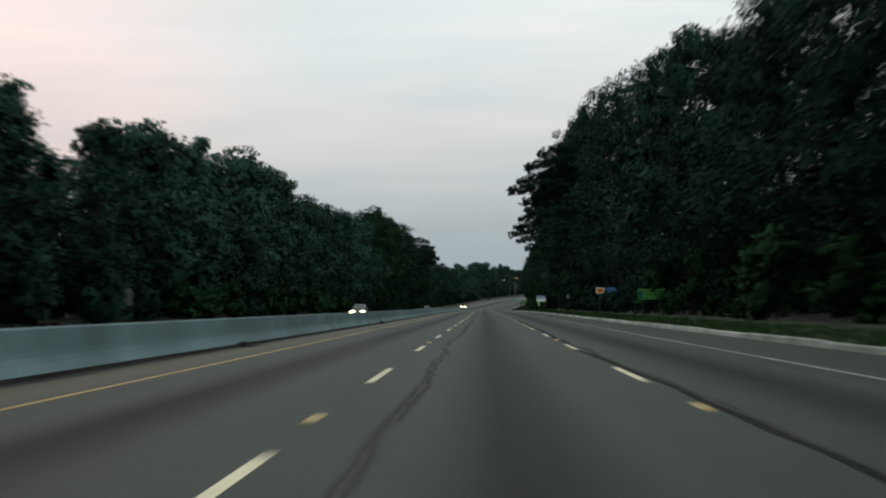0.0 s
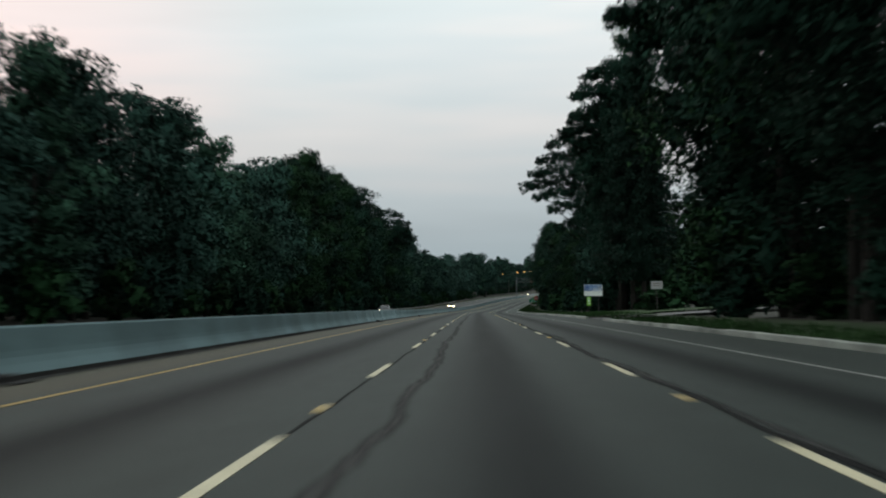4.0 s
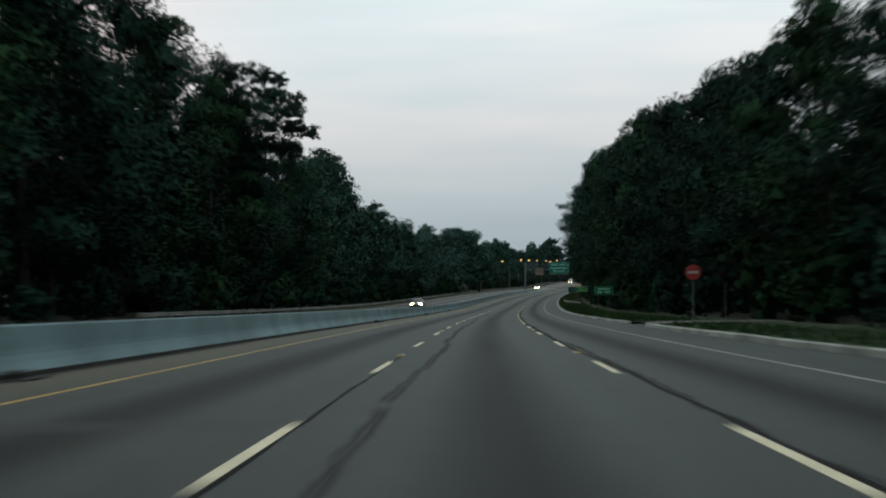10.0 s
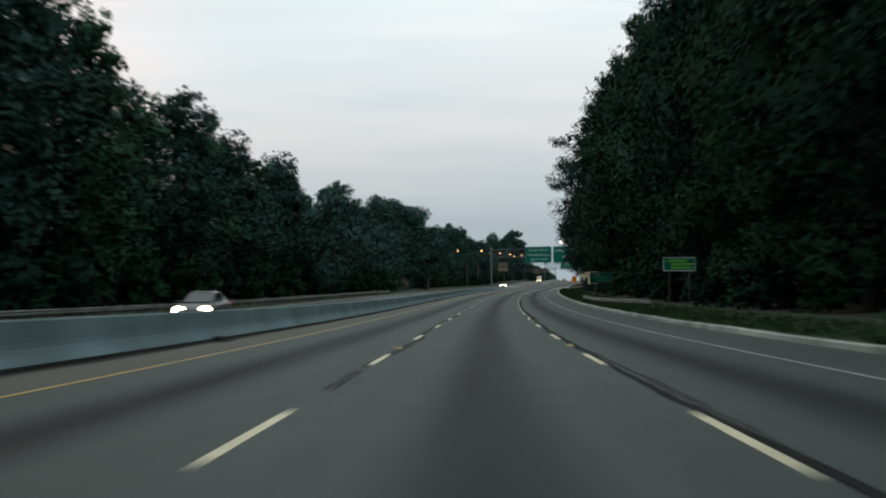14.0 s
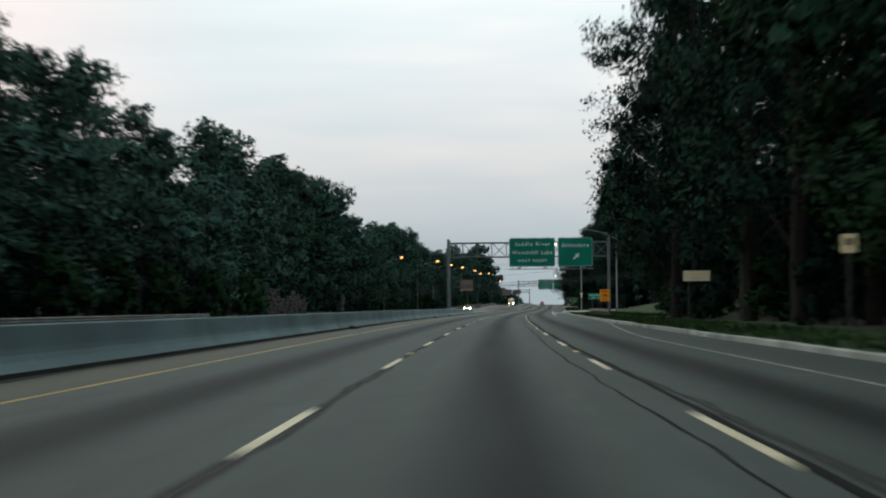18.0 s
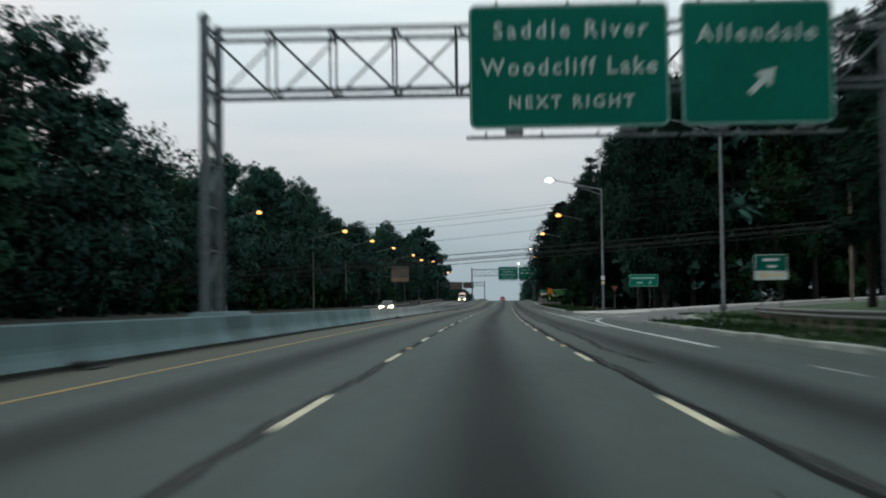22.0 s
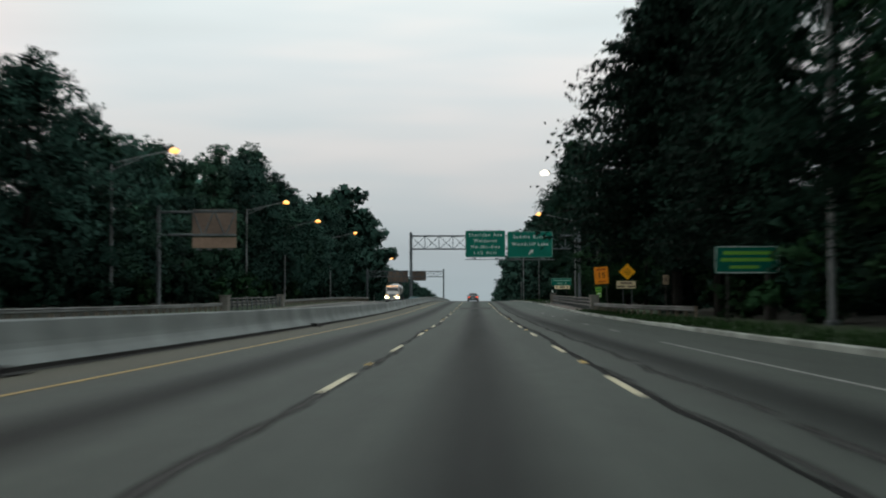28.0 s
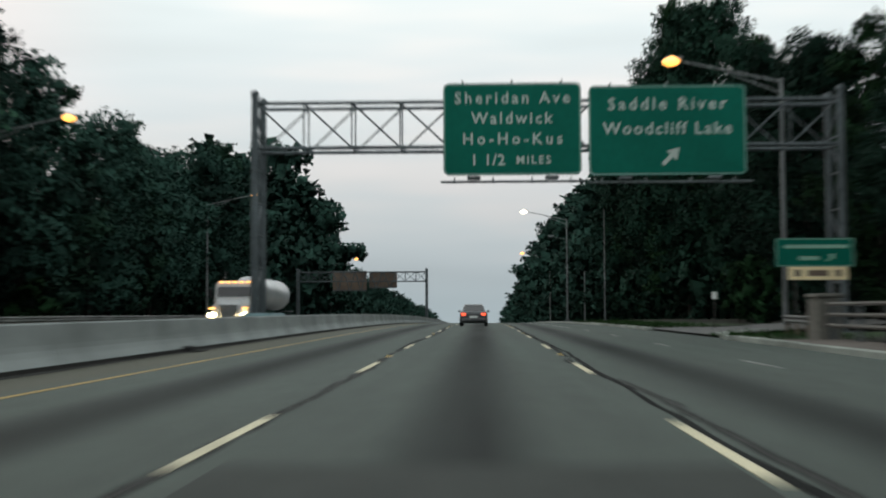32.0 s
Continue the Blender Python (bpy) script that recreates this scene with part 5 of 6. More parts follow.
for s, off, z, rad in ((369.6, 11.0, 2.73, 0.41), (377.8, 14.2, 2.8, 0.38)):
    t = thing("no_entry_sign", stand(s, off), "round red no-entry sign with a pale bar on a post", "road sign", "no-entry signs at the side road")
    bm = bmesh.new()
    g = bmesh.ops.create_cone(bm, cap_ends=True, segments=24, radius1=rad, radius2=rad, depth=0.03)["verts"]
    bmesh.ops.rotate(bm, cent=(0, 0, 0), matrix=Matrix.Rotation(radians(90), 3, "X"), verts=g)
    p = part("disc", bm, SIGN_RED, t)
    p.matrix_basis = pose(0, 0, z)
    bars(p, SIGN_DULL, [(0, 0, rad * 1.4, rad * 0.30)], y=-0.02, name="bar")
    bm = bmesh.new()
    box(bm, 0, 0.06, (z + 0.3) / 2 - 0.1, 0.06, 0.06, z + 0.3, bevel=0.01)
    part("post", bm, STEEL_DARK, t)
road_sign("guide_sign", 434.6, 11.0, 2.85, 2.0, 0.86, SIGN_GREEN, "green direction sign with a white border on two posts", [(0, 0.17, 1.3, 0.16), (-0.45, -0.16, 0.5, 0.18), (0.4, -0.15, 0.6, 0.16)], material("faded_sign_text", (0.22, 0.42, 0.30), bump=0), SIGN_LIME, turn=5)
road_sign("guide_sign", 496, 10.9, 3.15, 1.9, 0.80, SIGN_GREEN, "green direction sign half hidden by leaves", [(-0.1, 0.2, 1.1, 0.12), (0.2, 0.0, 1.3, 0.12), (0.1, -0.2, 1.2, 0.12)], SIGN_LIME, SIGN_WHITE, turn=4)
road_sign("guide_sign", 552.3, 10.5, 2.9, 2.3, 1.15, SIGN_GREEN_SHADED, "dim green direction sign among the roadside leaves", [(-0.4, 0.3, 0.8, 0.14), (0, 0.02, 1.4, 0.10), (0.2, -0.25, 1.3, 0.10)], material("dull_green_text", (0.04, 0.16, 0.12), bump=0), SIGN_BACK)
road_sign("regulation_sign", 572.6, 10.75, 3.12, 1.25, 1.48, SIGN_CREAM, "cream regulation sign with rows of dark writing", [(0, 0.5, 0.45, 0.13), (0, 0.26, 0.95, 0.14), (0.05, -0.20, 0.5, 0.13), (0.05, -0.48, 0.5, 0.13)], SIGN_BACK, SIGN_BLACK)
road_sign("regulation_sign", 583, 10.45, 3.12, 0.46, 0.56, SIGN_CREAM, "small square cream sign on a single post", [(0, 0.05, 0.22, 0.2)], SIGN_BACK, None, posts=(0.0,))
road_sign("regulation_sign", 617.6, 11.45, 3.05, 1.55, 0.60, SIGN_PALE, "narrow cream sign board on a single post", [(0, 0.12, 1.0, 0.08), (0, -0.10, 0.9, 0.08)], SIGN_CREAM, None, posts=(-0.3,), turn=5)
road_sign("work_sign", 682.2, 10.48, 2.93, 1.05, 1.32, SIGN_ORANGE, "orange exit-speed sign with dark writing", [(0, 0.45, 0.7, 0.11), (0.1, -0.02, 0.27, 0.31), (-0.18, -0.02, 0.11, 0.31), (0, -0.45, 0.45, 0.09)], material("orange_ink", (0.30, 0.09, 0.01), bump=0), None)
road_sign("guide_sign", 724.3, 12.7, 3.15, 1.5, 0.80, SIGN_GREEN, "green direction sign with a white plate underneath", [(0, 0.15, 0.7, 0.12), (0.05, -0.15, 0.4, 0.12)], None, SIGN_WHITE, plates=[(0, 2.2, 1.5, 0.42, SIGN_WHITE, [(-0.35, 0, 0.25, 0.25), (0.2, 0, 0.7, 0.12)], SIGN_CREAM)])


t = thing("yield_sign", stand(810, 13.4), "small faded red triangular give-way sign on a post", "road sign")
bm = bmesh.new()
vs = [bm.verts.new(p) for p in ((-0.38, 0, 0.33), (0, 0, -0.33), (0.38, 0, 0.33))]
bm.faces.new(vs)
g = bmesh.ops.extrude_face_region(bm, geom=list(bm.faces))
bmesh.ops.translate(bm, vec=(0, 0.03, 0), verts=[e for e in g["geom"] if isinstance(e, bmesh.types.BMVert)])
bmesh.ops.recalc_face_normals(bm, faces=bm.faces)
p = part("panel", bm, SIGN_RUST, t)
p.matrix_basis = pose(0, 0, 2.5)
bars(p, SIGN_BACK, [(0, 0.1, 0.26, 0.12)])
bm = bmesh.new()
box(bm, 0, 0.07, 1.2, 0.06, 0.06, 2.8, bevel=0.01)
part("post", bm, STEEL_DARK, t)


def arrow(owner, mat, x, z, size, y=-0.008, tilt=45):
    bm = bmesh.new()
    pts = [(-0.09, -0.5), (0.09, -0.5), (0.09, 0.02), (0.30, 0.02), (0.0, 0.5), (-0.30, 0.02), (-0.09, 0.02)]
    a = radians(-tilt)
    vs = [bm.verts.new(((px * math.cos(a) - pz * math.sin(a)) * size, 0, (px * math.sin(a) + pz * math.cos(a)) * size)) for px, pz in pts]
    bm.faces.new(vs)
    g = bmesh.ops.extrude_face_region(bm, geom=list(bm.faces))
    bmesh.ops.translate(bm, vec=(0, 0.006, 0), verts=[e for e in g["geom"] if isinstance(e, bmesh.types.BMVert)])
    bmesh.ops.recalc_face_normals(bm, faces=bm.faces)
    part("arrow", bm, mat, owner).matrix_basis = pose(x, y, z)


def panel_of(t):
    return [c for c in t.children if c.name.startswith("panel")][0]


t = road_sign("guide_sign", 778, 13.2, 3.45, 2.6, 1.08, SIGN_GREEN, "green direction sign with an arrow on the traffic island", [(-0.05, 0.22, 2.1, 0.13), (-0.35, -0.2, 0.55, 0.13)], FADED, FADED, posts=(-0.2, 0.2), turn=2)
arrow(panel_of(t), FADED, 0.55, -0.2, 0.42)
road_sign("guide_sign", 901, 10.9, 3.35, 2.6, 1.12, SIGN_GREEN, "dim green direction sign below the spruces", [(0, 0.28, 1.9, 0.14), (0, 0.0, 2.1, 0.14), (-0.1, -0.3, 1.2, 0.12)], SIGN_LIME, SIGN_WHITE)
t = thing("warning_sign", stand(949.2, 12.0), "amber diamond warning sign above a cream plate", "road sign")
bm = bmesh.new()
panel(bm, 0.94, 0.94, 0.06)
bmesh.ops.rotate(bm, cent=(0, 0, 0), matrix=Matrix.Rotation(radians(45), 3, "Y"), verts=bm.verts)
p = part("panel", bm, SIGN_AMBER, t)
p.matrix_basis = pose(0, 0, 3.28)
INK = material("sign_ink", (0.34, 0.13, 0.01), bump=0)
bars(p, INK, [(0, 0.22, 0.36, 0.04), (0, 0.07, 0.62, 0.05), (0, -0.07, 0.70, 0.05), (0, -0.22, 0.34, 0.05)])
bm = bmesh.new()
panel(bm, 1.54, 0.60, 0.03)
p = part("plate", bm, SIGN_CREAM, t)
p.matrix_basis = pose(-0.1, 0, 2.25)
bars(p, SIGN_BACK, [(0, 0.13, 0.9, 0.12), (-0.4, -0.14, 0.6, 0.12), (0.4, -0.14, 0.6, 0.12)])
for x in (-0.35, 0.35):
    bm = bmesh.new()
    box(bm, x, 0.07, 1.2, 0.065, 0.065, 3.0, bevel=0.01)
    part("post", bm, STEEL_DARK, t)
t = road_sign("exit_speed_sign", 961.5, 11.4, 3.95, 1.26, 1.54, SIGN_ORANGE, "orange exit-speed sign with large dark numerals", [(0, 0.54, 0.85, 0.17), (0, -0.57, 0.66, 0.12)], material("rust_ink", (0.34, 0.08, 0.01), bump=0), None,
              plates=[(-0.35, 1.95, 0.56, 0.42, SIGN_LIME, [(0, 0, 0.3, 0.1)], SIGN_GREEN), (-0.35, 1.45, 0.46, 0.5, SIGN_LIME, [(0, 0.1, 0.25, 0.08), (0, -0.1, 0.25, 0.08)], SIGN_WHITE)])
t.matrix_basis = t.matrix_basis @ pose(0, 0, 0, 0, -4, 0)  # knocked askew
lettering("15", 0.66, material("numeral_ink", (0.10, 0.03, 0.01), bump=0), panel_of(t), 0, -0.012, -0.02, name="numeral", spacing=1.15)
t = road_sign("guide_sign", 1014.5, 11.3, 3.42, 2.7, 0.98, SIGN_GREEN, "green direction sign with an arrow above a cream plate", [(-0.1, 0.2, 1.9, 0.12), (-0.2, -0.2, 0.7, 0.13), (1.0, 0.2, 0.3, 0.12)], FADED, FADED, posts=(-0.25, 0.25), turn=3,
              plates=[(0.1, 2.22, 2.05, 0.46, SIGN_CREAM, [(-0.7, 0, 0.2, 0.22), (0, 0, 0.7, 0.2), (0.7, 0, 0.2, 0.22)], SIGN_BACK)])
arrow(panel_of(t), FADED, 0.55, -0.17, 0.38)
road_sign("marker_sign", 1032, 11.2, 1.85, 0.26, 0.36, SIGN_WHITE, "small pale marker sign on a thin post", [], posts=(0.0,))
road_sign("marker_sign", 925, 11.32, 2.64, 0.34, 0.58, SIGN_DULL_CREAM, "small dull cream sign before the guardrail", [(0, 0, 0.18, 0.26)], SIGN_BACK, None, posts=(0.0,))
road_sign("sign_seen_from_behind", 81, -24.2, 2.6, 1.35, 1.15, RAIL_DARK, "back of a grey sign facing the opposite carriageway", [])


# ---- guardrails ----
def rail_path(pts, step=1.9):
    ss = np.arange(pts[0][0], pts[-1][0] + 0.01, step)
    return ss, np.interp(ss, [p[0] for p in pts], [p[1] for p in pts])


WBEAM = [(0.0, 0.69), (-0.05, 0.66), (-0.055, 0.62), (0.0, 0.575), (0.0, 0.545), (-0.055, 0.50), (-0.05, 0.46), (0.0, 0.43)]


KERB_OLD = material("old_concrete", (0.14, 0.135, 0.12), rough=0.9, grain=7, vary=0.2, stain=0.35)


def guardrail(pts, side, label, base=0.12):
    t = thing("guardrail", Matrix(), label, "guardrail", "steel guardrails")
    ss, oo = rail_path(pts)
    verts, faces = [], []
    k = len(WBEAM)
    for s, o in zip(ss, oo):
        verts += [at(s, o + x * side, base + z - 0.02) for x, z in WBEAM] + [at(s, o + (x + 0.012) * side, base + z - 0.02) for x, z in WBEAM]
    for i in range(len(ss) - 1):
        a = i * 2 * k
        for j in range(k - 1):
            faces.append((a + j, a + j + 1, a + j + 1 + 2 * k, a + j + 2 * k))
            faces.append((a + k + j, a + k + j + 2 * k, a + k + j + 1 + 2 * k, a + k + j + 1))
        faces += [(a, a + 2 * k, a + 3 * k, a + k), (a + k - 1, a + 2 * k - 1, a + 4 * k - 1, a + 3 * k - 1)]
    from_arrays("beam", verts, faces, RAIL, t)
    bm = bmesh.new()
    box(bm, 0, 0, 0.18, 0.12, 0.16, 1.0, bevel=0.01)
    first = part("post", bm, TIMBER, t)
    mesh = first.data
    first.matrix_basis = stand(ss[0], oo[0] + 0.09 * side, base)
    for s, o in list(zip(ss, oo))[1::1]:
        share("post", mesh, t, stand(s, o + 0.09 * side, base))
    return t


def sweep(pts, rad, n=6):
    """One continuous round bar through points."""
    bm = bmesh.new()
    side = (pts[-1] - pts[0]).cross(Vector((0, 0, 1))).normalized()
    rings = [[bm.verts.new(p + side * rad * math.cos(6.2832 * k / n) + Vector((0, 0, rad * math.sin(6.2832 * k / n)))) for k in range(n)] for p in pts]
    for p, q in zip(rings, rings[1:]):
        for k in range(n):
            bm.faces.new((p[k], p[(k + 1) % n], q[(k + 1) % n], q[k]))
    bm.faces.new(rings[0])
    bm.faces.new(rings[-1][::-1])
    bmesh.ops.recalc_face_normals(bm, faces=bm.faces)
    return bm


def railing(s0, s1, off, label, base=0.12):
    """Three-rail bridge parapet between stone end blocks."""
    t = thing("bridge_railing", Matrix(), label, "railing", "bridge railings")
    ss, oo = rail_path([(s0, off), (s1, off)], 2.4)
    for z in (0.42, 0.72, 1.02):
        bm = sweep([at(a, off, base + z) for a in ss], 0.06, 6)
        part("rail", bm, RAIL_DARK, t)
    bm = bmesh.new()
    box(bm, 0, 0.0, 0.4, 0.14, 0.14, 1.3, bevel=0.015)
    first = part("post", bm, STEEL_DARK, t)
    first.matrix_basis = stand(ss[0], off + 0.12, base)
    for s in ss[1:]:
        share("post", first.data, t, stand(s, off + 0.12, base))
    for s in (s0 - 0.6, s1 + 0.6):
        bm = bmesh.new()
        box(bm, 0, 0, 0.55, 0.7, 1.1, 1.35, bevel=0.06)
        box(bm, 0, 0, 1.26, 0.8, 1.2, 0.12, bevel=0.03)
        part("end_block", bm, KERB_OLD, t, "weathered concrete end block").matrix_basis = stand(s, off + 0.1, base)


guardrail([(511, 11.0), (522, 9.2), (532, 8.5), (549, 8.5)], 1, "galvanised steel guardrail flaring away behind the kerb", base=-0.12)
guardrail([(660, 9.5), (703, 9.6), (712, 10.4), (726, 12.2)], 1, "galvanised steel guardrail in front of the sign gantry")
guardrail([(917, 11.6), (928, 10.4), (938, 9.7), (953, 9.5)], 1, "galvanised steel guardrail leading to the bridge railing")
railing(954.5, 1007.5, 9.7, "three-rail metal bridge railing between concrete end blocks")
guardrail([(1009.5, 9.9), (1017, 10.6)], 1, "short galvanised guardrail beyond the bridge railing")
guardrail([(380, -22.2), (640, -22.2)], -1, "long steel guardrail beside the opposite carriageway", base=0.0)
guardrail([(860, -22.0), (955, -22.0)], -1, "long steel guardrail leading to the opposite bridge railing")
railing(956.5, 985.5, -22.0, "three-rail metal railing on the opposite side of the bridge")
guardrail([(987.5, -22.0), (1100, -22.0)], -1, "steel guardrail beyond the opposite bridge railing")


# ---- sign gantries ----
def truss_bars(owner, x0, x1, z0, z1, depth, bays, mat):
    for y in (-depth / 2, depth / 2):
        for z in (z0, z1):
            bm = bmesh.new()
            tube(bm, (x0, y, z), (x1, y, z), 0.075, None, 8)
            part("chord", bm, mat, owner)
        w = (x1 - x0) / bays
        for i in range(bays):
            a, b = x0 + w * i, x0 + w * (i + 1)
            bm = bmesh.new()
            if (i < bays / 2) == (y < 0):
                tube(bm, (a, y, z1), (b, y, z0), 0.04, None, 6)
            else:
                tube(bm, (a, y, z0), (b, y, z1), 0.04, None, 6)
            part("diagonal", bm, mat, owner)
            bm = bmesh.new()
            tube(bm, (b, y, z0), (b, y, z1), 0.035, None, 6)
            part("upright", bm, mat, owner)
    w = (x1 - x0) / bays
    for i in range(bays + 1):
        x = x0 + w * i
        for z in (z0, z1):
            bm = bmesh.new()
            tube(bm, (x, -depth / 2, z), (x, depth / 2, z), 0.03, None, 6)
            part("cross_tie", bm, mat, owner)


def gantry(s, left, right, z0, z1, bays, label, left_base=0.85, right_base=0.0, posts=(True, True)):
    t = thing("sign_gantry", stand(s), label, "gantry", "sign gantries over the highway")
    for x, base, on in ((left, left_base, posts[0]), (right, right_base, posts[1])):
        if not on:
            continue
        for y in (-0.9, 0.9):
            bm = bmesh.new()
            tube(bm, (x, y, base - 0.3), (x, y, z1 + 0.35), 0.165, 0.15, 12)
            box(bm, x, y, base + 0.04, 0.62, 0.62, 0.08, bevel=0.02)
            bmesh.ops.create_uvsphere(bm, u_segments=10, v_segments=5, radius=0.18, matrix=Matrix.Translation((x, y, z1 + 0.35)))
            part("column", bm, GANTRY_STEEL, t)
        n = 6
        for i in range(n):
            za, zb = base + 0.6 + (z1 - base - 0.6) * i / n, base + 0.6 + (z1 - base - 0.6) * (i + 1) / n
            bm = bmesh.new()
            tube(bm, (x, -0.9, zb if i % 2 else za), (x, 0.9, za if i % 2 else zb), 0.045, None, 6)
            part("column_brace", bm, GANTRY_STEEL, t)
            bm = bmesh.new()
            tube(bm, (x, -0.9, zb), (x, 0.9, zb), 0.045, None, 6)
            part("column_rung", bm, GANTRY_STEEL, t)
    truss_bars(t, left, right, z0, z1, 1.45, bays, GANTRY_STEEL)
    return t


def overhead_sign(s, x0, x1, z0, z1, label, lines, arrow_at=None):
    t = thing("overhead_sign", stand(s, (x0 + x1) / 2, (z0 + z1) / 2) @ Matrix.Translation((0, -1.0, 0)), label, "highway sign", "green signs on the gantries")
    w, h = x1 - x0, z1 - z0
    bm = bmesh.new()
    panel(bm, w, h, 0.22, 0, 0.06)
    p = part("panel", bm, SIGN_GREEN, t)
    bm = bmesh.new()
    border(bm, w - 0.05, h - 0.05, 0.05, 0.2)
    part("border", bm, RIM, t)
    for text, size, x, z, sp in lines:
        lettering(text, size, LEGEND, t, x, -0.012, z, spacing=sp)
    if arrow_at:
        arrow(t, LEGEND, arrow_at[0], arrow_at[1], arrow_at[2], y=-0.012)
    for k in range(3):
        x = -w * 0.36 + w * 0.36 * k
        bm = bmesh.new()
        box(bm, x, 0.22, 0.1, 0.08, 0.20, h * 1.02, bevel=0.01)
        part("hanger", bm, STEEL, t)
    bm = bmesh.new()
    tube(bm, (-w / 2 - 0.1, -0.55, -h / 2 - 0.33), (w / 2 + 0.1, -0.55, -h / 2 - 0.33), 0.05, None, 6)
    part("light_rail", bm, STEEL_DARK, t)
    for k in range(4):
        x = -w * 0.42 + w * 0.28 * k
        bm = bmesh.new()
        tube(bm, (x, 0.1, -h / 2 - 0.1), (x, -0.6, -h / 2 - 0.38), 0.035, None, 6)
        part("bracket", bm, STEEL_DARK, t)
    for k in range(2):
        bm = bmesh.new()
        box(bm, -w * 0.28 + w * 0.56 * k, -0.5, -h / 2 - 0.17, 0.55, 0.28, 0.16, bevel=0.05)
        part("light_box", bm, STEEL_DARK, t, "small lamp box lighting the sign")


gantry(705.5, -8.45, 12.3, 7.55, 9.4, 11, "grey steel truss gantry carrying green highway signs")
overhead_sign(705.5, -0.5, 5.4, 6.25, 9.95, "green highway sign for the next exit, white lettering", [("Saddle River", 0.66, 0.05, 1.05, 1.34), ("Woodcliff Lake", 0.66, 0.0, -0.05, 1.26), ("NEXT RIGHT", 0.50, 0.05, -1.10, 1.36)])
overhead_sign(705.5, 5.75, 10.2, 6.25, 9.95, "green highway exit sign with a slanting arrow", [("Allendale", 0.66, 0.0, 0.85, 1.38)], (0.15, -0.55, 1.05))
gantry(1022.6, -9.3, 14.4, 7.65, 9.5, 12, "grey steel truss gantry with two large green signs")
overhead_sign(1022.6, -1.6, 3.98, 6.45, 10.2, "green highway sign for an exit one and a half miles on", [("Sheridan Ave", 0.64, 0.0, 1.25, 1.36), ("Waldwick", 0.64, 0.0, 0.42, 1.3), ("Ho-Ho-Kus", 0.64, 0.0, -0.42, 1.4), ("1 1/2", 0.62, -1.0, -1.28, 1.1), ("MILES", 0.46, 0.85, -1.28, 1.3)])
overhead_sign(1022.6, 4.28, 10.6, 6.4, 10.05, "green highway exit sign with a slanting white arrow", [("Saddle River", 0.68, 0.0, 1.05, 1.36), ("Woodcliff Lake", 0.68, 0.0, 0.05, 1.22)], (0.15, -1.05, 0.95))
gantry(1147.5, -26.5, -7.9, 6.05, 7.4, 12, "far steel gantry over the opposite carriageway", left_base=0.0)


def sign_back(s, x0, x1, z0, z1, label, ribs, skirt=0.0):
    """The back of a highway sign, stiffened by a zigzag of braces; skirt: a separate lower plate of that height."""
    t = thing("highway_sign_back", stand(s, (x0 + x1) / 2, (z0 + z1) / 2) @ Matrix.Translation((0, 0.4, 0)), label, "highway sign", "sign backs facing away")
    w, h = x1 - x0, z1 - z0
    low = -h / 2 + skirt
    bm = bmesh.new()
    panel(bm, w, h - skirt, 0.08, 0, 0.05)
    part("panel", bm, SIGN_BACK, t).matrix_basis = pose(0, 0, skirt / 2)
    if skirt:
        bm = bmesh.new()
        panel(bm, w, skirt - 0.12, 0.05, 0, 0.05)
        part("lower_panel", bm, SIGN_BACK_WARM, t, "lighter brown lower plate").matrix_basis = pose(0, -0.04, -h / 2 + skirt / 2 - 0.06)
        for k in range(4):
            bm = bmesh.new()
            box(bm, -w * 0.36 + w * 0.24 * k, 0.1, -h / 2 - 0.14, 0.5, 0.3, 0.14, bevel=0.04)
            part("light_box", bm, STEEL_DARK, t)
    for z in (low + 0.1, h * 0.47):
        bm = bmesh.new()
        box(bm, 0, -0.08, z, w, 0.1, 0.16, bevel=0.01)
        part("stringer", bm, STEEL_DARK, t)
    for k in range(ribs * 2):
        x = -w / 2 + w * k / (ribs * 2)
        za, zb = (h * 0.45, low + 0.1) if k % 2 == 0 else (low + 0.1, h * 0.45)
        bm = bmesh.new()
        tube(bm, (x + 0.05, -0.1, za), (x + w / (ribs * 2) - 0.05, -0.1, zb), 0.07, None, 6)
        part("brace", bm, STEEL_DARK, t)
    return t


sign_back(1147.5, -21.5, -16.6, 4.7, 7.6, "brown back of a highway sign on the far gantry", 3)
sign_back(1147.5, -16.2, -12.2, 5.1, 7.5, "brown back of a smaller highway sign on the far gantry", 2)
sign_back(968, -27.7, -23.4, 6.0, 9.75, "brown braced back of a large highway sign", 2, 1.15)
t = thing("sign_mast", stand(968.3), "grey steel mast and arm holding a large sign", "sign mast")
for zz in (7.3, 9.5):
    bm = bmesh.new()
    tube(bm, (-31, 0.15, zz), (-23.6, 0.15, zz), 0.12, 0.1, 8)
    part("arm", bm, STEEL_DARK, t)
bm = bmesh.new()
tube(bm, (-31, 0.15, -0.3), (-31, 0.15, 10.2), 0.24, 0.2, 12)
part("mast", bm, STEEL_DARK, t)


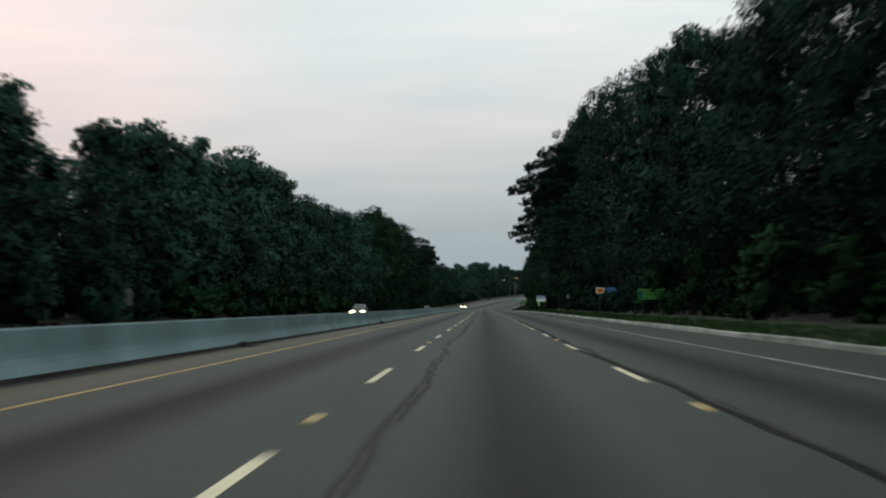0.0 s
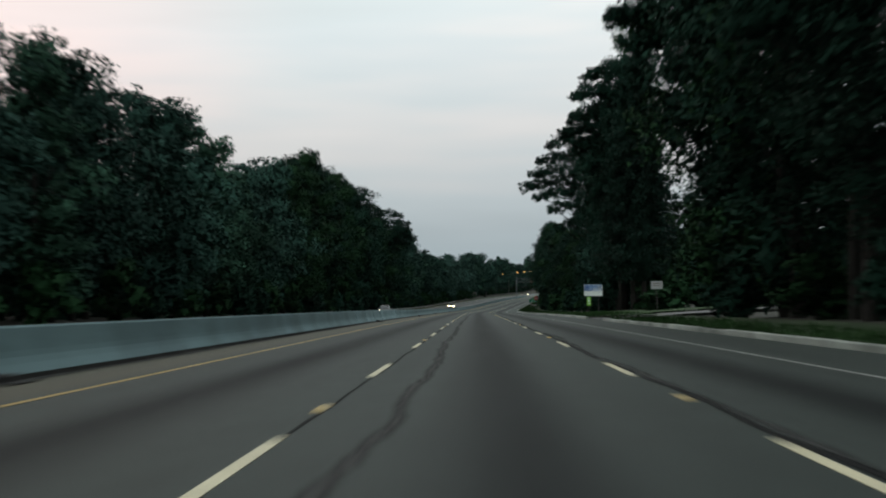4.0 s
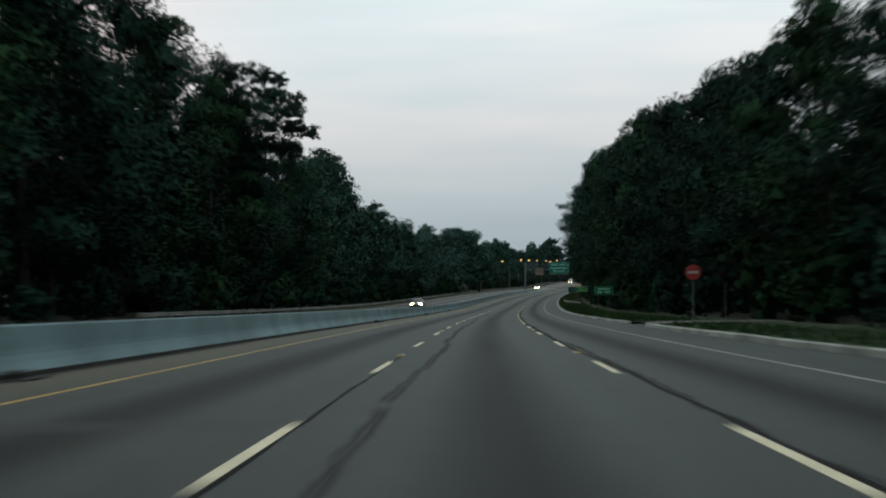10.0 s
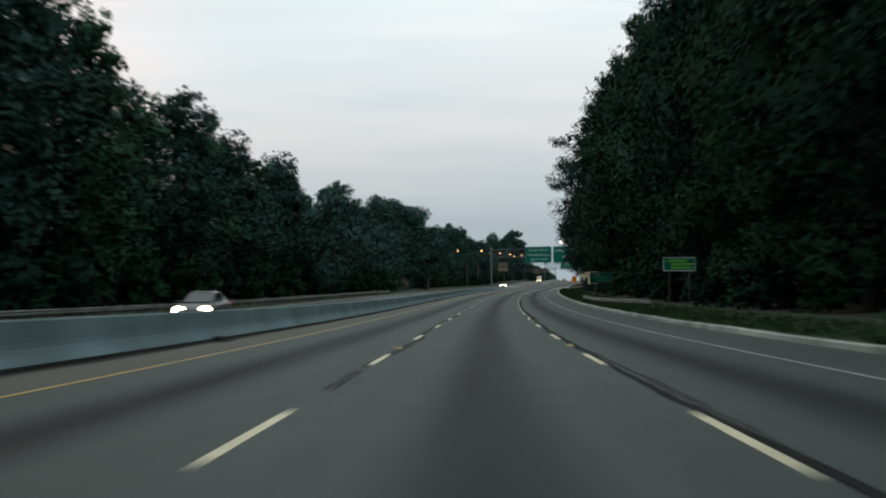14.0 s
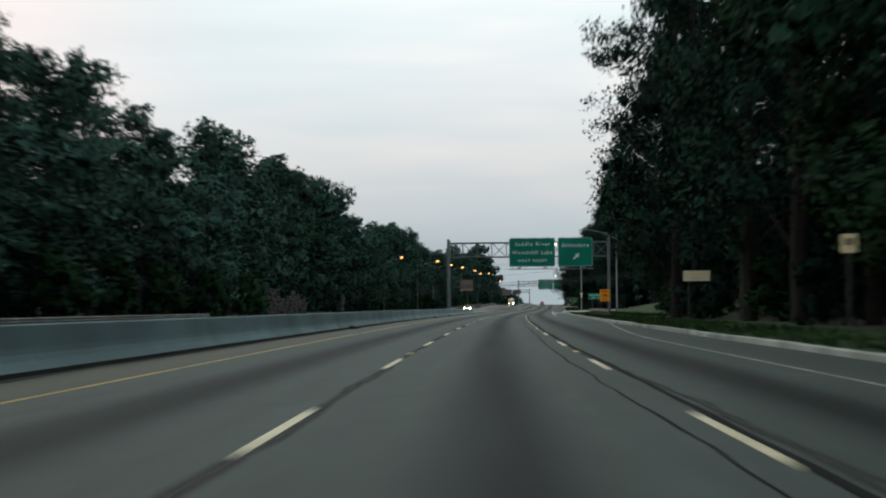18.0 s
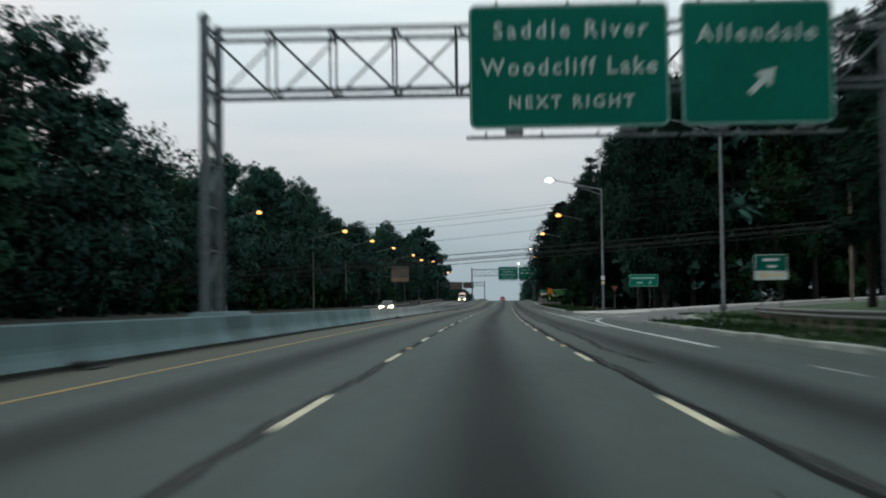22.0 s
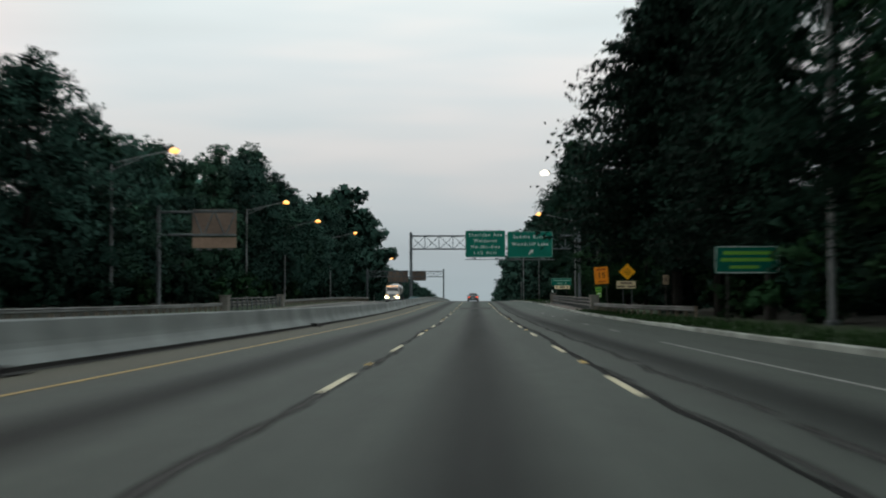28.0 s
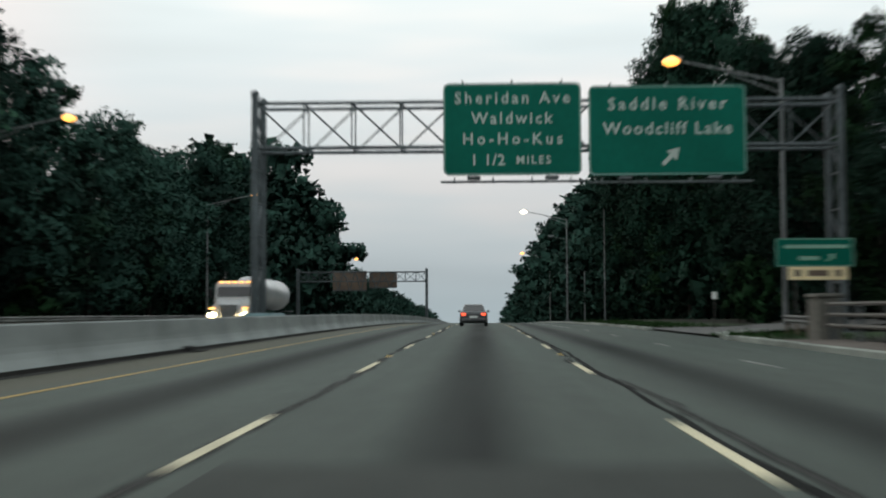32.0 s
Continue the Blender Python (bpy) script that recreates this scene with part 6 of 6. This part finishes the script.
# ---- street lamps ----
def street_lamp(side, lit, label):
    """Tapered mast, trussed arm and a flat head. side: the way that the arm points."""
    t = thing("street_lamp", pose(0, 0, -80), label, "street lamp", "street lamps along the highway")
    bm = bmesh.new()
    tube(bm, (0, 0, -0.3), (0, 0, 12.8), 0.14, 0.085, 10)
    part("mast", bm, STEEL, t)
    bm = bmesh.new()
    box(bm, 0, 0, 0.2, 0.46, 0.46, 0.4, bevel=0.05)
    part("base", bm, STEEL_DARK, t)
    bm = bmesh.new()
    tube(bm, (0, 0, 12.65), (side * 2.6, 0, 13.22), 0.05, 0.045, 7)
    tube(bm, (side * 2.6, 0, 13.22), (side * 4.9, 0, 13.70), 0.045, 0.04, 7)
    tube(bm, (0, 0, 12.1), (side * 2.6, 0, 13.1), 0.035, 0.03, 6)
    tube(bm, (side * 1.2, 0, 12.55), (side * 1.2, 0, 12.9), 0.025, None, 5)
    part("arm", bm, STEEL, t)
    bm = bmesh.new()
    box(bm, side * 5.25, 0, 13.82, 0.95, 0.36, 0.16, bevel=0.06)
    h = part("head", bm, STEEL, t)
    bm = bmesh.new()
    g = bmesh.ops.create_uvsphere(bm, u_segments=12, v_segments=8, radius=1.0)["verts"]
    bmesh.ops.scale(bm, vec=(0.44, 0.30, 0.24), verts=g)
    bmesh.ops.translate(bm, vec=(side * 5.33, 0, 13.70), verts=g)
    part("lens", bm, LAMP_SODIUM if lit else STEEL_DARK, h, "glowing orange sodium lens" if lit else "dark unlit lens")
    return t


lamp_left = street_lamp(1, True, "lit sodium street lamp on a tall grey mast")
for s, z in ((868, -0.6), (806, -0.1), (908, -0.3), (953, 0.0), (1014, 0.0), (1047, -0.6), (1109, 0.8), (1222, 0.0)):
    m = stand(s, -31.0, z)
    if s == 868:
        lamp_left.matrix_basis = m
    elif s == 806:  # a shorter mast
        copy_thing(lamp_left, m).matrix_basis = m @ Matrix.Diagonal((0.72, 0.86, 0.86, 1))
    else:
        copy_thing(lamp_left, m)
lamp_right = street_lamp(-1, True, "lit sodium street lamp on a tall grey mast beside the kerb")
white_lens = [c for c in lamp_right.children_recursive if c.name.startswith("lens")][0].data.copy()
white_lens.materials[0] = LAMP_WHITE
for s, off, z in ((795, 10.9, 0.0), (847, 13.9, 0.0), (896, 12.9, 0.0), (975, 12.2, 0.1), (1032, 14.6, -0.55), (1124, 10.6, 0.1), (1209, 13.3, 0.1)):
    m = stand(s, off, z)
    if s == 795:
        lamp_right.matrix_basis = m
    else:
        o = copy_thing(lamp_right, m)
        if s in (975, 1124):
            glow = [c for c in o.children_recursive if c.name.startswith("lens")][0]
            glow.data = white_lens
            glow["label"] = "glowing white lens"
            o["label"] = "lit white street lamp on a tall grey mast beside the kerb"
glow = [c for c in lamp_right.children_recursive if c.name.startswith("lens")][0]
glow.data = white_lens
glow["label"] = "glowing white lens"
lamp_right["label"] = "lit white street lamp on a tall grey mast beside the ramp"
lamp_dark = street_lamp(-1, False, "unlit street lamp on a tall grey mast beside the ramp")
lamp_dark.matrix_basis = stand(754.4, 16.0, 0.4)
tagged(copy_thing(lamp_dark, stand(1167, 16.4, 0.1)), "unlit street lamp on a tall grey mast before the far woods")
t = thing("slender_pole", stand(1100, 12.8, 0.1), "slender pale metal pole standing at the verge", "pole")
bm = bmesh.new()
tube(bm, (0, 0, -0.3), (0, 0, 11.8), 0.09, 0.05, 8)
part("shaft", bm, STEEL, t)
bm = bmesh.new()
box(bm, 0, 0, 0.12, 0.34, 0.34, 0.24, bevel=0.03)
part("base", bm, STEEL_DARK, t)
bm = bmesh.new()
panel(bm, 0.36, 0.42, 0.03)
p = part("plate", bm, SIGN_WHITE, lamp_right)
p.matrix_basis = pose(0, -0.18, 3.5)
bm = bmesh.new()
panel(bm, 0.30, 0.36, 0.03)
p = part("plate", bm, SIGN_CREAM, lamp_right)
p.matrix_basis = pose(0, -0.18, 3.0)


# ---- overhead wires ----
def wire(s0, o0, z0, s1, o1, z1, sag, rad):
    a, b = at(s0, o0, z0), at(s1, o1, z1)
    bm = bmesh.new()
    n = 14
    pts = [a.lerp(b, i / n) - Vector((0, 0, 4 * sag * (i / n) * (1 - i / n))) for i in range(n + 1)]
    side = (b - a).cross(Vector((0, 0, 1))).normalized()
    rings = [[bm.verts.new(p + side * rad * math.cos(1.2566 * k) + Vector((0, 0, rad * math.sin(1.2566 * k)))) for k in range(5)] for p in pts]
    for p, q in zip(rings, rings[1:]):
        for k in range(5):
            bm.faces.new((p[k], p[(k + 1) % 5], q[(k + 1) % 5], q[k]))
    return tagged(part("cable", bm, CABLE), "black overhead utility cable crossing the highway", "cable", "cables crossing the highway")


for z, rad in ((4.95, 0.026), (5.3, 0.036), (5.45, 0.03), (5.85, 0.036)):
    wire(787, -36.4, z - 1.95, 777, 31, z + 2.2, 0.3, rad)
for z in (7.4, 8.7, 9.3, 9.6):
    wire(787, -36.4, z - 2.75, 777, 31, z + 2.9, 0.3, 0.014)
for s, off in ((787, -36.5), (777, 31.2)):
    t = thing("utility_pole", stand(s, off, 0.1), "weathered wooden utility pole among the trees", "utility pole", "utility poles")
    bm = bmesh.new()
    tube(bm, (0, 0, -0.5), (0, 0, 12.6), 0.16, 0.11, 9)
    part("mast", bm, TIMBER, t)
    bm = bmesh.new()
    box(bm, 0, 0.14, 11.8, 0.1, 2.4, 0.12, bevel=0.01)
    part("cross_arm", bm, TIMBER, t)

# ---- mast disguised as a pine ----
ROOF_GREY = material("dull_grey_roof", (0.10, 0.105, 0.11), rough=0.8, grain=6, vary=0.2, stain=0.3)
t = thing("shelter", stand(1027.5, 22.2, 0.2), "small open shelter with a dull grey roof behind the bridge rail", "shelter")
bm = bmesh.new()
for y0, y1, z0, z1 in ((-1.7, 0.0, 2.72, 3.05), (0.0, 1.7, 3.05, 2.72)):
    q = [bm.verts.new((x, y, z + d)) for d in (0.0, 0.14) for x, y, z in ((-2.3, y0, z0), (2.3, y0, z0), (2.3, y1, z1), (-2.3, y1, z1))]
    for f in ((3, 2, 1, 0), (4, 5, 6, 7), (0, 1, 5, 4), (1, 2, 6, 5), (2, 3, 7, 6), (3, 0, 4, 7)):
        bm.faces.new([q[k] for k in f])
part("roof", bm, ROOF_GREY, t)
for x in (-2.0, 2.0):
    for y in (-1.4, 1.4):
        bm = bmesh.new()
        box(bm, x, y, 1.3, 0.13, 0.13, 2.9, bevel=0.015)
        part("post", bm, STEEL_DARK, t)
bm = bmesh.new()
box(bm, 0, 1.42, 1.35, 3.8, 0.08, 2.4, bevel=0.01)
part("back_wall", bm, ROOF_GREY, t)
bm = bmesh.new()
box(bm, -0.9, -1.36, 1.55, 0.62, 0.05, 0.5, bevel=0.01)
part("notice_board", bm, STEEL, t, "small pale notice board")
bm = bmesh.new()
box(bm, 0, -1.38, 1.22, 3.9, 0.06, 0.07, bevel=0.01)
part("front_rail", bm, STEEL_DARK, t)
t = thing("antenna_mast", stand(1028, 26.0, 0.3), "tall dark antenna mast with stubby branch-like tiers", "antenna mast")
bm = bmesh.new()
tube(bm, (0, 0, -0.5), (0, 0, 42), 0.34, 0.2, 12)
part("mast", bm, BARK, t)
rm = random.Random(9)
needles = []
for z, r, n, leaves in ((14.5, 3.6, 9, 420), (16.4, 3.4, 9, 420), (18.2, 3.2, 9, 400), (19.9, 3.0, 9, 360), (22.9, 2.7, 8, 50), (24.0, 2.4, 7, 40), (26.4, 3.0, 9, 340), (27.8, 3.2, 9, 360), (29.4, 2.9, 9, 330), (31.6, 2.8, 9, 330), (34.0, 2.8, 9, 300), (36.4, 2.5, 9, 280), (38.6, 2.2, 9, 240), (40.8, 1.6, 8, 200)):
    for k in range(n):
        a = 6.283 * k / n + rm.random() * 0.3
        e = Vector((math.cos(a) * r, math.sin(a) * r, z + rm.uniform(-0.1, 0.4)))
        bm = bmesh.new()
        tube(bm, (0, 0, z), e, 0.06, 0.03, 5)
        box(bm, e.x, e.y, e.z, 0.2, 0.2, 0.7, bevel=0.03)
        part("antenna_arm", bm, STEEL_DARK, t)
    rng = np.random.RandomState(int(z * 10))
    needles.append(rng.normal(size=(leaves, 3)) * [r * 0.52, r * 0.52, 0.42] + [0, 0, z + 0.3])
cen = np.concatenate(needles)
v, q = leaf_tris(rng, cen, np.tile([0, 0, 1.0], (len(cen), 1)), 0.55)
tagged(from_arrays("needles", v, q, LEAF_C, t), kind="stuff")

# ---- stone walls by the opposite carriageway ----
rs = random.Random(23)
for name, s0, s1, h, label in (("stone_wall", 686, 714, 3.4, "old brown rubble-stone wall beside the opposite carriageway"), ("stone_pier", 723.2, 724.8, 3.2, "square brown stone gate pier beside the opposite carriageway")):
    t = thing(name, Matrix(), label, "stone wall")
    bm = bmesh.new()
    box(bm, 0, 0, h * 0.27, 0.7, (s1 - s0) - 0.1, h * 0.54)
    part("mortar_core", bm, SOIL, t).matrix_basis = stand((s0 + s1) / 2, (-26.0 if name == "stone_pier" else -29.4))
    bm = bmesh.new()
    box(bm, 0, 0, 0, 0.3, 0.78, 0.36, bevel=0.05)
    st = part("stone", bm, STONE, t)
    mesh, first = st.data, True
    z = 0.2
    row = 0
    while z < h:
        s = s0 + 0.4 + (0.4 if row % 2 else 0)
        while s < s1 - 0.2:
            m = stand(s, (-25.6 if name == "stone_pier" else -29.0) + rs.uniform(-0.12, 0.12), z + rs.uniform(-0.05, 0.05), rs.uniform(-8, 8)) @ Matrix.Diagonal((rs.uniform(0.6, 1.3), rs.uniform(0.7, 1.15), rs.uniform(0.7, 1.1), 1))
            if name == "stone_wall" and rs.random() < (z - 1.7) * 0.42 * (1 + math.sin(s * 0.55)):
                s += 0.82
                continue
            if first:
                st.matrix_basis, first = m, False
            else:
                share("stone", mesh, t, m)
            s += 0.82
        z += 0.38
        row += 1


# ---- vehicles ----
def lathe_wheel(owner, x, y, r, w):
    bm = bmesh.new()
    g = bmesh.ops.create_cone(bm, cap_ends=True, segments=20, radius1=r, radius2=r, depth=w)["verts"]
    bmesh.ops.bevel(bm, geom=[e for e in bm.edges if e.calc_length() < r], offset=0.03, segments=2, affect="EDGES")
    bmesh.ops.rotate(bm, cent=(0, 0, 0), matrix=Matrix.Rotation(radians(90), 3, "Y"), verts=bm.verts)
    tyre = part("wheel", bm, RUBBER, owner)
    tyre.matrix_basis = pose(x, y, r)
    bm = bmesh.new()
    bmesh.ops.create_cone(bm, cap_ends=True, segments=16, radius1=r * 0.6, radius2=r * 0.55, depth=w + 0.02)
    bmesh.ops.rotate(bm, cent=(0, 0, 0), matrix=Matrix.Rotation(radians(90), 3, "Y"), verts=bm.verts)
    part("rim", bm, CHROME, tyre)


def loft(rows):
    """Closed skin through cross-sections given as lists of points."""
    bm = bmesh.new()
    rings = [[bm.verts.new(p) for p in r] for r in rows]
    n = len(rings[0])
    for a, b in zip(rings, rings[1:]):
        for i in range(n):
            bm.faces.new((a[i], a[(i + 1) % n], b[(i + 1) % n], b[i]))
    bm.faces.new(rings[0][::-1])
    bm.faces.new(rings[-1])
    bmesh.ops.recalc_face_normals(bm, faces=bm.faces)
    return bm


def car(m, paint, label, lights_on=True):
    """A saloon car that faces +y."""
    t = thing("car", m, label, "car", "cars on the highway")
    body = []
    for y, hw, zb, zt in ((-2.30, 0.70, 0.42, 0.80), (-2.22, 0.82, 0.30, 0.94), (-1.6, 0.90, 0.22, 1.00), (-0.6, 0.91, 0.20, 0.98), (0.6, 0.91, 0.20, 0.96), (1.3, 0.90, 0.22, 0.90), (2.0, 0.86, 0.26, 0.76), (2.28, 0.72, 0.34, 0.62)):
        body.append([(-hw + 0.08, y, zb), (hw - 0.08, y, zb), (hw, y, zb + 0.16), (hw, y, zt - 0.16), (hw - 0.10, y, zt), (-hw + 0.10, y, zt), (-hw, y, zt - 0.16), (-hw, y, zb + 0.16)])
    b = part("body", loft(body), paint, t)
    cab = []
    for y, hw, zt in ((-1.75, 0.74, 1.0), (-1.15, 0.66, 1.36), (-0.3, 0.64, 1.44), (0.35, 0.64, 1.40), (1.15, 0.74, 0.98)):
        cab.append([(-0.78, y, 0.92), (0.78, y, 0.92), (hw, y, zt - 0.06), (hw - 0.1, y, zt), (-hw + 0.1, y, zt), (-hw, y, zt - 0.06)])
    part("cabin_glass", loft(cab), GLASS, t)
    roof = []
    for y, hw, zt in ((-1.05, 0.58, 1.40), (-0.3, 0.60, 1.46), (0.28, 0.58, 1.43)):
        roof.append([(-hw, y, zt - 0.04), (hw, y, zt - 0.04), (hw - 0.05, y, zt), (-hw + 0.05, y, zt)])
    part("roof", loft(roof), paint, t)
    for x in (-0.60, 0.60):
        bm = bmesh.new()
        g = bmesh.ops.create_uvsphere(bm, u_segments=12, v_segments=8, radius=1.0)["verts"]
        bmesh.ops.scale(bm, vec=(0.30, 0.12, 0.19), verts=g)
        part("headlight", bm, HEADLIGHT, t, "bright white headlight").matrix_basis = pose(x, 2.16, 0.62)
        bm = bmesh.new()
        box(bm, 0, 0, 0, 0.30, 0.08, 0.16, bevel=0.03)
        part("tail_light", bm, TAIL_LIGHT, t, "glowing red tail light").matrix_basis = pose(x * 1.08, -2.28, 0.78)
        bm = bmesh.new()
        box(bm, 0, 0, 0, 0.18, 0.12, 0.12, bevel=0.04)
        part("wing_mirror", bm, paint, t).matrix_basis = pose(x * 1.62, 0.75, 1.0)
    for y, nm in ((-2.30, "rear_bumper"), (2.22, "front_bumper")):
        bm = bmesh.new()
        box(bm, 0, y, 0.42, 1.62, 0.16, 0.22, bevel=0.06)
        part(nm, bm, paint, t)
    bm = bmesh.new()
    box(bm, 0, -2.33, 0.62, 0.52, 0.03, 0.14)
    part("number_plate", bm, SIGN_WHITE, t)
    for x in (-0.80, 0.80):
        for y in (-1.4, 1.4):
            lathe_wheel(t, x, y, 0.33, 0.22)
    return t


car(stand(1054, -0.6), CAR_SILVER, "silver saloon car with red tail lights on the middle lane")
for s, off, paint, label in ((143, -14.6, CAR_DARK, "dark car with dazzling headlights on the opposite carriageway"), (306, -13.9, CAR_DARK, "dark saloon with bright headlights on the opposite carriageway"), (483, -13.6, CAR_SILVER, "grey saloon with yellowish headlights on the opposite carriageway"), (825, -14.4, CAR_SILVER, "silver-grey car with bright headlights on the opposite carriageway")):
    car(stand(s, off, 0.03, 180), paint, label)

t = thing("tank_truck", stand(1033, -12.7, 0.03) @ Matrix.Scale(0.86, 4), "white tank lorry with lit headlights and amber roof lamps", "truck")
hood = []
for y, hw, zb, zt in ((-0.0, 0.85, 0.7, 1.5), (0.25, 1.0, 0.6, 1.75), (1.5, 1.08, 0.6, 1.95)):
    hood.append([(-hw, y, zb), (hw, y, zb), (hw, y, zt - 0.3), (hw - 0.25, y, zt), (-hw + 0.25, y, zt), (-hw, y, zt - 0.3)])
part("hood", loft(hood), CAR_WHITE, t)
cabs = []
for y, hw, zt in ((1.45, 1.12, 2.0), (1.75, 1.15, 2.75), (2.1, 1.15, 2.95), (3.9, 1.15, 3.0)):
    cabs.append([(-1.18, y, 0.6), (1.18, y, 0.6), (hw, y, zt - 0.15), (hw - 0.15, y, zt), (-hw + 0.15, y, zt), (-hw, y, zt - 0.15)])
part("cab", loft(cabs), CAR_WHITE, t)
bm = bmesh.new()
box(bm, 0, 1.56, 2.3, 1.95, 0.05, 0.62, bevel=0.02, turn=Matrix.Rotation(radians(-20), 4, "X"))
part("windscreen", bm, GLASS, t)
bm = bmesh.new()
box(bm, 0, -0.03, 1.12, 1.05, 0.08, 0.85, bevel=0.05)
part("grille", bm, CHROME, t, "dark chrome grille")
bm = bmesh.new()
box(bm, 0, -0.12, 0.52, 2.4, 0.25, 0.35, bevel=0.06)
part("bumper", bm, CHROME, t)
for x in (-0.98, 0.98):
    bm = bmesh.new()
    g = bmesh.ops.create_uvsphere(bm, u_segments=12, v_segments=8, radius=1.0)["verts"]
    bmesh.ops.scale(bm, vec=(0.24, 0.12, 0.15), verts=g)
    part("headlight", bm, HEADLIGHT, t, "bright white headlight").matrix_basis = pose(x, -0.05, 0.92)
    bm = bmesh.new()
    box(bm, x, -0.02, 1.32, 0.32, 0.1, 0.10, bevel=0.02)
    part("side_lamp", bm, LAMP_SODIUM, t, "amber side lamp")
    bm = bmesh.new()
    box(bm, x * 1.42, 1.5, 2.2, 0.18, 0.14, 0.6, bevel=0.04)
    part("mirror", bm, CAR_DARK, t)
    bm = bmesh.new()
    tube(bm, (x * 1.12, 4.15, 0.8), (x * 1.12, 4.15, 3.6), 0.08, None, 8)
    part("exhaust_stack", bm, CHROME, t)
for k in range(5):
    bm = bmesh.new()
    box(bm, -0.8 + 0.4 * k, 1.78, 2.88, 0.24, 0.12, 0.10, bevel=0.03)
    part("roof_lamp", bm, LAMP_SODIUM, t, "glowing amber roof lamp")
rows = []
for y, r in ((4.9, 0.3), (5.05, 0.65), (5.45, 0.95), (5.9, 1.06), (15.9, 1.06), (16.4, 0.95), (16.75, 0.65), (16.9, 0.3)):
    rows.append([(r * math.cos(a), y, 2.28 + r * math.sin(a)) for a in (6.2832 * k / 24 for k in range(24))])
tank = part("tank", loft(rows), TANK, t, "white rounded pressure tank")
tank.data.shade_smooth()
for y in (7.5, 11, 14.5):
    bm = bmesh.new()
    g = bmesh.ops.create_cone(bm, cap_ends=False, segments=24, radius1=1.075, radius2=1.075, depth=0.12)["verts"]
    bmesh.ops.rotate(bm, cent=(0, 0, 0), matrix=Matrix.Rotation(radians(90), 3, "X"), verts=g)
    bmesh.ops.translate(bm, vec=(0, y, 2.28), verts=g)
    part("tank_band", bm, STEEL, t)
bm = bmesh.new()
box(bm, 0, 9.0, 0.85, 0.9, 16.5, 0.28, bevel=0.03)
part("chassis", bm, STEEL_DARK, t)
bm = bmesh.new()
box(bm, 0, 17.0, 0.75, 2.3, 0.12, 0.2, bevel=0.03)
part("rear_bumper", bm, STEEL_DARK, t)
for x in (-1.0, 1.0):
    for y in (0.95, 4.6, 5.8, 14.3, 15.6):
        lathe_wheel(t, x, y, 0.5, 0.3)
    bm = bmesh.new()
    box(bm, x, 15.0, 1.15, 0.5, 2.9, 0.08, bevel=0.02)
    part("mudguard", bm, STEEL_DARK, t)
